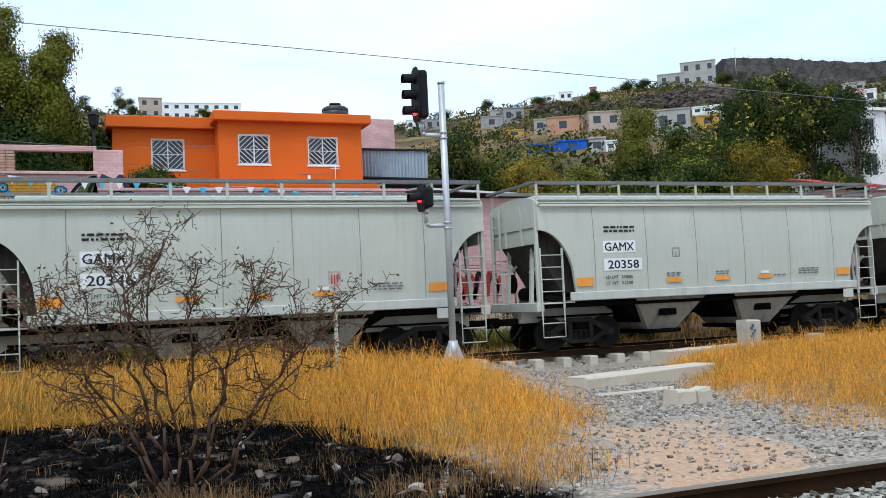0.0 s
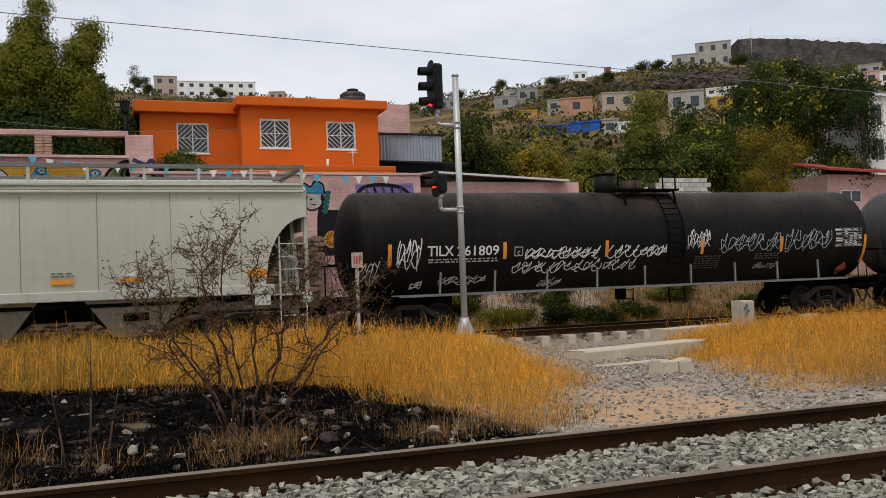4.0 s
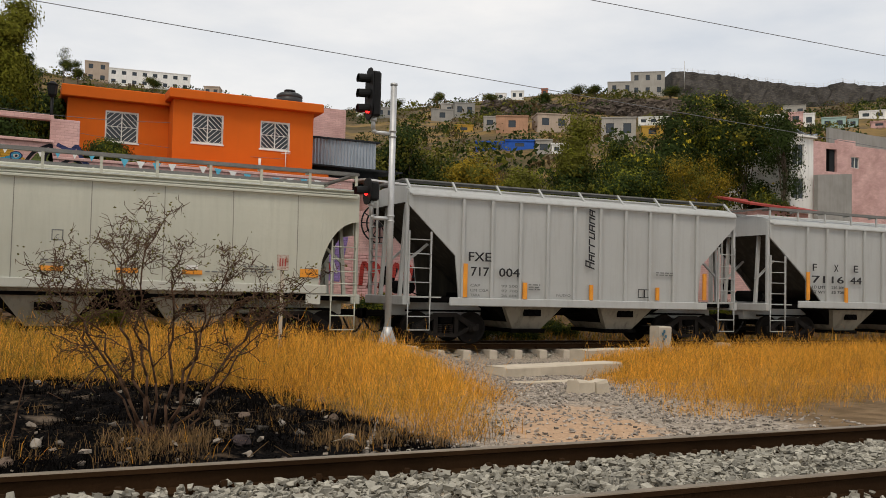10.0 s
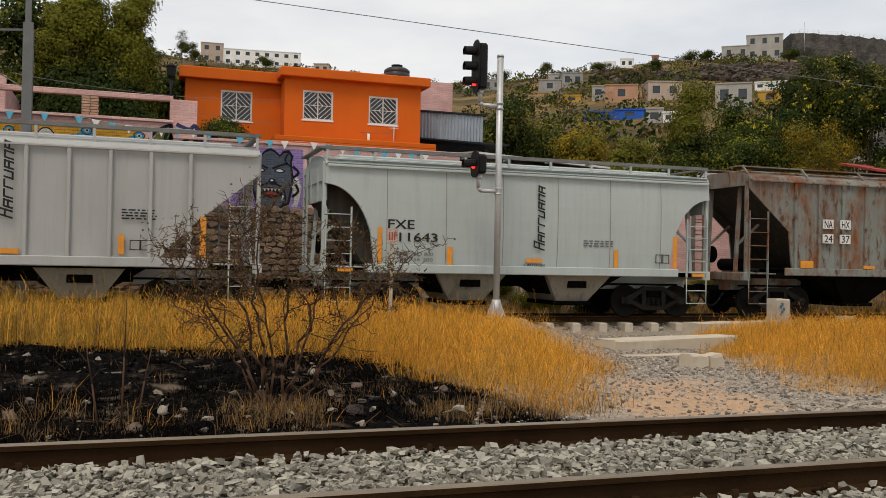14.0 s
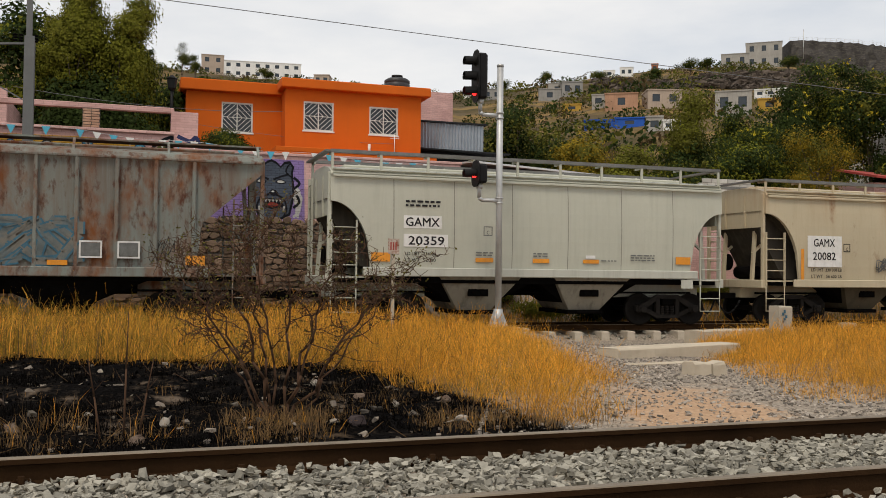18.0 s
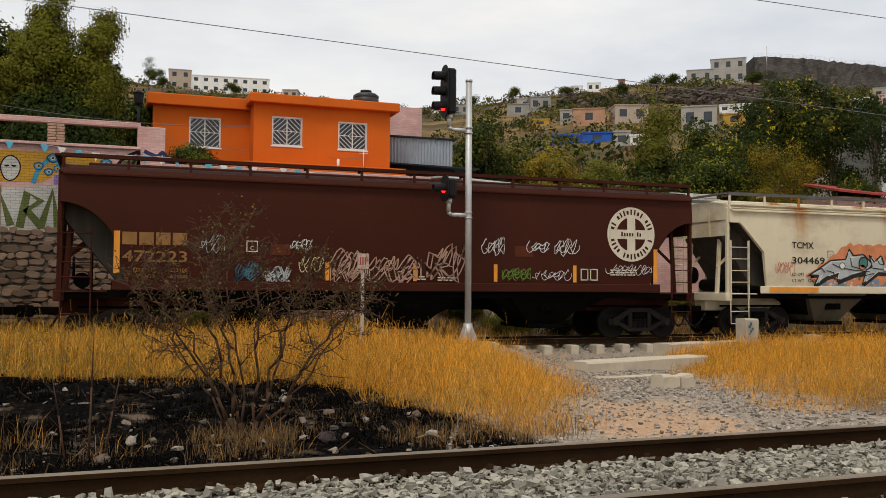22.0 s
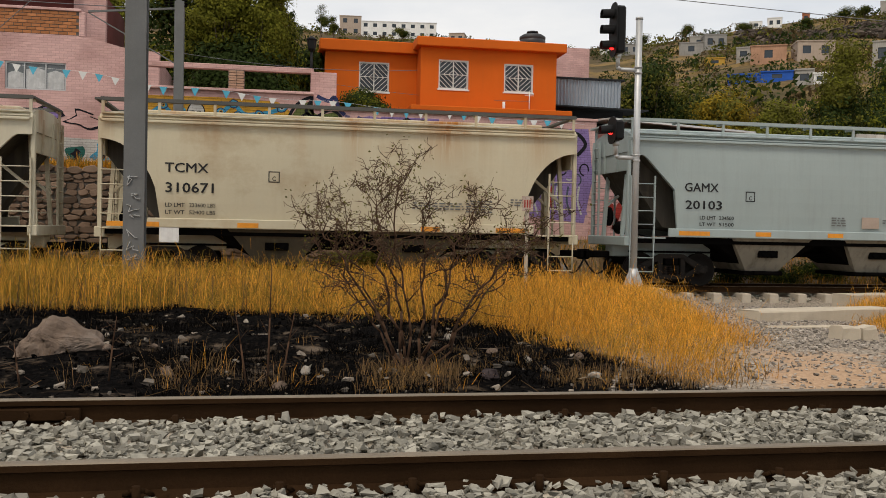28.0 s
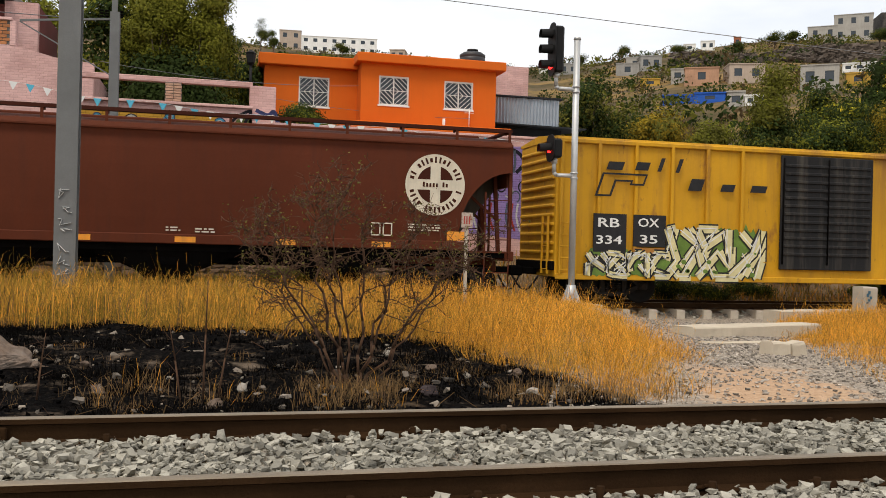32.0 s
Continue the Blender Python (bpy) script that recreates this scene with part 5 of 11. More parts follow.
lettered("NUEVO", -h + 4.85, -h + 5.35, 1.45, 1.53, M["greyink"], car, "stencil", y)
frame_mark(car, -h + 7.90, 1.47, 0.27, M["ink"])
frame_mark(car, -h + 8.12, 1.47, 0.27, M["ink"])
print_blocks(car, [(-h + 8.6, 2.3, 0.7, 2), (-h + 3.9, 1.8, 0.4, 3)], M["greyink"], 35)

car, h = hopper("ribbed_hopper_car", "grey ribbed covered hopper car with wide-spaced stencilled numbers", 104.8, 116.65, FXEG, ribbed=True, top=4.46, cut=(1.55, 2.18), curved=False, high_rail=True, board_h=0.22, seed=8, zs=1.47,
                marks=((1.62, 1.75, 1.53, 2.51), (3.48, 3.61, 1.47, 2.0), (5.74, 6.29, 1.52, 1.64), (8.49, 8.62, 1.55, 2.04), (10.40, 10.55, 1.51, 2.52)))
for txt, xa, xb, za, zb in (("F", 1.88, 2.09, 2.56, 2.81), ("X", 2.92, 3.14, 2.55, 2.81), ("E", 3.90, 4.13, 2.56, 2.81)):
    lettered(txt, -h + xa, -h + xb, za, zb, M["ink"], car, "reporting_mark", y)
for txt, xa, xb in (("71", 1.84, 2.49), ("16", 2.80, 3.41), ("44", 3.72, 4.30)):
    lettered(txt, -h + xa, -h + xb, 2.14, 2.39, M["ink"], car, "car_number", y)
for k, ta in enumerate(("LD LMT", "LT WT")):
    lettered(ta, -h + 1.86, -h + 2.50, 1.94 - 0.17 * k, 2.04 - 0.17 * k, M["ink"], car, "stencil", y)
    lettered(("230 300", "55 700")[k], -h + 2.80, -h + 3.42, 1.94 - 0.17 * k, 2.04 - 0.17 * k, M["ink"], car, "stencil", y)
upright_name(car, -h + 5.80, 2.33, 4.16, M["ink"])
print_blocks(car, [(-h + 8.55, 2.66, 0.82, 4), (-h + 9.7, 1.85, 0.5, 3)], M["ink"], 40)
frame_mark(car, -h + 8.75, 1.66, 0.25, M["ink"])
frame_mark(car, -h + 9.0, 1.66, 0.25, M["ink"])

car, h = hopper("hopper_car", "blue-grey covered hopper car with curved sides and stencilled numbers", 118.35, 130.05, FXEB, top=4.34, cut=(1.35, 2.10), high_rail=True, board_h=0.16, seed=9, zs=1.42,
                marks=((1.42, 1.55, 1.44, 2.41), (3.38, 3.53, 1.43, 1.94), (5.71, 6.20, 1.55, 1.66), (8.48, 8.61, 1.43, 1.96), (10.45, 10.58, 1.46, 2.40), (0.35, 0.75, 1.22, 1.32), (11.1, 11.5, 1.22, 1.32)))
lettered("FXE", -h + 1.70, -h + 2.44, 2.39, 2.63, M["ink"], car, "reporting_mark")
lettered("711643", -h + 1.70, -h + 3.10, 2.05, 2.29, M["ink"], car, "car_number")
upright_name(car, -h + 5.92, 1.88, 3.70, M["ink"])
lettered("CAUTION", -h + 5.64, -h + 6.28, 1.44, 1.52, M["ink"], car, "stencil")
for k, (t1, t2) in enumerate((("LD LMT", "229 800"), ("LT WT", "56 200"))):
    lettered(t1, -h + 1.71, -h + 2.25, 1.67 - 0.15 * k, 1.77 - 0.15 * k, M["greyink"], car, "stencil")
    lettered(t2, -h + 2.42, -h + 2.97, 1.67 - 0.15 * k, 1.77 - 0.15 * k, M["greyink"], car, "stencil")
print_blocks(car, [(-h + 7.5, 2.22, 0.95, 3), (-h + 5.5, 1.36, 0.9, 2)], M["greyink"], 33)
frame_mark(car, -h + 9.86, 1.60, 0.26, M["ink"])
frame_mark(car, -h + 10.06, 1.60, 0.26, M["ink"])

car, h = hopper("rusted_hopper_car", "heavily rusted grey ribbed covered hopper car with faded graffiti", 131.5, 149.45, RUSTY, ribbed=True, bays=3, top=4.56, cut=(1.62, 2.45), curved=False, high_rail=False, seed=10, board=RUSTY, bay_mat=M["steel_dark"], zs=1.52,
                marks=((1.86, 2.33, 1.55, 1.77), (4.3, 4.75, 1.55, 1.66), (8.93, 9.39, 1.55, 1.67), (12.9, 13.35, 1.57, 1.69), (16.07, 16.53, 1.60, 1.84)))
graffiti_piece(car, -h + 10.1, -h + 13.5, 1.66, 2.62, SPRAYF, SPRAYB, SPRAYF, SPRAYF, (), 77, 4, 0.17)
tag(car, -h + 9.05, -h + 9.9, 1.9, 2.5, SPRAYB, 79, 3, 0.03, -HALF - 0.045)
for dx, dz, tx in ((0, 0, "NA"), (0.67, 0, "HX"), (0, -0.46, "24"), (0.67, -0.46, "37")):
    side_box(car, -h + 2.71 + dx, -h + 3.10 + dx, 2.80 + dz, 3.09 + dz, M["white"], "white_plate", 0.044)
    lettered(tx, -h + 2.75 + dx, -h + 3.06 + dx, 2.83 + dz, 3.06 + dz, M["ink"], car, "reporting_mark" if dz == 0 else "car_number", -HALF - 0.048)
tag(car, -h + 15.2, -h + 15.8, 1.7, 2.3, SPRAYK, 78, 3, 0.025, -HALF - 0.045)
for x in (13.60, 14.47):
    for q, (a, b, c, d) in enumerate(((0, 0.52, 1.75, 1.79), (0, 0.52, 2.13, 2.17), (0, 0.04, 1.79, 2.13), (0.48, 0.52, 1.79, 2.13))):
        side_box(car, -h + x + a, -h + x + b, c, d, M["white"], "panel_frame", 0.046)
    side_box(car, -h + x + 0.05, -h + x + 0.47, 1.80, 2.12, M["greyink"], "dark_panel", 0.044)

car, h = hopper("hopper_car", "rust-streaked cream covered hopper car with a white number plate", 164.8, 176.45, CREAM, bay_mat=BAYD, top=4.30, cut=(1.25, 2.05), seed=12, board_h=0.20, zs=1.38,
                marks=((1.28, 1.39, 1.40, 2.36), (7.22, 7.32, 1.45, 1.94), (10.40, 10.52, 1.49, 2.42)))
side_box(car, -h + 1.53, -h + 2.84, 1.80, 2.78, M["white"], "white_plate", 0.006)
lettered("GAMX", -h + 1.75, -h + 2.57, 2.44, 2.69, M["ink"], car, "reporting_mark")
lettered("20082", -h + 1.72, -h + 2.60, 2.02, 2.27, M["ink"], car, "car_number")
for k in range(2):
    lettered(("LD LMT  230 000 LB", "LT WT   56 600 LB")[k], -h + 1.66, -h + 2.83, 1.66 - 0.20 * k, 1.76 - 0.20 * k, M["ink"], car, "stencil")
mark_of(car, -h + 2.91, 2.29, 0.26, M["ink"])
tag(car, -h + 4.2, -h + 5.7, 1.65, 2.2, M["greyink"], 12, 4, 0.035, closed=True)
lettered("CAUTION", -h + 5.41, -h + 5.89, 1.47, 1.55, M["ink"], car, "stencil")
print_blocks(car, [(-h + 6.62, 2.08, 0.58, 3), (-h + 5.5, 1.36, 0.7, 2), (-h + 7.8, 1.62, 0.4, 2)], M["ink"], 130)
side_box(car, -h + 8.48, -h + 9.53, 1.52, 1.87, M["white"], "white_plate", 0.006)
stencil_rows(car, -h + 8.5, 1.72, 0.9, 2, M["greyink"], 0.04, 131)
side_box(car, -h + 9.62, -h + 9.87, 1.62, 1.87, M["ink"], "dark_panel", 0.009)
side_box(car, -h + 9.91, -h + 10.16, 1.62, 1.87, M["ink"], "dark_panel", 0.009)

TALL = tuple((a - 0.05, a + 0.06, 1.66, 2.15) for a in (6.51, 8.94, 11.32, 13.82)) + ((1.23, 1.37, 1.80, 2.83), (16.49, 16.62, 1.68, 2.67))
WIDE = tuple((4.20 + 2.46 * k, 4.70 + 2.46 * k, 1.42, 1.56) for k in range(5)) + ((1.14, 1.66, 1.81, 2.04), (16.06, 16.60, 1.64, 1.88))
for x0, x1, num, pt, sd, lab in ((178.1, 196.0, "472223", BROWN, 13, "dark oxide-brown covered hopper car with white scrawled graffiti"), (252.1, 269.95, "472792", BROWN2, 18, "clean oxide-brown covered hopper car with a round cream emblem")):
    car, h = hopper("long_hopper_car", lab, x0, x1, pt, bays=3, top=4.53, cut=(1.5, 1.9), marks=WIDE if sd == 18 else TALL, high_rail=True, board_h=0.14, seed=sd, board=BROWN, bay_mat=M["steel_dark"])
    ink = GILT if sd == 13 else LOGO
    for k in range(4):
        g = Mesh()
        xa = -h + 1.42 + k * 0.395
        g.box(xa, xa + 0.34, -HALF - 0.012, -HALF - 0.002, 2.50, 2.81)
        g.put("painted_name_block", ink, car)
    lettered(num, -h + 1.42, -h + 2.96, 2.08, 2.36, GILT, car, "car_number")
    for k, (t1, t2) in enumerate((("LD LMT", "223100"), ("LT WT", "62900"))):
        lettered(t1, -h + 1.68, -h + 2.15, 1.84 - 0.16 * k, 1.93 - 0.16 * k, ink, car, "stencil")
        lettered(t2, -h + 2.55, -h + 2.97, 1.84 - 0.16 * k, 1.93 - 0.16 * k, ink, car, "stencil")
    mark_of(car, -h + 4.41, 2.37, 0.29, LOGO)
    roundel(car, -h + 15.71, 3.10, 0.81)
    frame_mark(car, -h + 14.02, 1.72, 0.34, LOGO)
    frame_mark(car, -h + 14.24, 1.72, 0.34, LOGO)
    print_blocks(car, [(-h + 9.6, 1.78, 0.5, 2), (-h + 8.9, 1.80, 0.35, 2), (-h + 15.0, 2.05, 0.9, 3)], LOGO, sd * 3)
    if sd == 13:
        for q, (a, b, c, d, m, n, w, cl) in enumerate(((3.23, 3.86, 2.33, 2.79, SPRAYG, 3, 0.03, False), (5.53, 6.10, 2.42, 2.77, SPRAYW, 3, 0.03, False), (4.14, 4.72, 1.62, 2.15, SPRAYB, 2, 0.03, True), (4.81, 5.52, 1.60, 2.02, SPRAYG, 3, 0.03, True),
                                                      (5.73, 6.41, 1.85, 2.32, SPRAYY, 3, 0.03, False), (6.60, 7.50, 1.60, 2.58, SALM, 2, 0.035, True), (7.55, 9.00, 1.52, 2.46, SALM, 3, 0.035, True), (9.28, 10.36, 1.68, 2.75, SALM, 2, 0.035, True),
                                                      (10.88, 11.58, 2.40, 2.92, SPRAYW, 3, 0.03, False), (12.28, 12.99, 2.50, 2.85, SPRAYW, 3, 0.03, False), (13.17, 13.96, 2.42, 2.92, SPRAYW, 3, 0.03, False), (11.52, 12.40, 1.71, 2.06, SPRAYGR, 4, 0.04, False),
                                                      (12.46, 13.70, 1.72, 2.02, SPRAYW, 5, 0.022, False), (14.84, 16.40, 1.88, 2.20, SPRAYW, 6, 0.022, False))):
            tag(car, -h + a, -h + b, c, d, m, 200 + q, n, w, -HALF - 0.016 - 0.001 * q, cl)
        for a, b, c, d in ((5.04, 5.54, 2.30, 2.58), (11.92, 12.49, 2.38, 2.68)):
            side_box(car, -h + a, -h + b, c, d, BROWN2, "faded_patch", 0.006)

car, h = hopper("hopper_car", "cream covered hopper car with a large silver and salmon graffiti piece", 197.4, 209.65, LEAKY, bay_mat=BAYD, top=4.30, cut=(1.38, 2.0), curved="stepped", seed=14, board=BOARDG, zs=1.58, board_h=0.22,
                marks=((1.41, 3.35, 1.40, 1.56), (9.2, 10.75, 1.41, 1.55)))
lettered("TCMX", -h + 2.34, -h + 3.21, 2.81, 3.02, M["ink"], car, "reporting_mark")
lettered("304469", -h + 2.34, -h + 3.66, 2.32, 2.54, M["ink"], car, "car_number")
for k, (t1, t2) in enumerate((("LD LMT", "23"), ("LT WT", "52400"))):
    lettered(t1, -h + 2.34, -h + 2.82, 1.93 - 0.20 * k, 2.03 - 0.20 * k, M["ink"], car, "stencil")
    lettered(t2, -h + 2.96, -h + (3.10 if k == 0 else 3.34), 1.93 - 0.20 * k, 2.03 - 0.20 * k, M["ink"], car, "stencil")
mark_of(car, -h + 3.78, 2.52, 0.24, M["greyink"])
wild_piece(car, -h + 2.9, -h + 9.1, 1.42, 3.05, 42)
tag(car, -h + 1.70, -h + 2.45, 1.95, 2.45, SALMON, 45, 4, 0.03)
tag(car, -h + 9.78, -h + 10.65, 1.98, 2.30, SALMON, 46, 4, 0.03)
side_box(car, -h + 9.19, -h + 9.79, 1.78, 2.13, M["white"], "white_plate", 0.010)
side_box(car, -h + 9.23, -h + 9.47, 1.84, 2.07, M["ink"], "dark_panel", 0.013)
side_box(car, -h + 9.51, -h + 9.75, 1.84, 2.07, M["ink"], "dark_panel", 0.013)
print_blocks(car, [(-h + 9.1, 2.66, 1.1, 6)], M["greyink"], 140)

car, h = hopper("hopper_car", "dusty cream covered hopper car with rust below its roof", 211.1, 223.3, OLIVEC, bay_mat=BAYD, top=4.30, cut=(1.38, 2.0), curved="stepped", seed=15, board=BOARDG, zs=1.58, board_h=0.22,
                marks=((3.9, 4.33, 1.73, 1.85), (7.6, 8.0, 1.73, 1.85), (1.4, 1.95, 1.38, 1.50), (4.3, 4.85, 1.38, 1.50), (6.6, 7.15, 1.38, 1.50), (9.2, 9.75, 1.38, 1.50)))
lettered("TCMX", -h + 2.21, -h + 3.09, 2.69, 2.92, M["ink"], car, "reporting_mark")
lettered("318751", -h + 2.21, -h + 3.26, 2.22, 2.45, M["ink"], car, "car_number")
for k, ta in enumerate(("LD LMT", "LT WT")):
    lettered(ta, -h + 2.21, -h + 2.68, 1.90 - 0.20 * k, 1.99 - 0.20 * k, M["ink"], car, "stencil")
    lettered(("233100", "52900")[k], -h + 2.80, -h + 3.2, 1.90 - 0.20 * k, 1.99 - 0.20 * k, M["ink"], car, "stencil")
mark_of(car, -h + 3.90, 2.48, 0.25, M["ink"])
for a, b in ((3.46, 3.72), (3.76, 4.32), (4.37, 4.81)):
    side_box(car, -h + a, -h + b, 1.42, 1.52, M["ink"], "stencil_bar", 0.036)
print_blocks(car, [(-h + 5.8, 1.85, 0.9, 2), (-h + 9.3, 2.1, 0.6, 3), (-h + 10.4, 2.2, 0.6, 2)], M["greyink"], 105)

car, h = hopper("hopper_car", "dusty cream covered hopper car with black stencilled numbers", 224.85, 237.05, CREAM2, bay_mat=BAYD, top=4.34, cut=(1.45, 1.95), curved=True, seed=16, board=BOARDG, board_h=0.22,
                marks=((0.2, 1.45, 1.40, 1.52), (3.34, 3.86, 1.41, 1.53), (8.0, 8.5, 1.41, 1.53), (10.0, 10.9, 1.41, 1.53)))
lettered("TCMX", -h + 1.56, -h + 2.62, 2.76, 3.00, M["ink"], car, "reporting_mark")
lettered("310671", -h + 1.58, -h + 2.75, 2.26, 2.51, M["ink"], car, "car_number")
for k, (t1, t2) in enumerate((("LD LMT", "233600 LBS"), ("LT WT", "52400 LBS"))):
    lettered(t1, -h + 1.58, -h + 2.05, 1.90 - 0.18 * k, 2.00 - 0.18 * k, M["ink"], car, "stencil")
    lettered(t2, -h + 2.16, -h + 2.80, 1.90 - 0.18 * k, 2.00 - 0.18 * k, M["ink"], car, "stencil")
mark_of(car, -h + 4.09, 2.57, 0.28, M["ink"])
print_blocks(car, [(-h + 7.78, 2.16, 1.35, 3), (-h + 9.2, 2.24, 0.7, 5), (-h + 10.4, 2.3, 0.6, 3)], M["greyink"], 112)
side_box(car, -h + 1.45, -h + 1.92, 1.02, 1.42, M["white"], "notice_plate", 0.034)
stencil_rows(car, -h + 1.52, 1.34, 0.3, 2, M["ink"], 0.05, 113)

car, h = hopper("hopper_car", "fresh blue-grey covered hopper car with stencilled numbers", 238.6, 250.65, BLUEG, sill_mat=BLUEG, seed=17, curved="stepped", cut=(1.38, 2.0), board_h=0.24, board=BLUEG,
                marks=((1.4, 2.3, 1.43, 1.55), (3.66, 4.13, 1.44, 1.56), (5.86, 6.34, 1.44, 1.56), (8.0, 8.5, 1.45, 1.57), (9.90, 10.95, 1.46, 1.58)))
lettered("GAMX", -h + 1.55, -h + 2.55, 2.64, 2.88, M["ink"], car, "reporting_mark")
lettered("20103", -h + 1.58, -h + 2.66, 2.16, 2.40, M["ink"], car, "car_number")
for k, (t1, t2) in enumerate((("LD LMT", "234500"), ("LT WT", "51500"))):
    lettered(t1, -h + 2.01, -h + 2.48, 1.88 - 0.18 * k, 1.98 - 0.18 * k, M["ink"], car, "stencil")
    lettered(t2, -h + 2.58, -h + 3.02, 1.88 - 0.18 * k, 1.98 - 0.18 * k, M["ink"], car, "stencil")
mark_of(car, -h + 3.36, 2.40, 0.28, M["ink"])
print_blocks(car, [(-h + 6.0, 2.02, 0.45, 4), (-h + 7.6, 1.98, 0.6, 2), (-h + 9.0, 2.2, 0.6, 3)], M["greyink"], 26)
side_box(car, -h + 6.94, -h + 7.48, 1.72, 2.04, material("faded_orange_notice", (0.42, 0.33, 0.27), 0.7), "faded_notice", 0.008)


def wrap_on_tank(car, names, R=1.52, zc=2.62):
    """Lays flat lettering and paint on the round shell."""
    for o in car.children:
        if o.name.split(".")[0] in names:
            for v in o.data.vertices:
                lift = 0.006 + max(0.0, -v.co.y - 1.56)
                v.co.y = -math.sqrt((R + lift) ** 2 - (v.co.z - zc) ** 2)


def tank_car(label, x0, x1, paint, bars, seed, way=0.6, climb=1.0):
    car, h = start_car("tank_car", label, x0, x1)
    R, zc = 1.52, 2.62
    sh = Mesh()
    rings = []
    n = 40
    hl = h - 0.12
    prof = [(-hl, 0.02)] + [(-hl + 0.5 * (1 - math.cos(a)), R * math.sin(a)) for a in [math.pi / 2 * k / 7 for k in range(1, 8)]]
    prof += [(-hl + 0.5 + (2 * hl - 1.0) * k / 8, R) for k in range(1, 8)]
    prof += [(-x, r) for x, r in reversed(prof[:8])]
    for x, r in prof:
        rings.append([(x, r * math.cos(2 * math.pi * k / n), zc + r * math.sin(2 * math.pi * k / n)) for k in range(n)])
    sh.loft(rings, 0, True, True)
    sh.put("tank_shell", paint, car)
    for k in range(1, 7):
        x = -hl + 0.5 + (2 * hl - 1) * k / 7
        w = Mesh()
        w.loft([[(xx, (R + 0.006) * math.cos(2 * math.pi * q / n), zc + (R + 0.006) * math.sin(2 * math.pi * q / n)) for q in range(n)] for xx in (x - 0.025, x + 0.025)], 0, True, True)
        w.put("weld_band", paint, car)
    # manway housing, platform with rails, ladders
    top = zc + R
    mw = Mesh()
    mw.tube((way, 0, top - 0.1), (way, 0, top + 0.36), 0.36, 16)
    mw.tube((way + 0.8, 0, top - 0.1), (way + 0.8, 0, top + 0.3), 0.12, 10)
    mw.put("manway", paint, car)
    vb = Mesh()
    vb.tube((way - 0.95, 0, top - 0.1), (way - 0.95, 0, top + 0.55), 0.34, 16)
    vb.tube((way - 0.95, 0, top + 0.55), (way - 0.95, 0, top + 0.60), 0.37, 16)
    vb.put("valve_housing", M["black"], car)
    pf = Mesh()
    for s in (-1, 1):
        pf.box(way - 1.1, way + 1.1, min(s * 0.42, s * 1.05), max(s * 0.42, s * 1.05), top - 0.04, top + 0.02)
        for x in (way - 0.9, way + 0.9):
            pf.bar((x, s * 1.0, top - 0.02), (x, s * 1.12, top - 0.52), 0.05, 0.05)
    pf.put("platform", M["steel_dark"], car)
    for s in (-1, 1):
        rl = Mesh()
        rl.pipe([(way - 1.1, s * 1.05, top), (way - 1.1, s * 1.05, top + 0.45), (way - 0.9, s * 1.05, top + 0.62), (way + 0.35, s * 1.05, top + 0.62), (way + 0.5, s * 1.05, top + 0.45), (way + 0.5, s * 1.05, top)], 0.025, 6)
        rl.pipe([(way + 0.95, s * 1.05, top), (way + 0.95, s * 1.05, top + 0.45), (way + 0.78, s * 1.0, top + 0.62), (way + 0.55, s * 0.8, top + 0.45)], 0.025, 6)
        rl.put("handrail", M["steel_dark"], car)
        la = Mesh()
        path = [(s * (R + 0.07) * math.cos(a), zc + (R + 0.07) * math.sin(a)) for a in [math.radians(58 - 8 * k) for k in range(12)]] + [(s * 1.47, 0.62)]
        for xx in (climb - 0.28, climb + 0.28):
            la.pipe([(xx, a, b) for a, b in path], 0.022, 6)
        for a, b in path[1:-1]:
            la.tube((climb - 0.28, a, b), (climb + 0.28, a, b), 0.016, 6)
        for k in range(3):
            la.tube((climb - 0.28, s * 1.47, 0.72 + 0.3 * k), (climb + 0.28, s * 1.47, 0.72 + 0.3 * k), 0.016, 6)
        la.put("ladder", M["steel_dark"], car)
    # underframe, saddles, end sills
    for s in (-1, 1):
        u = Mesh()
        u.box(min(s * h, s * (h - 3.4)), max(s * h, s * (h - 3.4)), -0.3, 0.3, 0.8, 1.2, bev=0.03)
        u.loft([[(s * (h - 1.9) + a, -1.25, 1.9), (s * (h - 1.9) + a, 1.25, 1.9), (s * (h - 1.9) + a, 0.5, 1.1), (s * (h - 1.9) + a, -0.5, 1.1)] for a in (-0.3, 0.3)])
        u.box(s * h - 0.12, s * h + 0.12, -1.45, 1.45, 0.95, 1.15, bev=0.02)
        u.put("stub_sill", M["steel_dark"], car)
        rl = Mesh()
        for yy in (-1.4, 1.4):
            rl.pipe([(s * (h - 0.05), yy, 1.1), (s * (h - 0.05), yy, 2.1), (s * (h - 0.9), yy, 2.1), (s * (h - 0.9), yy, 1.1)], 0.022, 6)
        rl.pipe([(s * (h + 0.05), -1.4, 2.1), (s * (h + 0.05), 1.4, 2.1)], 0.022, 6)
        rl.put("end_rail", M["steel_dark"], car)
        wl_ = Mesh()
        wl_.box(min(s * (h - 0.05), s * (h - 1.4)), max(s * (h - 0.05), s * (h - 1.4)), -1.5, 1.5, 1.12, 1.16)
        wl_.put("end_walkway", M["steel_dark"], car)
        coupler(car, s * h, s)
    sd = Mesh()
    for s in (-1, 1):
        sd.box(-h + 1.2, h - 1.2, s * 1.42 - 0.03, s * 1.42 + 0.03, 1.12, 1.19)
        for k in range(9):
            x = -h + 2.6 + (2 * h - 5.2) * k / 8
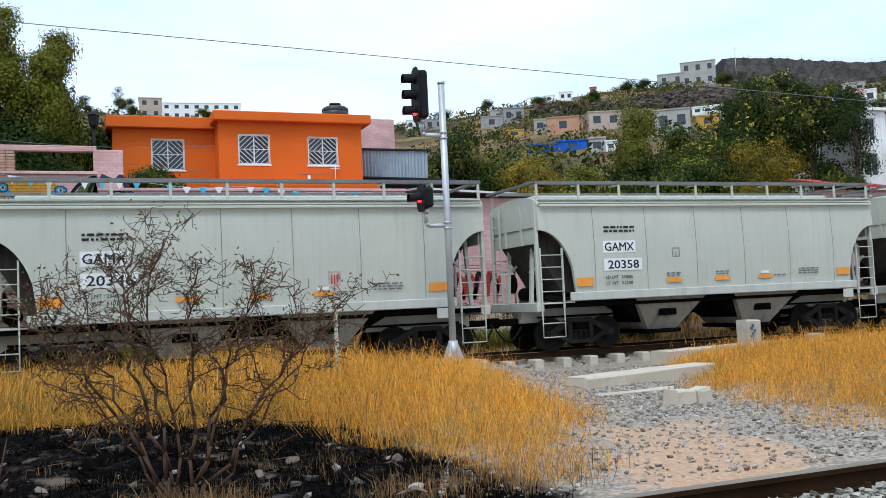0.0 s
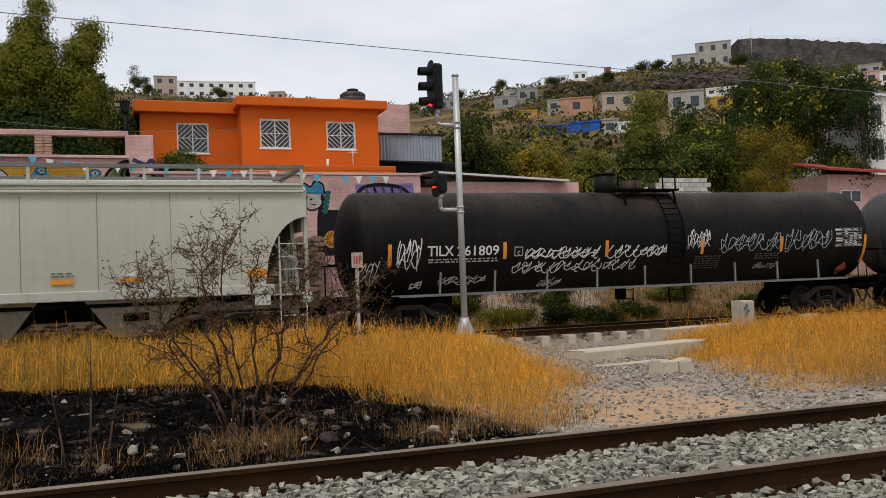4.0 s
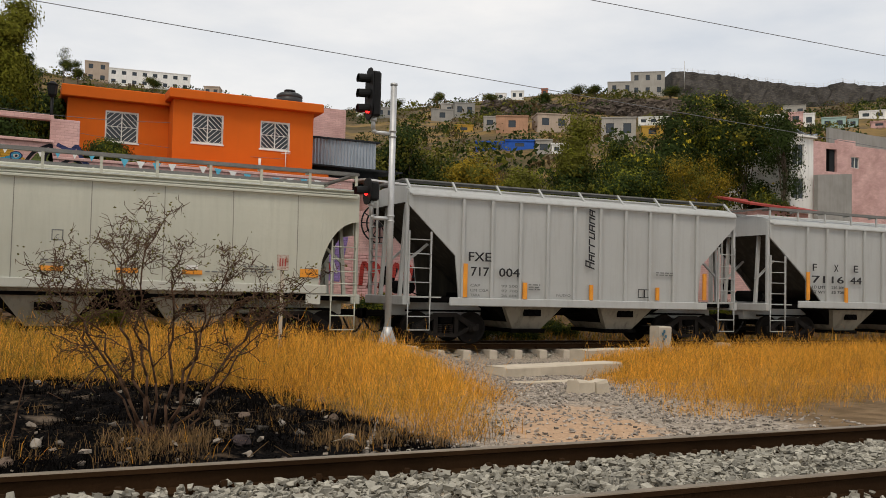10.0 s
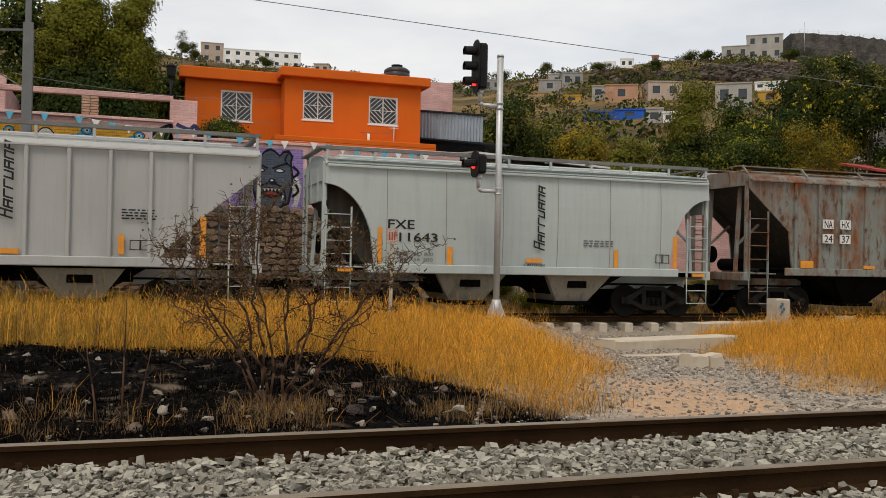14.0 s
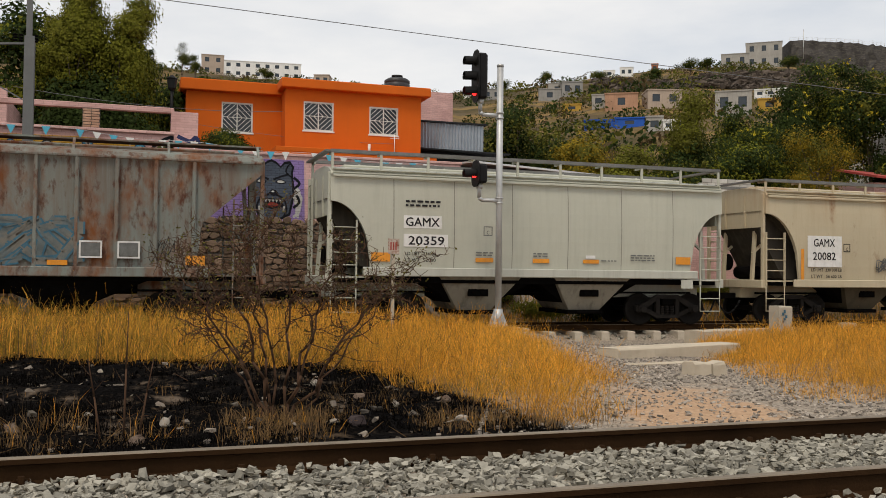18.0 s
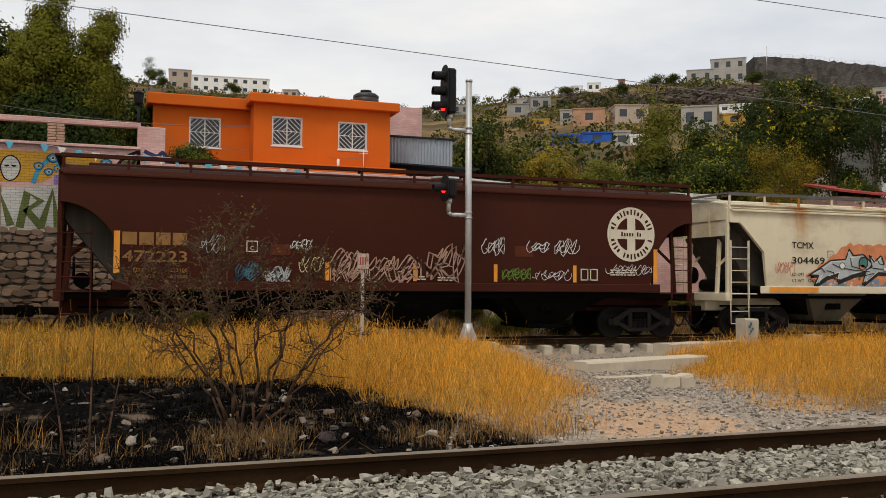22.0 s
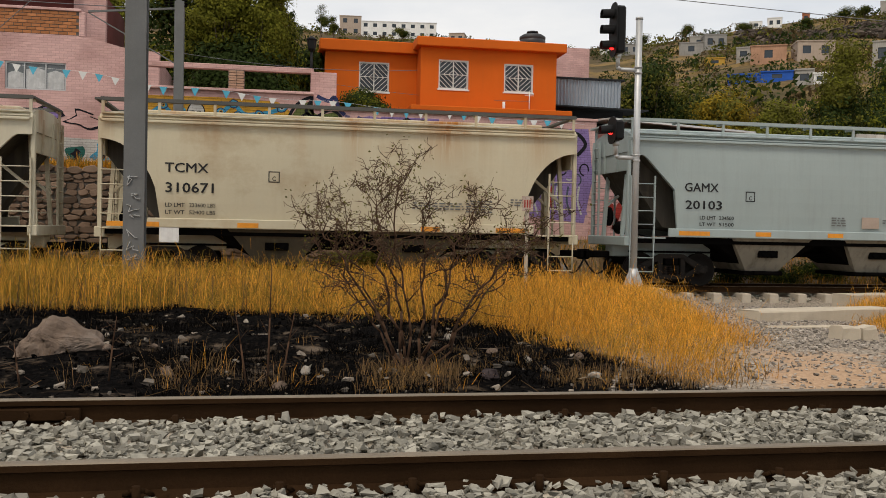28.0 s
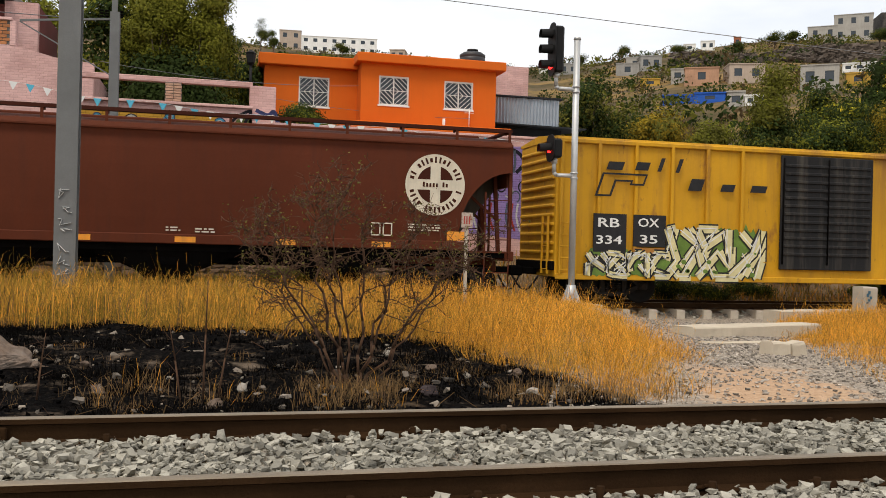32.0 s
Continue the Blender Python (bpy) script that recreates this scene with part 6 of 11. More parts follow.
            sd.bar((x, s * 1.42, 1.16), (x + 0.1, s * 1.30, 1.78), 0.05, 0.05)
    sd.put("side_handrail", M["board"], car)
    vb = Mesh()
    vb.tube((0, 0, 0.75), (0, 0, 1.2), 0.18, 12)
    vb.put("bottom_outlet", M["steel_dark"], car)
    # upright orange reflectors bent round the shell: place from the end, foot, head
    for x, za, zb in bars:
        o = Mesh()
        zz = [za + (zb - za) * k / 6 for k in range(7)]
        for a, b in zip(zz[:-1], zz[1:]):
            ya, yb = (-math.sqrt((R + 0.012) ** 2 - (z - zc) ** 2) for z in (a, b))
            o.face(((-h + x - 0.055, ya, a), (-h + x + 0.055, ya, a), (-h + x + 0.055, yb, b), (-h + x - 0.055, yb, b)))
        o.put("reflector", M["orange"], car)
    wheels = truck(car, -h + 1.9) + truck(car, h - 1.9)
    MOVING.append((car, (x0 + x1) / 2, wheels))
    return car, h


PAINTED = {"reporting_mark", "car_number", "stencil", "small_print", "graffiti", "plate_mark", "plate_letter", "data_plate", "dark_patch", "warning_plate"}


def data_plate(car, x0, x1, z0, z1):
    """A pale framed table of small print."""
    g = Mesh()
    rows, cols = 8, (0, 0.34, 0.50, 0.66, 0.84, 1.0)
    for k in range(rows + 1):
        z = z0 + (z1 - z0) * k / rows
        g.box(x0, x1, -1.564, -1.562, z - 0.0035, z + 0.0035)
    for c in cols:
        x = x0 + (x1 - x0) * c
        g.box(x - 0.0035, x + 0.0035, -1.5645, -1.5625, z0, z1)
    rg = random.Random(3)
    for k in range(rows):
        z = z0 + (z1 - z0) * (k + 0.5) / rows
        for a, b in zip(cols, cols[1:]):
            if rg.random() < 0.85:
                x = x0 + (x1 - x0) * (a + 0.02)
                g.box(x, x + (x1 - x0) * (b - a) * rg.uniform(0.4, 0.8), -1.5645, -1.5625, z - 0.013, z + 0.013)
    g.put("data_plate", M["white"], car)


TY_ = -1.56
HALF_CAR, HALF = HALF, 1.552
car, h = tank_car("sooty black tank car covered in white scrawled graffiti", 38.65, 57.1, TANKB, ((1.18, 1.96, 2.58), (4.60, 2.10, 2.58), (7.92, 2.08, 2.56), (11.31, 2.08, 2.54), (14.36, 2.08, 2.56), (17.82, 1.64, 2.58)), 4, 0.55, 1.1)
lettered("TILX", -h + 2.27, -h + 3.04, 2.23, 2.51, M["white"], car, "reporting_mark", TY_)
lettered("261809", -h + 3.14, -h + 4.42, 2.22, 2.50, M["white"], car, "car_number", TY_)
mark_of(car, -h + 4.90, 2.17, 0.27, M["white"])
for q, (a, b, c, d, n, w) in enumerate(((1.4, 2.1, 1.85, 2.75, 3, 0.05), (5.25, 7.7, 2.05, 2.42, 8, 0.05), (7.95, 10.0, 2.05, 2.40, 7, 0.05), (4.9, 7.8, 1.68, 2.02, 9, 0.045), (7.9, 9.0, 1.70, 2.0, 4, 0.04), (5.9, 6.6, 1.25, 1.52, 4, 0.03), (2.7, 4.1, 1.42, 1.68, 5, 0.03),
                                       (0.35, 0.9, 1.5, 2.2, 2, 0.04), (10.78, 11.6, 2.25, 2.85, 4, 0.03), (11.9, 14.3, 2.10, 2.72, 6, 0.035), (14.5, 16.4, 2.08, 2.82, 5, 0.035), (13.46, 14.35, 1.55, 1.78, 4, 0.03), (1.9, 2.2, 1.3, 1.6, 1, 0.06))):
    tag(car, -h + a, -h + b, c, d, SPRAYW if q not in (9, 10, 11) else SPRAYG, 60 + q, n, w, TY_ - 0.002)
data_plate(car, -h + 16.56, -h + 17.69, 2.20, 2.79)
for x, z, w_, r in ((11.1, 2.02, 0.95, 6), (13.36, 2.05, 1.0, 3), (2.3, 2.15, 2.1, 2)):
    stencil_rows(car, -h + x, z, w_, r, M["greyink"] if x > 3 else M["white"], 0.035, int(x * 10))
g = Mesh()
g.face([(-h + 17.18 + a, TY_ - 0.004, 1.47 + b) for a, b in ((-0.22, 0), (0, -0.22), (0.22, 0), (0, 0.22))])
g.put("warning_plate", SALMON, car, "red diamond warning plate")
wrap_on_tank(car, PAINTED)
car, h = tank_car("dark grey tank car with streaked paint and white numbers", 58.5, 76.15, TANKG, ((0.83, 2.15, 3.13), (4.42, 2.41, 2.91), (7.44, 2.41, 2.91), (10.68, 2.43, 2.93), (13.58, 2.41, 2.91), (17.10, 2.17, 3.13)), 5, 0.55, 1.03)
lettered("GATX", -h + 1.93, -h + 2.79, 2.21, 2.49, M["white"], car, "reporting_mark", TY_)
lettered("206452", -h + 2.98, -h + 4.29, 2.20, 2.49, M["white"], car, "car_number", TY_)
stencil_rows(car, -h + 2.13, 2.10, 1.9, 2, M["greyink"], 0.06, 55)
mark_of(car, -h + 4.55, 2.25, 0.26, M["greyink"])
data_plate(car, -h + 15.96, -h + 17.0, 2.25, 2.76)
lettered("FRA AIP", -h + 15.22, -h + 15.88, 2.33, 2.46, M["white"], car, "stencil", TY_)
stencil_rows(car, -h + 15.4, 2.25, 0.4, 3, M["white"], 0.03, 71)
lettered("SR 12450", -h + 16.36, -h + 17.07, 1.99, 2.12, M["white"], car, "stencil", TY_)
SOOTP = car_paint("clean_black_patch", (0.008, 0.008, 0.008), 0.2)
for a, b, c, d in ((10.65, 11.79, 1.58, 2.13), (5.31, 5.95, 1.70, 2.10), (6.84, 7.34, 1.66, 2.05), (8.5, 8.9, 1.75, 2.05), (12.6, 13.3, 1.7, 2.0)):
    g = Mesh()
    for k in range(4):
        za, zb = c + (d - c) * k / 4, c + (d - c) * (k + 1) / 4
        g.face([(-h + p, TY_, q) for p, q in ((a, za), (b, za), (b, zb), (a, zb))])
    g.put("dark_patch", SOOTP, car)
for k in range(2):
    stencil_rows(car, -h + 10.75, 2.02 - 0.24 * k, 0.9, 2, M["white"], 0.035, 72 + k)
wrap_on_tank(car, PAINTED)
HALF = HALF_CAR

# yellow boxcar
car, h = start_car("boxcar", "yellow boxcar with a black sliding door and pale green graffiti", 271.25, 287.0)
b = Mesh()
b.box(-h, h, -HALF + 0.07, HALF - 0.07, 0.72, 4.52, bev=0.03)
b.loft([[(x, -HALF + 0.02, 4.52), (x, -HALF + 0.05, 4.60), (x, 0, 4.74), (x, HALF - 0.05, 4.60), (x, HALF - 0.02, 4.52)] for x in (-h - 0.02, h + 0.02)])
b.put("body", YELLOW, car)
for k in range(15):
    x = -h + 0.12 + (2 * h - 0.24) * k / 14
    if 6.6 < x + h < 10.7:
        continue
    r = Mesh()
    r.box(x - 0.05, x + 0.05, -HALF - 0.035, -HALF + 0.06, 0.80, 4.48, bev=0.015)
    r.put("side_post", YELLOW, car)
for s in (-1, 1):
    for k in range(13):
        r = Mesh()
        z = 1.12 + 0.26 * k
        r.box(s * h - 0.06, s * h + 0.06, -1.4, 1.4, z - 0.05, z + 0.07, bev=0.04)
        r.put("end_corrugation", YELLOW, car)
    r = Mesh()
    r.box(s * h - 0.12, s * h + 0.12, -1.5, 1.5, 0.9, 1.15, bev=0.02)
    r.box(min(s * h, s * (h - 2.5)), max(s * h, s * (h - 2.5)), -0.3, 0.3, 0.8, 1.1)
    r.put("end_sill", M["steel_dark"], car)
    coupler(car, s * h, s)
    ladder(car, *(sorted((s * (h - 0.08), s * (h - 0.55)))), -HALF - 0.05, 0.8, 2.4, 5, YELLOW)
    ladder(car, -1.25, -0.8, s * (h + 0.12), 0.8, 2.4, 5, YELLOW, "y")
r = Mesh()
r.box(-h, h, -HALF - 0.03, -HALF + 0.06, 4.42, 4.54, bev=0.02)
r.box(-h, h, -HALF - 0.03, -HALF + 0.06, 0.66, 0.82, bev=0.02)
r.put("side_rail", YELLOW, car)
DOOR = car_paint("black_door_paint", (0.014, 0.014, 0.015), 0.3, 0.0, 0.6, spec=0.15)
door = Mesh()
door.box(-h + 6.9, -h + 10.0, -HALF - 0.06, -HALF + 0.02, 1.05, 4.38, bev=0.02)
door = door.put("sliding_door", DOOR, car, "black ribbed sliding door")
for k in range(12):
    r = Mesh()
    z = 1.45 + 0.235 * k
    r.box(-h + 7.0, -h + 9.9, -HALF - 0.10, -HALF - 0.05, z, z + 0.10, bev=0.03)
    r.put("door_rib", DOOR, door)
r = Mesh()
for x in (-h + 6.95, -h + 8.45):
    r.tube((x, -HALF - 0.1, 1.2), (x, -HALF - 0.1, 4.3), 0.025, 6)
r.put("lock_bar", M["steel_dark"], door)
for bx, z0 in ((-h + 1.07, 1.44), (-h + 2.27, 1.61)):
    side_box(car, bx, bx + 0.98, z0, 2.50, M["ink"], "black_plate", 0.045)
side_box(car, -h + 2.27, -h + 3.25, 1.30, 1.58, material("brown_patch_paint", (0.38, 0.17, 0.04), 0.7), "brown_patch", 0.044)
y = -HALF - 0.05
lettered("RB", -h + 1.20, -h + 1.84, 2.13, 2.38, M["white"], car, "reporting_mark", y)
lettered("OX", -h + 2.40, -h + 3.04, 2.16, 2.41, M["white"], car, "reporting_mark", y)
lettered("334", -h + 1.15, -h + 1.92, 1.66, 1.90, M["white"], car, "car_number", y)
lettered("35", -h + 2.46, -h + 3.00, 1.70, 1.94, M["white"], car, "car_number", y)


def slanted(x, z, w, hh, bars):
    """A slanted painted shape made of bars given in its unit square."""
    g = Mesh()
    for k, (a, b, c, d) in enumerate(bars):
        sk = 0.35 * hh
        g.face([(-h + x + q * w + r * sk, y - 0.0005 * k, z + r * hh) for q, r in ((a, c), (b, c), (b, d), (a, d))])
    g.put("painted_name_block", M["ink"], car)


for x, z, w, hh in ((1.40, 3.72, 0.48, 0.23), (2.26, 3.74, 0.40, 0.23), (2.94, 3.73, 0.12, 0.38), (3.50, 3.72, 0.12, 0.39), (3.90, 3.23, 0.42, 0.34), (4.92, 3.24, 0.42, 0.21), (5.88, 3.25, 0.50, 0.20)):
    slanted(x, z, w, hh, ((0, 1, 0, 1),))
slanted(1.07, 2.98, 1.36, 0.66, ((0, 0.05, 0, 1), (0.05, 0.96, 0.92, 1), (0.05, 0.36, 0, 0.08), (0.31, 0.36, 0.08, 0.64), (0.31, 0.72, 0.64, 0.72), (0.68, 0.72, 0.58, 0.64), (0.68, 0.96, 0.5, 0.58), (0.96, 1, 0.5, 1)))
graffiti_piece(car, -h + 0.92, -h + 3.3, 0.78, 1.42, SPRAYY, SPRAYK, SPRAYW, SPRAYGR, (), 92, 4, 0.16, lift=0.034)
graffiti_piece(car, -h + 3.3, -h + 6.2, 0.78, 2.15, SPRAYY, SPRAYK, SPRAYW, SPRAYGR, (SPRAYGR,), 93, 3, 0.22, lift=0.036)
stencil_rows(car, -h + 7.3, 2.1, 1.6, 3, M["white"], 0.05, 95)
MOVING.append((car, (271.25 + 287.0) / 2, truck(car, -h + 2.0) + truck(car, h - 2.0)))

# ---------------------------------------------------------------- houses behind the track
ORANGE = material("orange_stucco", (0.63, 0.122, 0.013), 0.85, 0, 0.08, 0.6, 35, 0.15, streak=0.12, dirt=(0.35, 0.09, 0.03))
PINK = brick_paint("pink_painted_brick", (0.70, 0.44, 0.41), (0.53, 0.33, 0.31))
WHITEP = material("white_painted_metal", (0.72, 0.72, 0.68), 0.6, 0, 0.08, 3, 30, 0.05)
WHITEW = material("white_plaster", (0.78, 0.77, 0.74), 0.9, 0, 0.1, 0.5, 25, 0.15, streak=0.25)
GREYB = material("bare_grey_block", (0.30, 0.29, 0.27), 0.95, 0, 0.2, 0.6, 25, 0.3, streak=0.3)
BEIGE = material("beige_plaster", (0.44, 0.35, 0.28), 0.9, 0, 0.15, 0.4, 25, 0.2, streak=0.25)
BLUEP = material("strong_blue_paint", (0.02, 0.10, 0.42), 0.8, 0, 0.15, 0.5, 25, 0.1)
OCHRE = material("ochre_paint", (0.50, 0.30, 0.06), 0.85, 0, 0.15, 0.5, 25, 0.1)
BRICK = material("red_brick", (0.36, 0.13, 0.07), 0.9, 0, 0.2, 3, 30, 0.3, rnd=0.25)
TIN = material("corrugated_zinc", (0.36, 0.41, 0.46), 0.5, 0.5, 0.12, 1, 20, 0.05, streak=0.2)
PLASTIC = material("black_water_tank", (0.02, 0.02, 0.022), 0.5, 0, 0.2, 3, 20, 0.05)
RED = material("red_painted_metal", (0.34, 0.05, 0.04), 0.7, 0, 0.2, 1, 20, 0.1, streak=0.3)
TERRA = material("terracotta_tile", (0.30, 0.10, 0.055), 0.9, 0, 0.25, 3, 20, 0.2, rnd=0.3)
DARKIN = material("dark_interior", (0.02, 0.022, 0.025), 0.9, 0, 0.2, 3, 20, 0)
TEAL = material("mint_paint", (0.32, 0.45, 0.42), 0.85, 0, 0.1, 0.5, 25, 0.1)


def glass_material():
    m = bpy.data.materials.new("dim_window_glass")
    m.use_nodes = True
    p = m.node_tree.nodes["Principled BSDF"]
    p.inputs["Base Color"].default_value = (0.025, 0.035, 0.045, 1)
    p.inputs["Roughness"].default_value = 0.08
    return m


GLASS = glass_material()


def window(house, x0, x1, z0, z1, y, grille=True, name="window"):
    """A window in its recess on a wall that faces -y: frame, panes and a chevron grille."""
    wn_ = Mesh()
    t = 0.05
    for a, b, c, d in ((x0, x1, z0, z0 + t), (x0, x1, z1 - t, z1), (x0, x0 + t, z0 + t, z1 - t), (x1 - t, x1, z0 + t, z1 - t), ((x0 + x1) / 2 - 0.02, (x0 + x1) / 2 + 0.02, z0 + t, z1 - t)):
        wn_.box(a, b, y - 0.03, y + 0.05, c, d)
    w = wn_.put(name, WHITEP, house)
    g = Mesh()
    g.box(x0 + t, x1 - t, y + 0.02, y + 0.03, z0 + t, z1 - t)
    g.put("pane", GLASS, w)
    si = Mesh()
    si.box(x0 - 0.06, x1 + 0.06, y - 0.09, y + 0.02, z0 - 0.07, z0 - 0.005, bev=0.01)
    si.put("window_sill", WHITEP, w)
    if grille:
        gr = Mesh()
        cx, cz, hw, hh = (x0 + x1) / 2, (z0 + z1) / 2, (x1 - x0) / 2, (z1 - z0) / 2
        for k in range(1, 6):
            for sx in (-1, 1):
                for sz in (-1, 1):
                    u = k / 3.0
                    a, b = (cx + sx * hw * min(u, 1), cz + sz * hh * max(0, u - 1)), (cx + sx * hw * max(0, u - 1), cz + sz * hh * min(u, 1))
                    gr.bar((a[0], y - 0.06, a[1]), (b[0], y - 0.06, b[1]), 0.029, 0.02)
        gr.bar((x0, y - 0.06, cz), (x1, y - 0.06, cz), 0.036, 0.02)
        for x in (x0, x1):
            gr.bar((x, y - 0.06, z0), (x, y - 0.06, z1), 0.018, 0.018)
        for z in (z0, z1):
            gr.bar((x0, y - 0.06, z), (x1, y - 0.06, z), 0.018, 0.018)
        gr.put("window_grille", WHITEP, w)
    return w


def wall_with_holes(x0, x1, y0, y1, z0, z1, holes, mesh):
    """One connected wall with openings right through it."""
    xs = sorted({x0, x1, *(h[0] for h in holes), *(h[1] for h in holes)})
    zs = sorted({z0, z1, *(h[2] for h in holes), *(h[3] for h in holes)})
    ids = {}

    def vert(x, y, z):
        k = (x, y, z)
        if k not in ids:
            ids[k] = len(mesh.v)
            mesh.v.append(k)
        return ids[k]

    def add(*pts):
        mesh.f.append(tuple(vert(*q) for q in pts))
        mesh.m.append(0)
        mesh.s.append(False)

    def solid(i, k):
        if not (0 <= i < len(xs) - 1 and 0 <= k < len(zs) - 1):
            return False
        cx, cz = (xs[i] + xs[i + 1]) / 2, (zs[k] + zs[k + 1]) / 2
        return not any(a < cx < b and c < cz < d for a, b, c, d in holes)

    for i in range(len(xs) - 1):
        for k in range(len(zs) - 1):
            if not solid(i, k):
                continue
            a, b, c, d = xs[i], xs[i + 1], zs[k], zs[k + 1]
            add((a, y0, c), (b, y0, c), (b, y0, d), (a, y0, d))
            add((a, y1, c), (a, y1, d), (b, y1, d), (b, y1, c))
            if not solid(i - 1, k):
                add((a, y0, c), (a, y0, d), (a, y1, d), (a, y1, c))
            if not solid(i + 1, k):
                add((b, y0, c), (b, y1, c), (b, y1, d), (b, y0, d))
            if not solid(i, k - 1):
                add((a, y0, c), (a, y1, c), (b, y1, c), (b, y0, c))
            if not solid(i, k + 1):
                add((a, y0, d), (b, y0, d), (b, y1, d), (a, y1, d))


# the orange house: two blocks side by side, the right one stands forward
house = empty("orange_house", pose(0, 0, 0), "two-storey orange stucco house with white window grilles and a flat roof", "house")
wl1 = Mesh()
h1 = [(3.15, 4.42, 7.52, 8.76)]
wall_with_holes(1.70, 5.72, 39.2, 39.45, 2.6, 9.15, h1, wl1)
wl1.box(1.70, 1.95, 39.45, 46, 2.6, 9.15)
wl1.put("wall", ORANGE, house)
wl2 = Mesh()
h2 = [(6.39, 7.64, 7.60, 8.80), (9.21, 10.46, 7.59, 8.76)]
wall_with_holes(5.62, 11.5, 38.0, 38.25, 2.6, 9.3, h2, wl2)
wl2.box(5.62, 5.87, 38.25, 46, 2.6, 9.3)
wl2.box(11.25, 11.5, 38.25, 46, 2.6, 9.3)
wl2.put("wall", ORANGE, house)
rf = Mesh()
rf.box(1.45, 5.62, 38.85, 46, 9.15, 9.62, bev=0.03)
rf.put("roof_slab", ORANGE, house)
rf = Mesh()
rf.box(5.40, 11.85, 37.65, 46, 9.30, 9.68, bev=0.03)
rf.put("roof_slab", ORANGE, house)
bk = Mesh()
bk.box(1.95, 11.25, 45.7, 45.95, 2.6, 9.15)
bk.put("back_wall", ORANGE, house)
for a, b, c, d in h1:
    window(house, a, b, c, d, 39.26)
for a, b, c, d in h2:
    window(house, a, b, c, d, 38.06)
lg = Mesh()
lg.box(5.0, 11.7, 36.3, 38.0, 6.45, 6.65, bev=0.02)
lg.box(5.0, 11.7, 36.3, 36.45, 6.1, 6.45)
lg.put("porch_slab", ORANGE, house)
sp = Mesh()
sp.tube((9.2, 37.95, 6.65), (9.2, 37.95, 7.15), 0.06, 8)
sp.tube((10.3, 37.9, 6.65), (10.3, 37.9, 7.6), 0.018, 6)
sp.bar((10.1, 37.9, 7.45), (10.5, 37.9, 7.45), 0.02, 0.02)
sp.put("vent_pipe", WHITEP, house)
tile_m = Mesh()
tile_m.loft([[(0.0 + 0.09 * math.cos(a), y, 0.07 * math.sin(a)) for a in [math.pi * k / 5 for k in range(6)]] for y in (0, 0.35)])
tile_d = tile_m.data("roof_tile", [TERRA])
rgt = random.Random(4)
for k in range(34):
    t = new("roof_tile", tile_d)
    t.parent, t.matrix_basis = house, pose(6.3 + k * 0.145, 40.2 + rgt.uniform(-0.1, 0.1), 9.70 + rgt.uniform(0, 0.07), rgt.uniform(-20, 20), 0, rgt.uniform(-25, 25))
for k in range(9):
    t = new("roof_tile", tile_d)
    t.parent, t.matrix_basis = house, pose(3.4 + k * 0.2, 41, 9.64, 0, 0, rgt.uniform(-25, 25))


def water_tank(x, y, z, r, hh, label="black plastic water tank on a flat roof"):
    w = Mesh()
    prof = [(r * 0.9, 0), (r, 0.04), (r, hh * 0.28), (r * 0.96, hh * 0.30), (r, hh * 0.33), (r, hh * 0.6), (r * 0.96, hh * 0.62), (r, hh * 0.65), (r, hh * 0.78), (r * 0.75, hh * 0.9), (r * 0.4, hh * 0.95), (r * 0.4, hh)]
    w.loft([[(x + q * math.cos(2 * math.pi * k / 20), y + q * math.sin(2 * math.pi * k / 20), z + zz) for k in range(20)] for q, zz in prof], 0, True, True)
    t = w.put("water_tank", PLASTIC, None, label, category="water tank")
    li = Mesh()
    li.tube((x, y, z + hh), (x, y, z + hh + 0.06), r * 0.44, 14)
    li.put("lid", PLASTIC, t)


water_tank(10.9, 39.8, 9.68, 0.58, 0.85)
water_tank(9.7, 44.5, 9.68, 0.55, 0.6)

# pink upper room and zinc lean-to beside it
room = empty("pink_brick_room", pose(0, 0, 0), "pink painted brick room behind the orange house", "house")
w = Mesh()
w.box(11.9, 13.85, 40.6, 46, 2.5, 10.15)
w.put("wall", PINK, room)
shed = empty("zinc_lean_to", pose(0, 0, 0), "lean-to of grey corrugated zinc sheets beside the house", "shed")
for k in range(7):
    s = Mesh()
    pts = []
    a, b = 11.75 + 3.2 * k / 7, 11.75 + 3.2 * (k + 1) / 7
    n = 12
    top = [(a + (b - a) * i / n, 39.4 + 0.03 * math.sin(2 * math.pi * i / 4), 8.5) for i in range(n + 1)]
    bot = [(x, y, 7.3) for x, y, z in top]
    for i in range(n):
        s.face((bot[i], bot[i + 1], top[i + 1], top[i]), 0, True)
    s.put("zinc_sheet", TIN, shed)
s = Mesh()
s.box(11.7, 15.1, 39.3, 44, 8.5, 8.58)
s.box(11.7, 15.1, 39.45, 43.8, 2.5, 7.2)
s.put("shed_body", DARKIN, shed)
s = Mesh()
s.loft([[(11.6, 38.5, 7.16), (15.9, 38.4, 7.08), (15.9, 38.4, 7.14), (11.6, 38.5, 7.22)], [(11.6, 41, 7.25), (15.9, 41, 7.18), (15.9, 41, 7.24), (11.6, 41, 7.31)]])
s.put("awning", DARKIN, shed)
low = empty("low_tin_roof_house", pose(0, 0, 0), "low house with a pale tin roof behind the wall", "house")
s = Mesh()
s.box(13.5, 20.3, 36.3, 41, 1.0, 6.0)
s.put("wall", PINK, low)
s = Mesh()
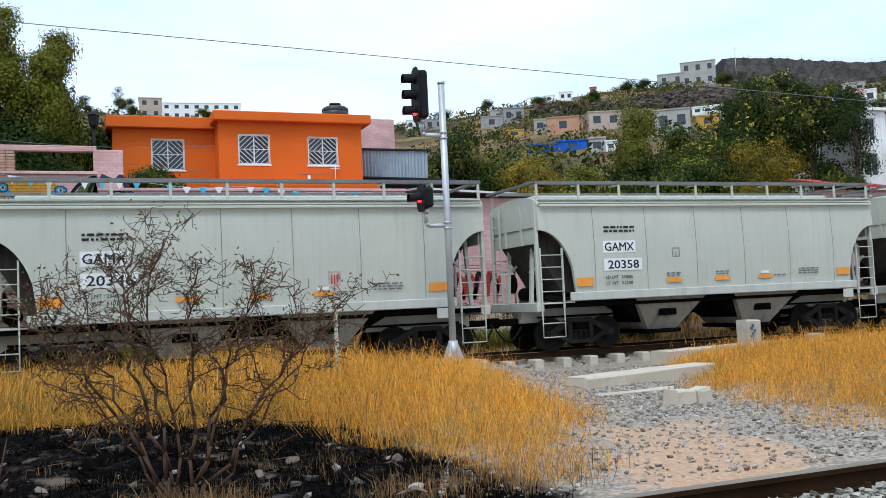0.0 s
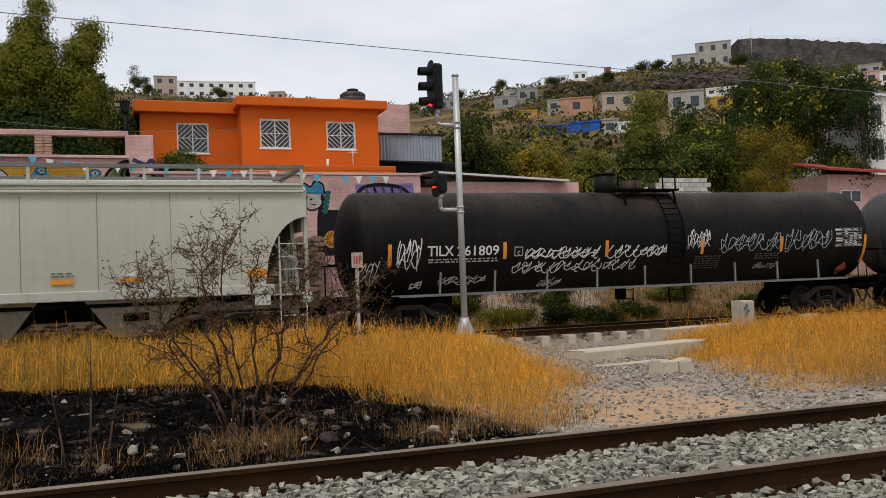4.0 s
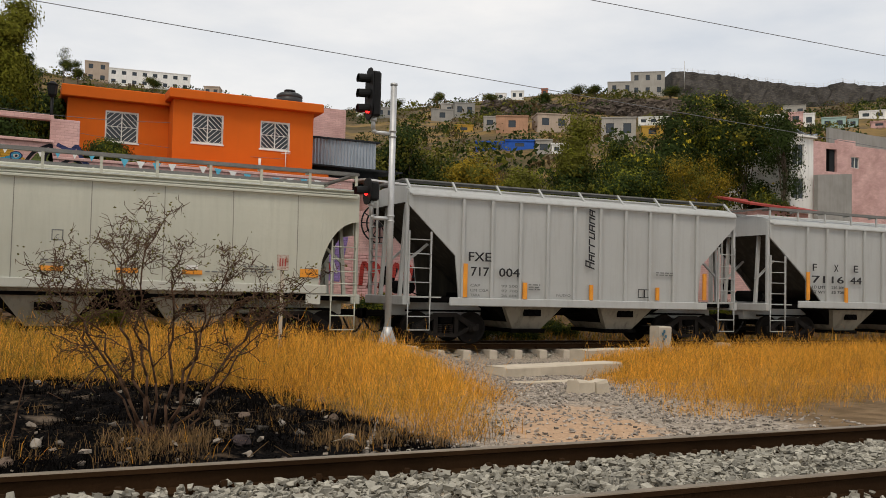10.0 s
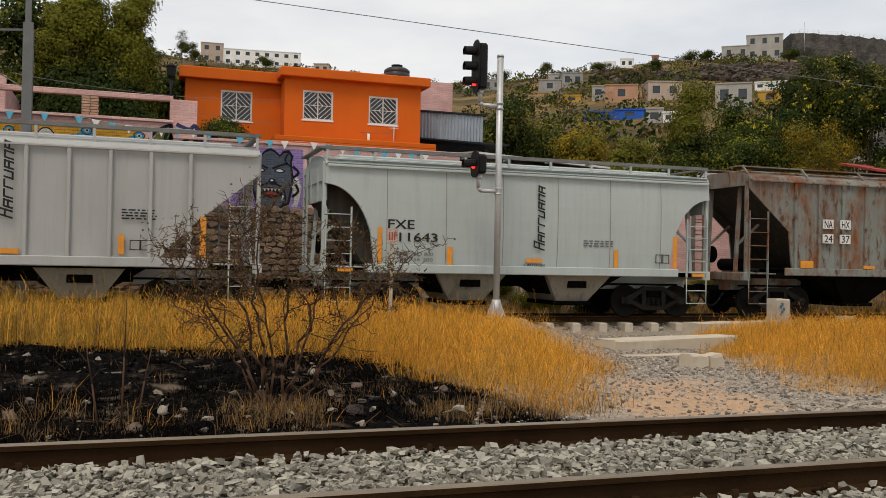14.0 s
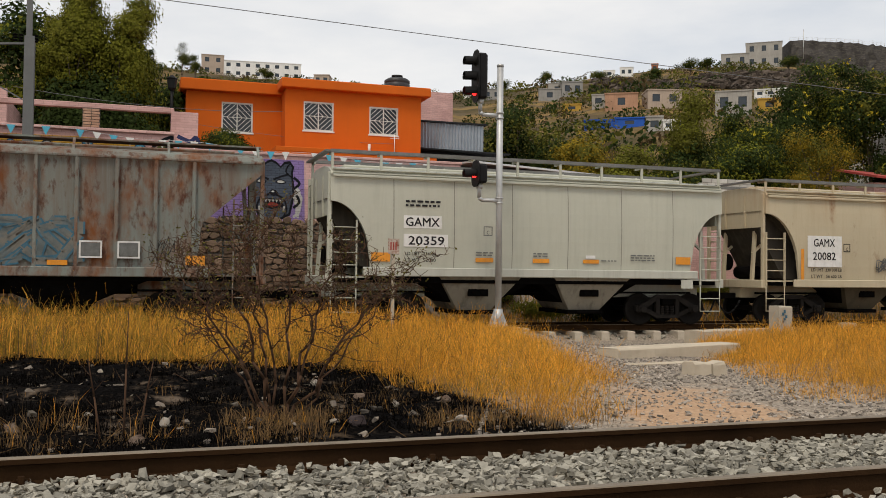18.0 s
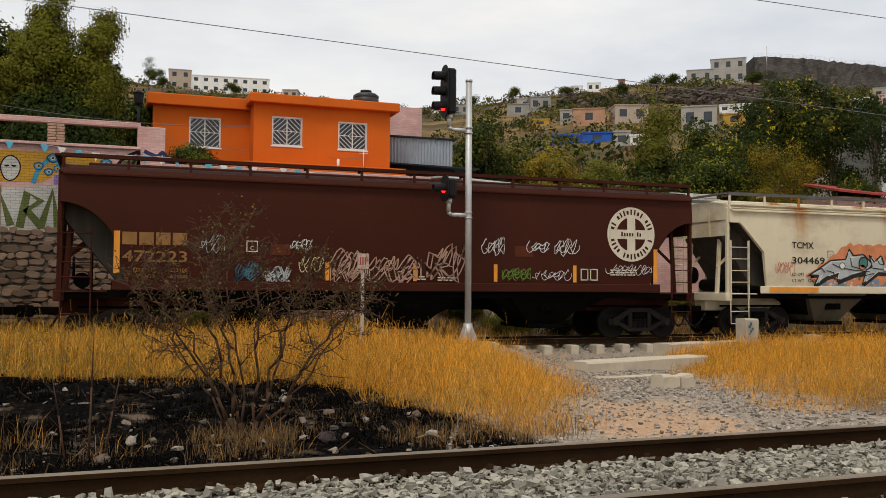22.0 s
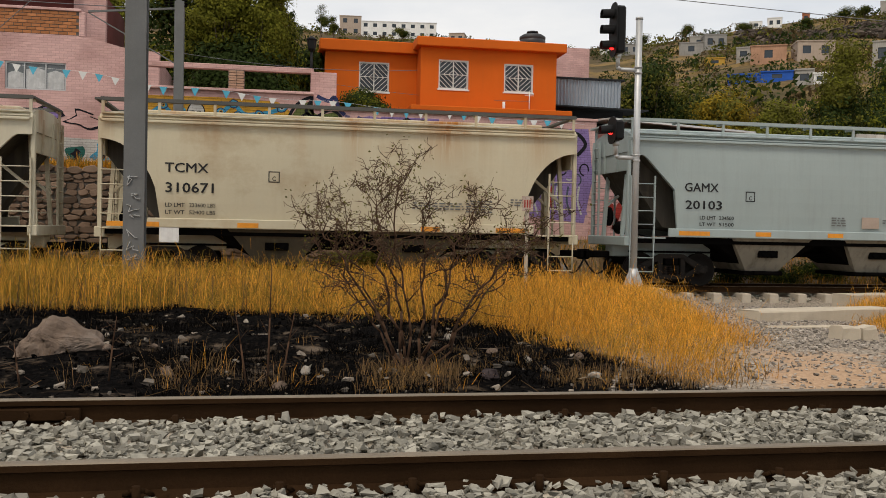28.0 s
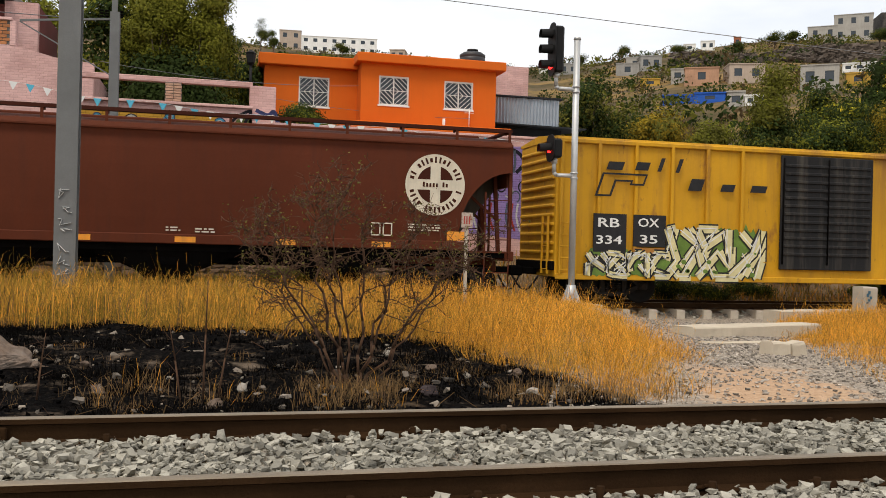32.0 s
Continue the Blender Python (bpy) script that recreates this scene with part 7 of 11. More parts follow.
s.loft([[(13.2, 35.8, 6.32), (19.6, 35.8, 5.98), (19.6, 35.8, 6.06), (13.2, 35.8, 6.40)], [(13.2, 41, 6.75), (19.6, 41, 6.4), (19.6, 41, 6.47), (13.2, 41, 6.82)]])
s.put("roof_sheet", material("pale_tin_sheet", (0.62, 0.63, 0.62), 0.5, 0.2, 0.12, 1, 20, 0.05, streak=0.2), low)
bw_ = Mesh()
bw_.box(22.2, 25.6, 34.03, 34.15, 0.8, 5.45)
bw_ = bw_.put("block_wall", GREYB, None, "low unplastered wall of pale concrete blocks behind the track", category="wall", kind="structure")
bk = Mesh()
bk.box(-0.195, 0.195, -0.07, 0.07, -0.093, 0.093, bev=0.01)
bk = bk.data("block", [material("pale_concrete_block", (0.50, 0.48, 0.43), 0.95, 0, 0.15, 3, 30, 0.3, rnd=0.18)])
for r in range(7):
    for k in range(8):
        if r == 6 and k < 2 or r == 5 and k < 1:
            continue
        o = new("block", bk)
        o.parent, o.matrix_basis = bw_, pose(22.45 + 0.405 * k + (0.2 if r % 2 else 0), 34.0, 4.62 + 0.2 * r)

# ---------------------------------------------------------------- mural wall on its rubble base
LILAC = brick_paint("lilac_mural_paint", (0.3, 0.21, 0.47), (0.15, 0.105, 0.235), 0.6)
SKYB = brick_paint("turquoise_mural_paint", (0.05, 0.33, 0.52), (0.025, 0.165, 0.26), 0.6)
NAVY = brick_paint("navy_mural_paint", (0.04, 0.05, 0.13), (0.02, 0.025, 0.065), 0.6)
LIME = brick_paint("olive_mural_paint", (0.13, 0.16, 0.05), (0.065, 0.08, 0.025), 0.6)
GOLD = brick_paint("yellow_mural_paint", (0.62, 0.34, 0.05), (0.31, 0.17, 0.025), 0.6)
CHALK = brick_paint("white_mural_paint", (0.58, 0.58, 0.55), (0.29, 0.29, 0.275), 0.6)
INKM = brick_paint("black_mural_paint", (0.014, 0.014, 0.02), (0.007, 0.007, 0.01), 0.6)
SLATE = brick_paint("grey_mural_paint", (0.085, 0.105, 0.14), (0.043, 0.052, 0.07), 0.6)
REDM = brick_paint("red_mural_paint", (0.42, 0.05, 0.04), (0.21, 0.025, 0.02), 0.6)
GREENM = brick_paint("green_mural_paint", (0.025, 0.14, 0.12), (0.013, 0.07, 0.06), 0.6)
RUBBLE = material("rubble_stone", (0.20, 0.135, 0.095), 0.95, 0, 0.25, 2, 30, 0.5, rnd=0.45)
RUBBLE2 = material("rubble_stone_far", (0.20, 0.135, 0.095), 0.95, 0, 0.25, 2, 30, 0.5, island=0.45)
MORTAR = material("grey_mortar", (0.13, 0.115, 0.10), 0.95, 0, 0.2, 2, 30, 0.4)

wall = Mesh()
wall.box(-4.4, 11.0, 31.3, 31.55, 3.3, 5.62)
wall.box(-4.4, 1.0, 31.3, 31.55, 5.62, 6.12)
wall.box(11.0, 46.0, 31.3, 31.55, -0.2, 4.6)
wall.box(7.0, 11.0, 31.3, 31.55, 0.4, 3.3)
mural = wall.put("mural_wall", PINK, None, "pink painted brick wall covered with bright murals", category="wall", kind="structure")
cp = Mesh()
cp.box(-4.4, 1.0, 31.2, 31.65, 6.12, 6.22, bev=0.02)
cp.box(1.0, 11.05, 31.25, 31.6, 5.62, 5.72, bev=0.02)
cp.put("wall_coping", PINK, mural)
# brick courses on the part of the wall that shows between cars
bk_m = Mesh()
bk_m.box(-0.13, 0.13, -0.012, 0.012, -0.045, 0.045, bev=0.008)
PBRICK = material("pink_brick_face", (0.62, 0.36, 0.35), 0.85, 0, 0.12, 2, 30, 0.2, rnd=0.12)
bk_d = bk_m.data("brick", [PBRICK])
cnt = 0
for r in range(24):
    for k in range(13):
        x = 10.9 + 0.28 * k + (0.14 if r % 2 else 0)
        z = 0.5 + r * 0.11
        o = new("brick", bk_d)
        o.parent, o.matrix_basis = mural, pose(x, 31.29, z)
        cnt += 1
# rubble base
rb = Mesh()
rb.box(-14.5, 7.05, 30.9, 31.5, -0.3, 3.35)
base = rb.put("rubble_wall", MORTAR, None, "rough rubble-stone retaining wall under the mural", category="wall", kind="structure")
rgs = random.Random(9)


def masonry(z0, z1, xa, xb):
    """Cells of a rough rubble wall: rows of uneven height, stones of uneven width with jittered corners."""
    cells, z = [], z0
    while z < z1:
        hh = rgs.uniform(0.11, 0.25)
        x = xa + rgs.uniform(-0.2, 0)
        while x < xb:
            ww = rgs.uniform(0.16, 0.55)
            cells.append((x + ww / 2, z + hh / 2 + rgs.uniform(-0.04, 0.04), ww / 2 - 0.006, hh / 2 - 0.004))
            x += ww
        z += hh
    return cells


def rubble_stone(mesh, cx, cz, hw, hh, y):
    j = lambda s: rgs.uniform(-s, s)
    ring = [(-1, -0.5), (-0.45, -1), (0.5, -1), (1, -0.45), (1, 0.5), (0.45, 1), (-0.5, 1), (-1, 0.55)]
    ring = [(a * (1 + j(0.24)), b * (1 + j(0.3))) for a, b in ring]
    pr = rgs.uniform(0.04, 0.10)
    mesh.loft([[(cx + g * a * hw, y - d, cz + g * b * hh) for a, b in ring] for d, g in ((-0.02, 1.0), (pr * 0.8, 0.95), (pr, 0.8))])


n_single = 0
rest = Mesh()
for cx, cz, hw, hh in masonry(0.15, 3.3, -14.4, 7.0):
    if -3.6 < cx < 2.4 and n_single < 300:
        o = Mesh()
        rubble_stone(o, 0, 0, hw, hh, 0)
        o = o.put("stone", RUBBLE, base)
        o.matrix_basis = pose(cx, 30.9, cz)
        n_single += 1
    else:
        rubble_stone(rest, cx, cz, hw, hh, 30.9)
tagged(rest.put("rubble_stones", RUBBLE2, base), kind="stuff")


def paint_shape(pts, mat, y, name="mural_shape"):
    m = Mesh()
    cx, cz = sum(p[0] for p in pts) / len(pts), sum(p[1] for p in pts) / len(pts)
    n = len(pts)
    m.v.append((cx, y, cz))
    m.v.extend((a, y, b) for a, b in pts)
    for i in range(n):
        m.f.append((0, 1 + i, 1 + (i + 1) % n))
        m.m.append(0)
        m.s.append(False)
    m.put(name, mat, mural)


def blob(cx, cz, rx, rz, mat, y, seed=0, wob=0.18, n=20):
    r = random.Random(seed)
    p, q = r.uniform(0, 6), r.uniform(0, 6)
    paint_shape([(cx + rx * (1 + wob * math.sin(3 * t + p) + wob * 0.6 * math.sin(5 * t + q)) * math.cos(t), cz + rz * (1 + wob * math.sin(2 * t + q)) * math.sin(t)) for t in [2 * math.pi * k / n for k in range(n)]], mat, y)


Y0 = 31.296


def stroke(pts, w, mat, y, name="mural_line", smooth_=True):
    """A painted line of even width along the points."""
    if smooth_ and len(pts) > 2:
        out = []
        for i in range(len(pts) - 1):
            a, b, c, d = (Vector(pts[max(0, min(len(pts) - 1, i + q))]) for q in (-1, 0, 1, 2))
            for k in range(5):
                t = k / 5
                out.append(0.5 * (2 * b + (c - a) * t + (2 * a - 5 * b + 4 * c - d) * t * t + (3 * b - a - 3 * c + d) * t ** 3))
        pts = out + [Vector(pts[-1])]
    else:
        pts = [Vector(q) for q in pts]
    g, prev = Mesh(), None
    for i, c in enumerate(pts):
        d = pts[min(i + 1, len(pts) - 1)] - pts[max(i - 1, 0)]
        nn = Vector((-d.y, d.x)).normalized() * w / 2 if d.length > 1e-6 else Vector((w / 2, 0))
        cur = ((c.x - nn.x, y, c.y - nn.y), (c.x + nn.x, y, c.y + nn.y))
        if prev:
            g.face((prev[0], cur[0], cur[1], prev[1]))
        prev = cur
    g.put(name, mat, mural)


def ring(cx, cz, rx, rz, w, mat, y, turn=1.0, start=0.0):
    stroke([(cx + rx * math.cos(start + 2 * math.pi * turn * k / 14), cz + rz * math.sin(start + 2 * math.pi * turn * k / 14)) for k in range(15)], w, mat, y)


# yellow field with blue eyed tendrils and a pale oval mask
paint_shape([(-4.4, 5.9), (-2.0, 5.92), (-0.2, 5.85), (0.3, 5.5), (0.1, 5.05), (-1.4, 5.3), (-1.9, 4.95), (-4.4, 4.85)], GOLD, Y0 - 0.002)
paint_shape([(-1.6, 5.2), (0.2, 5.35), (2.3, 5.3), (2.6, 4.6), (0.6, 4.5), (-1.6, 4.7)], LILAC, Y0 - 0.003)
blob(-2.85, 5.35, 0.30, 0.40, INKM, Y0 - 0.004, 1, 0.04)
blob(-2.85, 5.35, 0.26, 0.36, CHALK, Y0 - 0.006, 1, 0.04)
for sx in (-0.1, 0.1):
    blob(-2.85 + sx, 5.42, 0.07, 0.03, INKM, Y0 - 0.008, 2, 0.1)
stroke([(-2.2, 4.9), (-2.0, 5.4), (-1.64, 5.7), (-1.3, 5.4), (-0.8, 5.42), (-0.4, 5.5), (-0.06, 5.64)], 0.14, SKYB, Y0 - 0.005)
stroke([(-4.3, 5.3), (-3.9, 5.55), (-3.5, 5.25), (-3.2, 5.5)], 0.12, SKYB, Y0 - 0.005)
for k, (x, z, r) in enumerate(((-1.64, 5.72, 0.17), (-2.05, 5.45, 0.15), (-1.75, 5.28, 0.14), (-0.8, 5.42, 0.15), (-0.06, 5.64, 0.18), (-3.9, 5.6, 0.16), (-3.45, 5.3, 0.14), (-1.5, 5.4, 0.12))):
    blob(x, z, r, r * 0.85, NAVY, Y0 - 0.007, k, 0.08)
    blob(x, z, r * 0.8, r * 0.66, SKYB, Y0 - 0.009, k, 0.08)
    blob(x, z, r * 0.45, r * 0.36, (CHALK, GOLD)[k % 2], Y0 - 0.011, k, 0.08)
    blob(x + 0.01, z, r * 0.2, r * 0.2, INKM, Y0 - 0.013, k, 0.05)
blob(-0.35, 5.0, 0.4, 0.16, REDM, Y0 - 0.008, 7, 0.2)
stroke([(-0.8, 5.02), (-0.3, 5.2), (0.1, 5.0)], 0.07, CHALK, Y0 - 0.010)
# olive onion shape with black curls and a turquoise heart
paint_shape([(0.15, 4.75), (0.2, 5.3), (0.5, 5.75), (0.95, 5.95), (0.85, 5.6), (1.2, 5.45), (1.75, 5.6), (1.95, 5.2), (1.8, 4.75)], LIME, Y0 - 0.005)
paint_shape([(0.85, 4.75), (1.0, 5.25), (1.25, 5.4), (1.5, 5.2), (1.55, 4.75)], SKYB, Y0 - 0.008)
stroke([(0.12, 4.75), (0.16, 5.3), (0.45, 5.8), (0.95, 6.05), (0.75, 5.6), (1.05, 5.4), (1.6, 5.65), (2.0, 5.3), (1.9, 4.8)], 0.10, INKM, Y0 - 0.010)
stroke([(0.35, 4.8), (0.45, 5.25), (0.8, 5.5), (0.95, 5.2), (0.85, 4.8)], 0.07, INKM, Y0 - 0.010)
stroke([(1.1, 6.1), (1.5, 5.95), (1.7, 6.08), (1.85, 5.7), (2.05, 5.5)], 0.13, NAVY, Y0 - 0.010)
# white ground with big olive letters as shapes, low on the wall
paint_shape([(-4.4, 4.6), (-2.6, 4.75), (-0.8, 4.95), (0.3, 4.8), (0.5, 3.4), (-4.4, 3.35)], CHALK, Y0 - 0.006)
for k, pts in enumerate((((-4.2, 3.5), (-4.1, 4.4), (-3.6, 4.45), (-3.7, 3.9), (-4.1, 3.9)), ((-3.3, 3.5), (-3.1, 4.45), (-2.8, 3.55)), ((-2.55, 3.5), (-2.35, 4.6), (-1.95, 4.35), (-2.35, 4.05), (-1.9, 3.5)), ((-1.95, 3.5), (-1.62, 4.65), (-1.45, 3.5)), ((-1.3, 3.45), (-1.15, 4.65), (-0.75, 4.6)), ((-1.2, 4.1), (-0.8, 4.15)), ((-0.6, 4.6), (-0.62, 3.7), (-0.3, 3.55), (-0.05, 3.8), (-0.02, 4.65)))):
    stroke(pts, 0.30, CHALK, Y0 - 0.0075 - 0.0004 * k, smooth_=False)
    stroke(pts, 0.24, LIME, Y0 - 0.011 - 0.0004 * k, smooth_=False)
stroke([(-0.7, 3.5), (-0.2, 3.75), (0.4, 3.6)], 0.3, LILAC, Y0 - 0.016)
paint_shape([(-0.25, 3.35), (-0.22, 4.75), (1.66, 4.78), (1.68, 3.35)], CHALK, Y0 - 0.0195)
SAGE = brick_paint("pale_olive_mural_paint", (0.20, 0.21, 0.11), (0.12, 0.13, 0.07), 0.6)
paint_shape([(-0.15, 3.6), (-0.2, 4.6), (0.30, 4.7), (0.55, 4.55), (0.42, 4.25), (0.62, 3.95), (0.45, 3.55)], SAGE, Y0 - 0.021)
paint_shape([(0.78, 3.85), (0.75, 4.35), (1.15, 4.45), (1.55, 4.3), (1.45, 3.7), (1.0, 3.6)], SAGE, Y0 - 0.0212)
stroke([(0.0, 4.45), (0.15, 4.25), (0.32, 4.35), (0.40, 4.55), (0.22, 4.62)], 0.07, CHALK, Y0 - 0.023)
stroke([(0.10, 4.1), (0.30, 4.15), (0.42, 3.95), (0.35, 3.7)], 0.06, CHALK, Y0 - 0.0232)
for k in range(8):
    stroke([(0.48, 3.95), (0.48 + 0.24 * math.cos(k * 0.785), 3.95 + 0.24 * math.sin(k * 0.785))], 0.035, CHALK, Y0 - 0.0234 - 0.0002 * k, smooth_=False)
for u in (0.62, 0.85, 1.18, 1.42):
    stroke([(u, 4.55), (u + 0.01, 4.95)], 0.07, (CHALK, SAGE)[u > 1], Y0 - 0.0238)
ring(1.52, 4.33, 0.09, 0.09, 0.022, INKM, Y0 - 0.025)
for k in range(6):
    stroke([(0.82 + 0.11 * k, 4.28), (0.90 + 0.11 * k, 4.46 - 0.03 * (k % 2)), (0.86 + 0.11 * k, 4.20), (0.97 + 0.11 * k, 4.30)], 0.022, INKM, Y0 - 0.0252 - 0.0003 * k)
blob(0.98, 4.55, 0.045, 0.04, INKM, Y0 - 0.025, 3, 0.1)
paint_shape([(0.75, 3.35), (0.85, 3.62), (1.3, 3.68), (1.66, 3.6), (1.68, 3.35)], LILAC, Y0 - 0.0225)
# lilac stretch with dark folds, then the grey beast's head as plain shapes
paint_shape([(1.9, 4.2), (2.0, 5.3), (2.9, 5.5), (3.3, 5.45), (3.2, 3.4), (2.2, 3.4)], LILAC, Y0 - 0.002)
# feathers that sweep up from the panel
GREYL = brick_paint("grey_lilac_mural_paint", (0.17, 0.15, 0.26), (0.09, 0.08, 0.14), 0.6)
stroke([(1.7, 4.75), (1.95, 5.05), (2.1, 5.3), (2.15, 5.5)], 0.16, GREYL, Y0 - 0.004)
stroke([(1.7, 4.5), (2.1, 4.68), (2.42, 5.05), (2.62, 5.45)], 0.26, GREYL, Y0 - 0.0045)
paint_shape([(1.70, 4.60), (1.74, 4.84), (1.95, 4.82), (2.14, 4.95), (2.05, 4.70), (1.84, 4.57)], SKYB, Y0 - 0.006)
stroke([(1.70, 4.55), (1.86, 4.52), (2.08, 4.66), (2.18, 4.98), (1.95, 4.85), (1.72, 4.88)], 0.045, INKM, Y0 - 0.008)
stroke([(1.72, 4.42), (2.1, 4.5), (2.45, 4.85), (2.68, 5.42)], 0.045, NAVY, Y0 - 0.0082)
blob(1.88, 4.15, 0.17, 0.17, LIME, Y0 - 0.006, 5, 0.08)
stroke([(1.70, 4.35), (1.95, 4.40), (2.10, 4.2), (2.05, 3.9), (1.85, 3.72), (1.98, 3.55), (1.76, 3.52)], 0.06, INKM, Y0 - 0.0084)
paint_shape([(3.2, 3.4), (3.3, 5.5), (5.3, 5.5), (5.35, 3.3)], LILAC, Y0 - 0.003)
paint_shape([(3.45, 5.05), (3.42, 5.25), (3.55, 5.45), (3.75, 5.42), (3.88, 5.28), (4.02, 5.42), (4.18, 5.50), (4.35, 5.42), (4.5, 5.28), (4.62, 5.42), (4.82, 5.46), (4.97, 5.25), (4.92, 5.05), (5.0, 4.3), (4.85, 3.6), (4.5, 3.42), (4.1, 3.42), (3.75, 3.55), (3.55, 4.2)], INKM, Y0 - 0.005)
paint_shape([(3.52, 5.05), (3.50, 5.24), (3.58, 5.37), (3.73, 5.34), (3.88, 5.20), (4.04, 5.35), (4.18, 5.41), (4.33, 5.35), (4.5, 5.20), (4.64, 5.34), (4.79, 5.37), (4.89, 5.24), (4.85, 5.05), (4.92, 4.3), (4.78, 3.66), (4.48, 3.5), (4.12, 3.5), (3.82, 3.62), (3.62, 4.2)], SLATE, Y0 - 0.007)
for sx in (-1, 1):
    blob(4.18 + sx * 0.33, 4.74, 0.17, 0.08, INKM, Y0 - 0.009, 11, 0.1)
    blob(4.18 + sx * 0.33, 4.74, 0.12, 0.045, CHALK, Y0 - 0.011, 11, 0.1)
    stroke([(4.18 + sx * 0.08, 4.8), (4.18 + sx * 0.35, 4.92), (4.18 + sx * 0.6, 5.0)], 0.07, INKM, Y0 - 0.012)
    stroke([(4.18 + sx * 0.62, 5.35), (4.18 + sx * 0.5, 5.1), (4.18 + sx * 0.7, 4.9)], 0.05, INKM, Y0 - 0.012)
    stroke([(4.22 + sx * 0.1, 4.3), (4.22 + sx * 0.4, 4.15), (4.22 + sx * 0.5, 3.8), (4.22 + sx * 0.4, 3.55)], 0.06, INKM, Y0 - 0.012)
    stroke([(4.22 + sx * 0.42, 3.9), (4.22 + sx * 0.4, 3.75)], 0.07, CHALK, Y0 - 0.014)
blob(4.27, 4.36, 0.15, 0.1, INKM, Y0 - 0.013, 12, 0.1)
blob(4.25, 4.40, 0.05, 0.03, CHALK, Y0 - 0.014, 12, 0.1)
blob(4.25, 3.98, 0.36, 0.17, INKM, Y0 - 0.010, 12, 0.1)
blob(4.25, 3.95, 0.18, 0.07, REDM, Y0 - 0.012, 13, 0.1)
for k in range(5):
    paint_shape([(3.97 + 0.12 * k, 4.12), (4.07 + 0.12 * k, 4.12), (4.02 + 0.12 * k, 4.02)], CHALK, Y0 - 0.015)
for k in range(4):
    stroke([(4.95 + 0.05 * k, 4.9 - 0.3 * k), (5.15, 4.7 - 0.32 * k), (4.95, 4.5 - 0.32 * k)], 0.09, (INKM, CHALK)[k % 2], Y0 - 0.010)
blob(5.1, 4.05, 0.14, 0.42, CHALK, Y0 - 0.009, 14, 0.35)
blob(3.36, 4.85, 0.1, 0.14, GOLD, Y0 - 0.010, 14, 0.2)
# crowned face, dark green scaled figure and a gold disc
paint_shape([(6.6, 5.0), (6.7, 5.3), (6.95, 5.22), (7.1, 5.38), (7.35, 5.3), (7.4, 4.95)], SKYB, Y0 - 0.006)
stroke([(6.6, 5.0), (6.7, 5.33), (6.95, 5.22), (7.1, 5.4), (7.38, 5.3), (7.42, 4.95)], 0.06, INKM, Y0 - 0.008)
blob(7.05, 4.72, 0.25, 0.27, CHALK, Y0 - 0.006, 16, 0.06)
stroke([(6.9, 4.76), (7.0, 4.8)], 0.05, INKM, Y0 - 0.009)
stroke([(6.95, 4.6), (7.12, 4.58)], 0.05, REDM, Y0 - 0.009)
stroke([(6.8, 4.9), (6.78, 4.5), (7.0, 4.4), (7.25, 4.5)], 0.05, INKM, Y0 - 0.008)
paint_shape([(7.35, 5.1), (7.55, 4.4), (8.42, 4.4), (8.42, 2.8), (7.1, 2.8), (7.15, 4.2)], INKM, Y0 - 0.004)
for k in range(9):
    for q in range(4):
        blob(7.95 + 0.15 * q + 0.05 * (k % 2), 4.3 - 0.16 * k, 0.075, 0.07, GREENM, Y0 - 0.007, 200 + k * 4 + q, 0.1, 9)
for k in range(5):
    blob(7.55 - 0.03 * k, 5.0 - 0.16 * k, 0.12, 0.09, GREENM, Y0 - 0.008, 240 + k, 0.1, 9)
blob(7.64, 3.37, 0.28, 0.30, GOLD, Y0 - 0.008, 17, 0.03)
for k in range(12):
    t = math.pi * k / 6
    stroke([(7.64 + 0.08 * math.cos(t), 3.37 + 0.09 * math.sin(t)), (7.64 + 0.26 * math.cos(t), 3.37 + 0.28 * math.sin(t))], 0.025, INKM, Y0 - 0.011, smooth_=False)
ring(7.64, 3.37, 0.17, 0.18, 0.03, REDM, Y0 - 0.012)
for k in range(4):
    stroke([(8.0 + 0.09 * k, 2.95), (8.03 + 0.09 * k, 3.08), (8.08 + 0.09 * k, 2.95)], 0.03, SKYB, Y0 - 0.010, smooth_=False)
# lilac beast with white fangs and black curls
paint_shape([(8.6, 2.2), (8.55, 5.3), (10.7, 5.35), (10.9, 3.6), (10.6, 2.0)], LILAC, Y0 - 0.003)
stroke([(8.62, 4.2), (8.65, 5.0), (9.2, 5.28), (10.2, 5.2), (10.6, 4.8), (10.3, 4.4)], 0.13, INKM, Y0 - 0.006)
for k in range(5):
    stroke([(8.9 + 0.33 * k, 5.2), (9.05 + 0.3 * k, 4.8), (8.85 + 0.34 * k, 4.4)], 0.09, (SLATE, INKM)[k % 2], Y0 - 0.007)
for k in range(7):
    ring(8.95 + 0.27 * k, 3.9 - 0.18 * (k % 3), 0.16, 0.2, 0.05, (INKM, CHALK, SLATE)[k % 3], Y0 - 0.009, 0.8, k)
for k in range(10):
    stroke([(8.8 + 0.2 * k, 3.3), (8.75 + 0.2 * k, 2.8), (8.9 + 0.2 * k, 2.3)], 0.07, (CHALK, LILAC, SLATE, REDM)[k % 4], Y0 - 0.009)
blob(9.25, 4.75, 0.3, 0.16, INKM, Y0 - 0.010, 19, 0.1)
for k in range(4):
    paint_shape([(9.05 + 0.12 * k, 4.85), (9.15 + 0.12 * k, 4.85), (9.1 + 0.12 * k, 4.68)], CHALK, Y0 - 0.013)
blob(9.7, 4.2, 0.35, 0.25, CHALK, Y0 - 0.008, 21, 0.3)
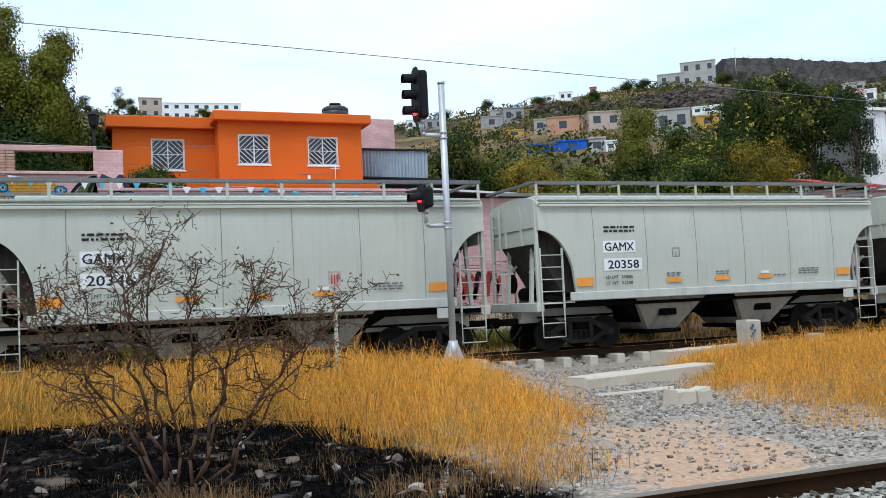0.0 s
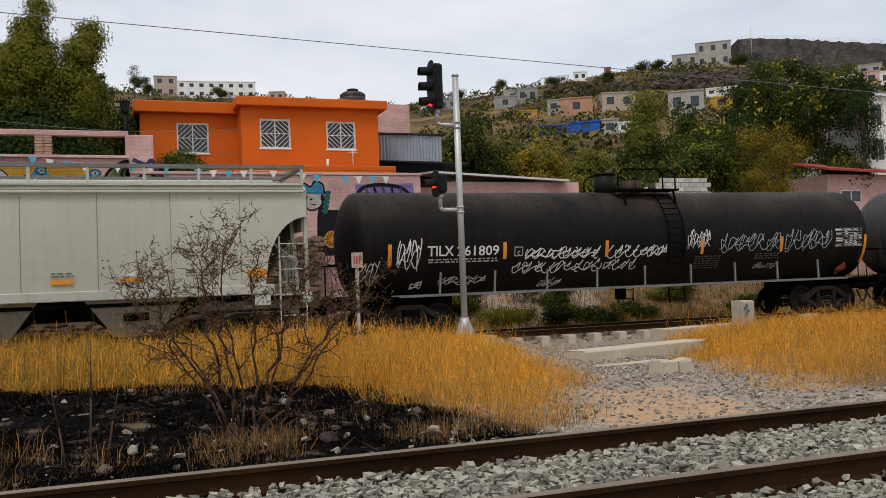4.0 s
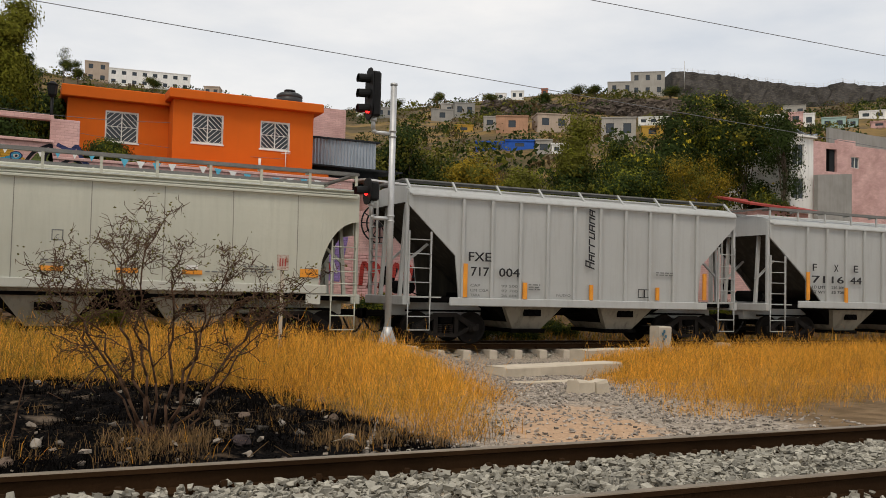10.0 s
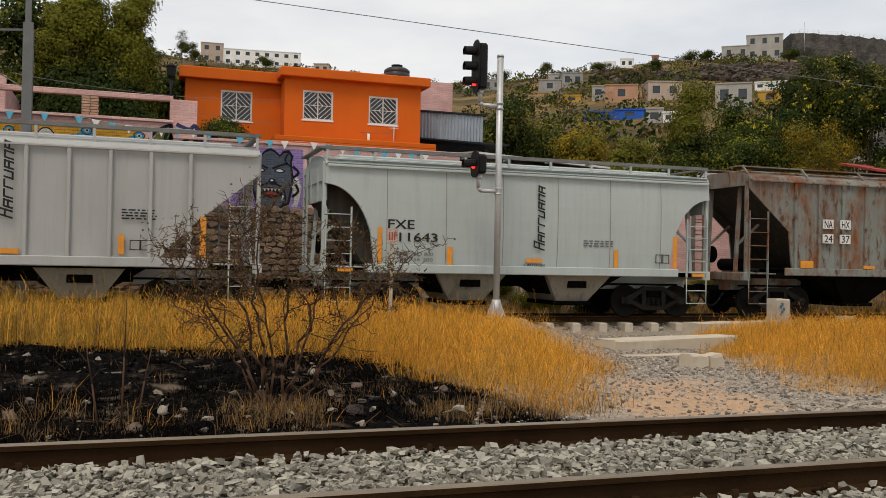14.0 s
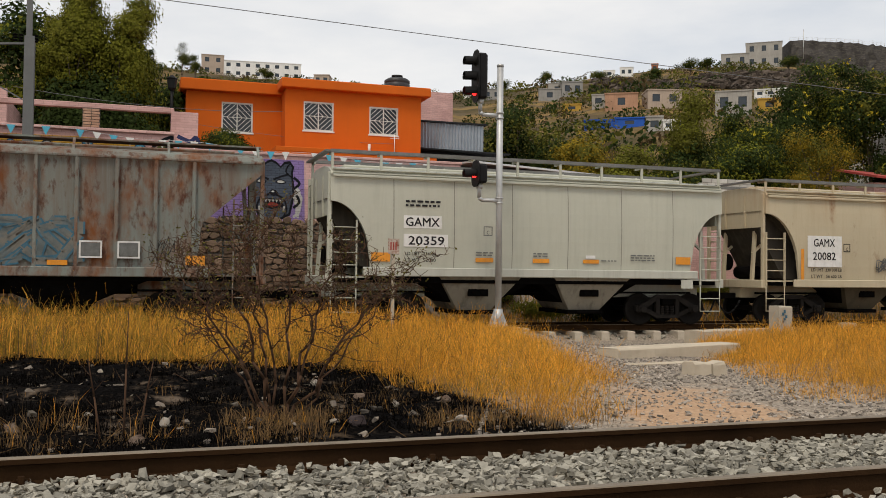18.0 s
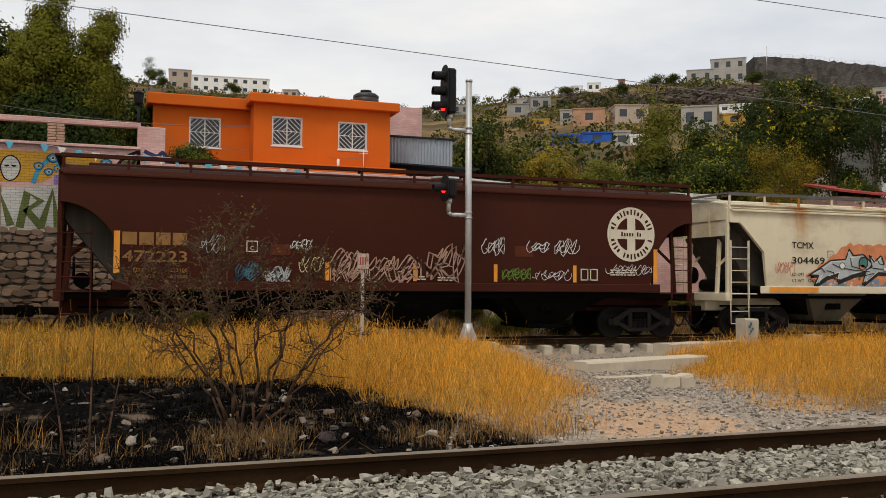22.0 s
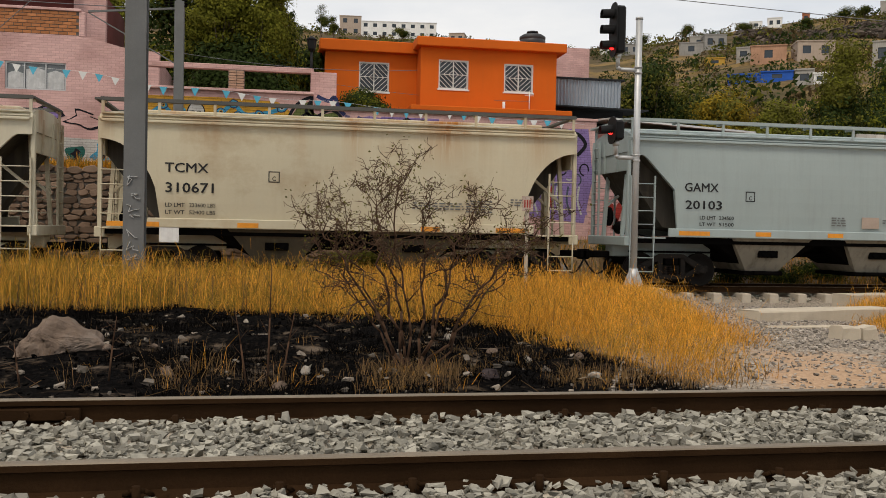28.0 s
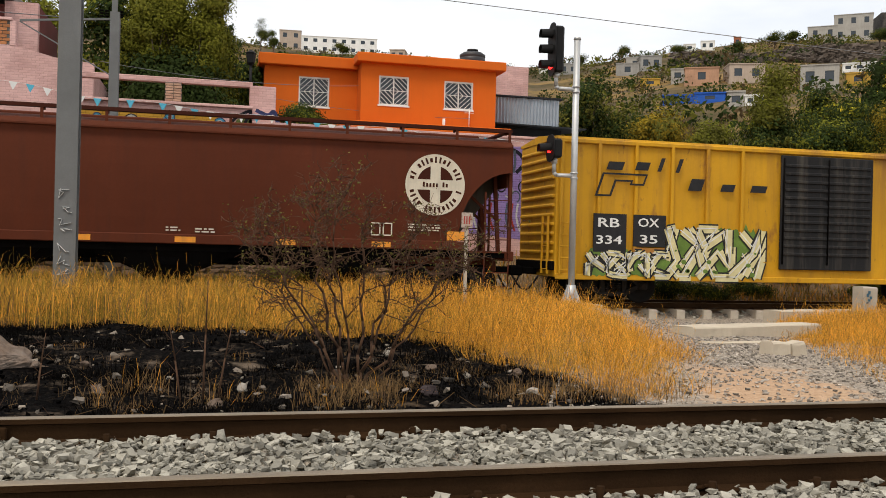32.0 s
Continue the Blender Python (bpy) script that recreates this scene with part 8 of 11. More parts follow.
# red and black scrawls on the bricks further on
for k in range(7):
    stroke([(11.4 + 0.42 * k, 1.9 + 0.3 * (k % 2)), (11.5 + 0.42 * k, 2.7), (11.8 + 0.42 * k, 2.3), (11.7 + 0.42 * k, 1.8), (11.95 + 0.42 * k, 2.6)], 0.16, (REDM, REDM, INKM)[k % 3], 31.262 - 0.0006 * k)

# scrawls low on the pink building's wall
paint_shape([(-11.8, 3.5), (-4.6, 3.5), (-4.6, 4.45), (-8, 4.6), (-11.8, 4.5)], CHALK, 32.990)
for k in range(8):
    blob(-11.2 + 0.85 * k, 4.0, 0.30, 0.36, (SKYB, GREENM)[k % 2], 32.986, 120 + k, 0.3)
    blob(-11.2 + 0.85 * k, 4.0, 0.13, 0.15, INKM, 32.983, 140 + k, 0.4)
for k in range(5):
    blob(-10.6 + 1.3 * k, 5.2, 0.5, 0.35, INKM, 32.988, 160 + k, 0.35)
    blob(-10.6 + 1.3 * k, 5.2, 0.42, 0.28, (LILAC, PINK)[k % 2], 32.985, 160 + k, 0.35)

# the wheel-like ironwork over the wall
iron = Mesh()
ic, ir = Vector((12.0, 31.0, 4.15)), 0.72
for a, rr in ((0, 1.0), (0, 0.72)):
    pts = [(ic.x + ir * rr * math.cos(2 * math.pi * k / 24), ic.y, ic.z + ir * rr * math.sin(2 * math.pi * k / 24)) for k in range(25)]
    iron.pipe(pts, 0.03, 6)
for k in range(12):
    t = 2 * math.pi * k / 12
    iron.bar((ic.x + 0.1 * math.cos(t), ic.y, ic.z + 0.1 * math.sin(t)), (ic.x + ir * math.cos(t), ic.y, ic.z + ir * math.sin(t)), 0.035, 0.035)
iron.tube((ic.x, ic.y - 0.05, ic.z), (ic.x, ic.y + 0.3, ic.z), 0.14, 12)
iron.put("iron_wheel", M["black"], None, "black spoked iron wheel fixed to the wall", category="wheel")

# gate frame: beam on piers
gate = empty("pink_gate_frame", pose(0, 0, 0), "open pink concrete frame over the mural wall", "wall")
g = Mesh()
g.box(-5.2, 1.0, 31.75, 32.0, 6.92, 7.1, bev=0.02)
g.put("beam", PINK, gate)
g = Mesh()
g.box(0.9, 1.78, 31.7, 32.05, 5.6, 6.98, bev=0.02)
g.put("pillar", PINK, gate)
pier = Mesh()
pier.box(-1.85, -1.32, 31.75, 32.0, 6.1, 6.92)
pier = pier.put("brick_pier", MORTAR, gate)
bd = Mesh()
bd.box(-0.12, 0.12, -0.02, 0.02, -0.035, 0.035, bev=0.006)
bd = bd.data("brick", [material("pale_tan_brick", (0.40, 0.25, 0.175), 0.9, 0, 0.2, 3, 30, 0.3, rnd=0.25)])
for r in range(9):
    for k in range(2):
        o = new("brick", bd)
        o.parent, o.matrix_basis = pier, pose(-1.72 + 0.26 * k + (0.02 if r % 2 else 0), 31.74, 6.16 + r * 0.088)
ln = Mesh()
ln.tube((0.95, 33.0, 6.8), (0.95, 33.0, 7.9), 0.05, 8)
ln.loft([[(0.95 + q * math.cos(2 * math.pi * k / 6), 33.0 + q * math.sin(2 * math.pi * k / 6), z) for k in range(6)] for q, z in ((0.06, 7.9), (0.14, 8.0), (0.17, 8.3), (0.2, 8.34), (0.05, 8.45))])
ln.put("lantern_post", M["black"], None, "black lantern on a garden pillar", category="lamp")

# bunting along the wall
FLAGS = [material(nm, c, 0.8, 0, 0.1, 3, 20, 0) for nm, c in (("turquoise_bunting", (0.08, 0.40, 0.55)), ("white_bunting", (0.7, 0.7, 0.68)))]
cord = Mesh()
pts = [(-14.0 + 0.5 * k, 31.1, float(np.interp(-14.0 + 0.5 * k, (-14, -11, -7, -4, 1, 11), (7.4, 7.0, 6.55, 6.2, 5.9, 5.45))) + 0.05 * math.cos(k * 0.8)) for k in range(50)]
cord.pipe(pts, 0.006, 4)
bunt = cord.put("bunting", M["white"], None, "string of small turquoise and white flags along the wall", category="bunting")
for k, (a, b) in enumerate(zip(pts[:-1], pts[1:])):
    if k % 5 == 3:
        continue
    f = Mesh()
    w_, hh = 0.26, 0.28
    f.face(((a[0], 31.09, a[2]), (a[0] + w_, 31.09, a[2] * 0.5 + b[2] * 0.5), (a[0] + w_ / 2, 31.08, a[2] - hh)))
    f.put("flag", FLAGS[k % 2], bunt)

# ---------------------------------------------------------------- pink building at the far left
pb = empty("pink_building", pose(0, 0, 0), "pink painted brick building with a red-brick parapet", "house")
w = Mesh()
wall_with_holes(-11.9, -4.25, 33.0, 33.25, 2.6, 7.35, [(-9.25, -7.30, 6.14, 7.08)], w)
w.box(-11.9, -6.8, 33.0, 33.25, 7.35, 8.03)
w.box(-4.5, -4.25, 33.25, 40, 2.6, 7.35)
w.box(-11.9, -11.65, 33.25, 40, 2.6, 8.12)
w.put("wall", PINK, pb)
sl_ = Mesh()
sl_.prism([(-6.8, 7.35), (-4.25, 7.35), (-4.25, 7.60), (-5.5, 7.72), (-6.5, 7.97), (-6.8, 8.0)], 33.0, 33.25)
sl_.put("stepped_parapet", PINK, pb)
pr = Mesh()
pr.box(-11.9, -6.9, 33.02, 33.25, 8.03, 8.84)
pr = pr.put("brick_parapet", MORTAR, pb)
BRICKO = material("orange_red_brick", (0.43, 0.175, 0.075), 0.9, 0, 0.2, 3, 30, 0.3, rnd=0.22)
bo_ = Mesh()
bo_.box(-0.135, 0.135, -0.02, 0.02, -0.047, 0.047, bev=0.006)
bo_ = bo_.data("brick", [BRICKO])
for r in range(7):
    for k in range(17):
        o = new("brick", bo_)
        o.parent, o.matrix_basis = pr, pose(-11.72 + 0.287 * k + (0.14 if r % 2 else 0), 33.02, 8.09 + r * 0.114)
cp = Mesh()
cp.box(-11.95, -6.82, 32.95, 33.35, 8.84, 8.94, bev=0.02)
cp.box(-6.9, -6.7, 32.98, 33.3, 8.0, 8.84, bev=0.02)
cp.put("coping", PINK, pb)
w = Mesh()
for a, b, c, d in ((-9.25, -7.30, 6.14, 6.19), (-9.25, -7.30, 7.03, 7.08), (-9.25, -9.20, 6.19, 7.03), (-7.35, -7.30, 6.19, 7.03), (-8.66, -8.62, 6.19, 7.03), (-7.98, -7.94, 6.19, 7.03)):
    w.box(a, b, 33.05, 33.12, c, d)
w = w.put("window", M["galv"], pb)
g = Mesh()
g.box(-9.20, -7.35, 33.1, 33.11, 6.19, 7.03)
g.put("pane", material("clouded_window", (0.16, 0.18, 0.19), 0.3, 0, 0.3, 3, 20, 0.05), w)
cu_ = Mesh()
for a, b, hi in ((-9.18, -8.68, 0.0), (-8.60, -8.0, 0.14), (-7.92, -7.37, 0.05)):
    cu_.loft([[(a + (b - a) * k / 10, 33.085 + 0.008 * math.sin(k * 2.1), z + (hi - 0.10 * abs(k / 5 - 1)) * (z > 6.5)) for k in range(11)] + [(a + (b - a) * k / 10, 33.097, z + (hi - 0.10 * abs(k / 5 - 1)) * (z > 6.5)) for k in reversed(range(11))] for z in (6.20, 6.78)])
cu_.put("curtain", material("pale_curtain_cloth", (0.52, 0.53, 0.53), 0.95, 0, 0.2, 6, 40, 0.1), w)
u = Mesh()
u.box(-11.2, -6.4, 35.3, 39.0, 8.1, 9.9)
u.put("roof_room", material("maroon_plaster", (0.17, 0.05, 0.045), 0.9, 0, 0.2, 0.6, 20, 0.1, streak=0.2), pb)
u = Mesh()
u.box(-7.5, -6.4, 35.0, 35.28, 8.1, 9.96)
u.put("stair_wall", PINK, pb)
u = Mesh()
# flat panel on the wall, its dark colour stands for a shaded interior
u.box(-10.6, -8.2, 35.24, 35.29, 8.5, 9.35)
u.put("dark_opening", DARKIN, pb)
u = Mesh()
for k in range(60):
    a, b = -11.8 + 4.5 * k / 60, -11.8 + 4.5 * (k + 1) / 60
    za, zb_ = (0.03 * math.sin(q * 2.1) for q in (k, k + 1))
    u.loft([[(a, yy, 10.03 + dz + za), (b, yy, 10.03 + dz + zb_), (b, yy, 10.055 + dz + zb_), (a, yy, 10.055 + dz + za)] for yy, dz in ((34.4, 0), (38.6, 0.14))])
u.put("tin_canopy", material("dull_grey_tin", (0.13, 0.125, 0.12), 0.7, 0, 0.25, 1, 20, 0.1, streak=0.3), pb)
u = Mesh()
u.box(-9.0, -7.4, 35.4, 37.5, 10.15, 10.58, bev=0.02)
u.put("tank_plinth", GREYB, pb)
water_tank(-8.05, 36.2, 10.58, 0.50, 1.2)
for x, z0, z1 in ((-11.7, 8.9, 10.6),):
    a = Mesh()
    a.tube((x, 33.4, z0), (x, 33.4, z1), 0.05, 8)
    a.bar((x - 0.6, 33.4, z1 - 0.1), (x + 0.9, 33.4, z1), 0.04, 0.04)
    a.bar((x - 0.1, 33.2, z1 - 0.5), (x - 0.1, 33.7, z1 - 0.45), 0.04, 0.04)
    a.put("aerial_mast", M["steel_dark"], None, "thin roof mast with cross arms", category="mast")

# ---------------------------------------------------------------- houses at the right
wh = empty("white_house", pose(0, 0, 0), "white plastered two-storey house beyond the trees", "house")
w = Mesh()
wall_with_holes(49.1, 51.35, 47.6, 47.85, 1.5, 13.3, [(49.35, 50.45, 11.3, 12.8), (49.4, 50.5, 8.9, 10.4)], w)
w.box(49.1, 49.35, 47.85, 54, 1.5, 13.3)
w.put("wall", WHITEW, wh)
window(wh, 49.35, 50.45, 11.3, 12.8, 47.7, False)
window(wh, 49.4, 50.5, 8.9, 10.4, 47.7, False)
w = Mesh()
w.box(49.0, 51.5, 47.35, 54, 13.3, 13.5, bev=0.02)
w.put("roof_slab", WHITEW, wh)
w = Mesh()
for x in (51.2, 53.4, 55.8):
    w.tube((x, 52, 13.4), (x, 52, 15.1), 0.06, 6)
w.put("awning_post", M["steel_dark"], wh)
w = Mesh()
w.loft([[(50.9 + 0.65 * k, 51.6 + yy, 14.95 - 0.5 * yy / 3 + 0.14 * math.sin(k * 1.7) - 0.05 * k) for k in range(9)] + [(50.9 + 0.65 * k, 51.6 + yy, 15.0 - 0.5 * yy / 3 + 0.14 * math.sin(k * 1.7) - 0.05 * k) for k in reversed(range(9))] for yy in (0, 3)])
w.put("tarpaulin", material("pale_blue_tarpaulin", (0.38, 0.47, 0.58), 0.6, 0, 0.35, 0.8, 6, 0.1), wh, "pale blue tarpaulin awning")
ph = empty("pink_house", pose(0, 0, 0), "pink brick house with a dark doorway and grey block annex", "house")
w = Mesh()
wall_with_holes(52.85, 68, 49, 49.25, 1.5, 13.5, [(54.15, 55.25, 11.35, 13.05), (56.75, 57.6, 11.8, 12.65)], w)
w.box(55.3, 57.2, 49.0, 49.25, 13.5, 13.85)
w.put("wall", PINK, ph)
w = Mesh()
w.box(54.15, 54.7, 49.2, 49.24, 11.35, 13.05)
w.put("door", M["steel_dark"], ph)
w = Mesh()
# dark panel closes the doorway in place of the room's shade
w.box(54.7, 55.25, 49.21, 49.25, 11.35, 13.05)
w.put("doorway", DARKIN, ph)
window(ph, 56.75, 57.6, 11.8, 12.65, 49.1, False)
w = Mesh()
w.prism([(51.15, 1.5), (54.5, 1.5), (54.5, 10.95), (51.15, 10.65)], 47.0, 47.4)
w.put("block_annex", GREYB, ph)
w = Mesh()
w.prism([(62.2, 1.5), (75, 1.5), (75, 16.2), (67, 16.3), (62.2, 16.5)], 56, 56.3)
w.put("rear_wall", GREYB, ph)
cn = empty("red_canopy_shop", pose(0, 0, 0), "low pink building with a red canopy", "shop")
w = Mesh()
w.box(38.6, 43.4, 40.6, 44, 0.8, 7.0)
w.put("wall", PINK, cn)
w = Mesh()
w.loft([[(38.0, 39.8, 7.15), (43.9, 39.8, 6.95), (43.9, 39.8, 7.07), (38.0, 39.8, 7.27)], [(38.0, 43.5, 7.95), (43.9, 43.5, 7.75), (43.9, 43.5, 7.87), (38.0, 43.5, 8.07)]])
w.put("canopy", RED, cn)
window(cn, 39.5, 41.0, 4.9, 6.1, 40.55, False)

# ---------------------------------------------------------------- the hillside town
rgh = random.Random(12)
HOUSE_M = [GREYB, BEIGE, WHITEW, PINK, OCHRE, GREYB, BEIGE, TEAL]


def hill_house(az, el, w, d, hh, mat, floors=1, label="", wins=3, face=None, sink=2.5, name="hillside_house"):
    x, y, z, r = place_on_hill(az, el)
    face = az if face is None else face
    ho = empty(name, pose(x, y, z, 0, 0, -face), label or "small flat-roofed house on the hillside", "house", "houses on the hillside")
    m = Mesh()
    fh = hh / floors
    holes = []
    for f in range(floors):
        for k in range(wins):
            cx = -w / 2 + w * (k + 0.5) / wins
            ww = min(1.7, w / wins * 0.5)
            holes.append((cx - ww / 2, cx + ww / 2, f * fh + fh * 0.35, f * fh + fh * 0.78))
    wall_with_holes(-w / 2, w / 2, 0, 0.25, -sink, hh, holes, m)
    m.box(-w / 2, -w / 2 + 0.25, 0.25, d, -sink, hh)
    m.box(w / 2 - 0.25, w / 2, 0.25, d, -sink, hh)
    m.box(-w / 2, w / 2, d - 0.25, d, -sink, hh)
    m.put("wall", mat, ho)
    q = Mesh()
    q.box(-w / 2 - 0.15, w / 2 + 0.15, -0.15, d + 0.1, hh, hh + 0.25)
    q.put("roof", mat, ho)
    for a, b, c, e in holes:
        q = Mesh()
        q.box(a, b, 0.12, 0.2, c, e)
        q.put("window", GLASS, ho)
    return ho


hill_house(6.7, 11.85, 36, 10, 7.0, WHITEW, 2, "long white two-storey apartment block on the ridge", 9)
hill_house(4.0, 11.85, 9, 10, 8.6, BEIGE, 2, "unfinished beige block beside the white one", 2)
def hill_block(az0, az1, el0, el1, mat, floors, label, wins, deep=8):
    """A house on the slope that fills these angles, seen from the standpoint."""
    az = (az0 + az1) / 2
    x, y, z, r = place_on_hill(az, el0)
    return hill_house(az, el0, 2 * r * math.tan(radians((az1 - az0) / 2)), deep, 1.69 + r * math.tan(radians(el1)) - z, mat, floors, label, wins)


PEACH = material("peach_plaster", (0.46, 0.26, 0.165), 0.9, 0, 0.2, 0.4, 4, 0.1, streak=0.3)
GREYC = material("pale_grey_concrete", (0.37, 0.35, 0.315), 0.95, 0, 0.2, 0.3, 4, 0.2, streak=0.3)
hill_block(36.6, 38.65, 12.35, 13.65, GREYC, 2, "grey concrete house on the hilltop", 3, 12)
hill_block(35.2, 36.8, 12.35, 13.1, GREYC, 1, "low grey concrete house on the hilltop", 2)
hill_block(24.2, 25.6, 10.55, 11.4, GREYB, 1, "grey block house on the hillside", 1)
hill_block(24.8, 25.9, 11.0, 11.75, GREYC, 1, "small grey upper room on the hillside", 1)
hill_block(25.7, 26.85, 9.85, 10.45, OCHRE, 1, "small ochre house on the hillside", 1)
hill_block(27.5, 28.3, 9.9, 11.0, GREYC, 1, "grey gabled house on the hillside", 1)
hill_block(28.3, 30.3, 9.85, 11.05, PEACH, 1, "peach house with a white window on the hillside", 1)
hill_block(27.05, 28.9, 8.75, 9.45, BLUEP, 1, "strong blue painted house on the hillside", 2)
hill_block(28.9, 30.7, 8.65, 9.55, BLUEP, 1, "strong blue house with a lean-to on the hillside", 1)
hill_block(30.8, 31.8, 8.35, 9.6, GREYC, 1, "pale grey house with a doorway on the hillside", 1)
hill_block(31.8, 33.1, 8.4, 9.35, WHITEW, 1, "dirty white house on the hillside", 2)
hill_block(34.85, 36.95, 9.8, 10.95, GREYC, 1, "grey house with a pale blue gable on the hillside", 2)
hill_block(37.1, 38.9, 10.45, 10.95, WHITEW, 1, "low white house on the hillside", 3)
hill_block(37.3, 38.6, 9.95, 10.4, OCHRE, 1, "low ochre house on the hillside", 1)
hill_block(31.1, 31.5, 12.2, 12.75, BRICK, 1, "small brick hut on the ridge", 1, 4)
hill_block(28.2, 28.9, 12.0, 12.45, WHITEW, 1, "white house on the ridge", 1)
hill_block(29.2, 30.0, 12.0, 12.6, WHITEW, 1, "white house on the ridge", 2)
hill_block(45.5, 46.75, 10.85, 11.35, GREYC, 1, "grey concrete house on the hillside", 2)
hill_block(45.8, 46.6, 10.1, 10.95, PINK, 1, "pink house on the hillside", 1)
hill_block(46.6, 47.25, 10.1, 10.85, WHITEW, 1, "white house with a dark window on the hillside", 1)
hill_block(44.2, 45.6, 10.35, 10.85, WHITEW, 1, "dirty white house on the hillside", 2)
hill_block(47.6, 48.9, 9.9, 10.55, TEAL, 1, "mint painted house on the hillside", 2)
hill_block(49.0, 49.55, 9.9, 10.4, TEAL, 1, "small mint house with a white window", 1)
hill_block(49.6, 51.0, 10.2, 10.82, WHITEW, 1, "white house on the hillside", 2)
hill_block(50.2, 52.0, 9.6, 10.2, PINK, 1, "pink house on the hillside", 2)
hill_block(42.6, 44.0, 10.2, 10.8, BEIGE, 1, "beige house on the hillside", 2)
hill_block(51.2, 52.8, 10.5, 11.1, GREYB, 1, "grey block house on the hillside", 2)
for az, el, mi in ((21.3, 10.7, 0), (26.3, 10.9, 0), (31.9, 10.0, 1), (20.0, 10.8, 2), (12.5, 11.4, 2), (10.6, 11.2, 1), (9.8, 11.45, 3), (-14.0, 10.4, 2), (-19.5, 9.8, 1), (-22.0, 9.2, 2)):
    s = rgh.uniform(0.8, 1.25)
    hill_house(az, el, 6.5 * s, 6, 3.0 * rgh.uniform(0.85, 1.5), HOUSE_M[mi], 1, "", rgh.choice((1, 2, 2)), az + rgh.uniform(-25, 25))
hs = empty("cream_house", pose(-18.6, 43, 0), "cream house with a barred window behind the pink building", "house")
w = Mesh()
wall_with_holes(-5, 3.0, 0, 0.25, 2.0, 9.0, [(0.2, 1.2, 7.2, 8.2)], w)
w.put("wall", BEIGE, hs)
window(hs, 0.2, 1.2, 7.2, 8.2, 0.08, True)

# rock-faced wall along the hilltop with its fence
LAVA = material("dark_basalt_wall", (0.062, 0.057, 0.054), 0.95, 0, 0.4, 0.25, 1.5, 0.8, spots=[((0.10, 0.09, 0.075), 0.8, 0.48, 0.62, (1, 1, 3))])
cw = Mesh()
n = 60
rings = []
for k in range(n + 1):
    u = k / n
    az = 39.05 + 14.7 * u
    rr = 400.0
    x, y = rr * math.sin(radians(az)), rr * math.cos(radians(az))
    el = float(np.interp(az, (39.05, 39.5, 42.05, 45.2, 46.8, 47.7, 48.6, 50.0, 54), (13.62, 13.64, 13.3, 12.72, 12.38, 12.34, 12.56, 12.24, 12.0)))
    z = 1.69 + rr * math.tan(radians(el - 2.2))
    top = 1.69 + rr * math.tan(radians(el)) + rgh.uniform(-0.35, 0.35)
    rings.append([(x + rgh.uniform(-0.6, 0.6), y + rgh.uniform(-0.9, 0.9) - 4 * (1 - q), z + (top - z) * q + rgh.uniform(-0.3, 0.3) * (q < 1)) for q in (0, 0.2, 0.4, 0.6, 0.8, 1.0)] + [(x + 6, y + 14, top), (x + 6, y + 14, z)])
rx, ry, rz = rings[0][0]
cw.loft(rings)
cliff = cw.put("rock_terrace_wall", LAVA, None, "dark rough stone terrace wall along the hilltop", category="wall", kind="structure")
fe = Mesh()
for k in range(0, 60):
    u = k / 60
    p = rings[k][5]
    fe.tube((p[0], p[1], p[2]), (p[0], p[1], p[2] + 1.4), 0.06, 4)
    q = rings[k + 1][5]
    for dz in (0.6, 1.35):
        fe.tube((p[0], p[1], p[2] + dz), (q[0], q[1], q[2] + dz), 0.03, 4)
tagged(fe.put("hilltop_fence", M["galv"], None), "thin post-and-wire fence along the hilltop wall", "fence")
am = Mesh()
am.tube((rx + 3, ry, rz + 8), (rx + 3, ry, rz + 20), 0.15, 6)
am.put("radio_mast", M["galv"], None, "thin radio mast on the hilltop", category="mast")


# natural rock cliff below the hilltop houses
CRAG = material("brown_grey_crag", (0.085, 0.066, 0.052), 0.95, 0, 0.4, 0.25, 1.5, 0.6, island=0.5)
rg = np.random.default_rng(88)
n = 2600
az = np.where(rg.uniform(0, 1, n) < 0.7, rg.uniform(33.5, 41.0, n), rg.uniform(27.5, 33.5, n))
el = np.interp(az, (27.5, 31, 34, 36, 39, 41), (11.5, 11.35, 11.5, 11.6, 11.45, 11.2)) + rg.uniform(-0.4, 0.42, n) * np.where(az > 34, 1, 0.7)
pl = np.array([place_on_hill(a, e)[:3] for a, e in zip(az, el)])
crag = stones("rock_cliff", pl[:, 0], pl[:, 1], pl[:, 2] + 0.5, rg.uniform(0.7, 2.0, n), [CRAG], "dark jointed rock cliff under the hilltop houses", "cliff", 89)

# ---------------------------------------------------------------- plants
def thin(m, share):
    """Lets part of the light through a leaf or blade."""
    n, l = m.node_tree.nodes, m.node_tree.links
    p, out = n["Principled BSDF"], n["Material Output"]
    tr, mx = n.new("ShaderNodeBsdfTranslucent"), n.new("ShaderNodeMixShader")
    l.new(p.inputs["Base Color"].links[0].from_socket, tr.inputs["Color"])
    mx.inputs[0].default_value = share
    l.new(p.outputs[0], mx.inputs[1])
    l.new(tr.outputs[0], mx.inputs[2])
    l.new(mx.outputs[0], out.inputs["Surface"])
    return m


def foliage(name, col, k=0.3, rough=0.8):
    return thin(material(name, col, rough, 0, 0.3, 0.6, 8, 0, island=k, spec=0.12), 0.25)


LEAF_D = foliage("dark_green_leaves", (0.030, 0.048, 0.010))
LEAF_M = foliage("mid_green_leaves", (0.145, 0.15, 0.016))
LEAF_O = foliage("olive_leaves", (0.125, 0.122, 0.021))
LEAF_Y = foliage("yellow_green_leaves", (0.26, 0.18, 0.018))
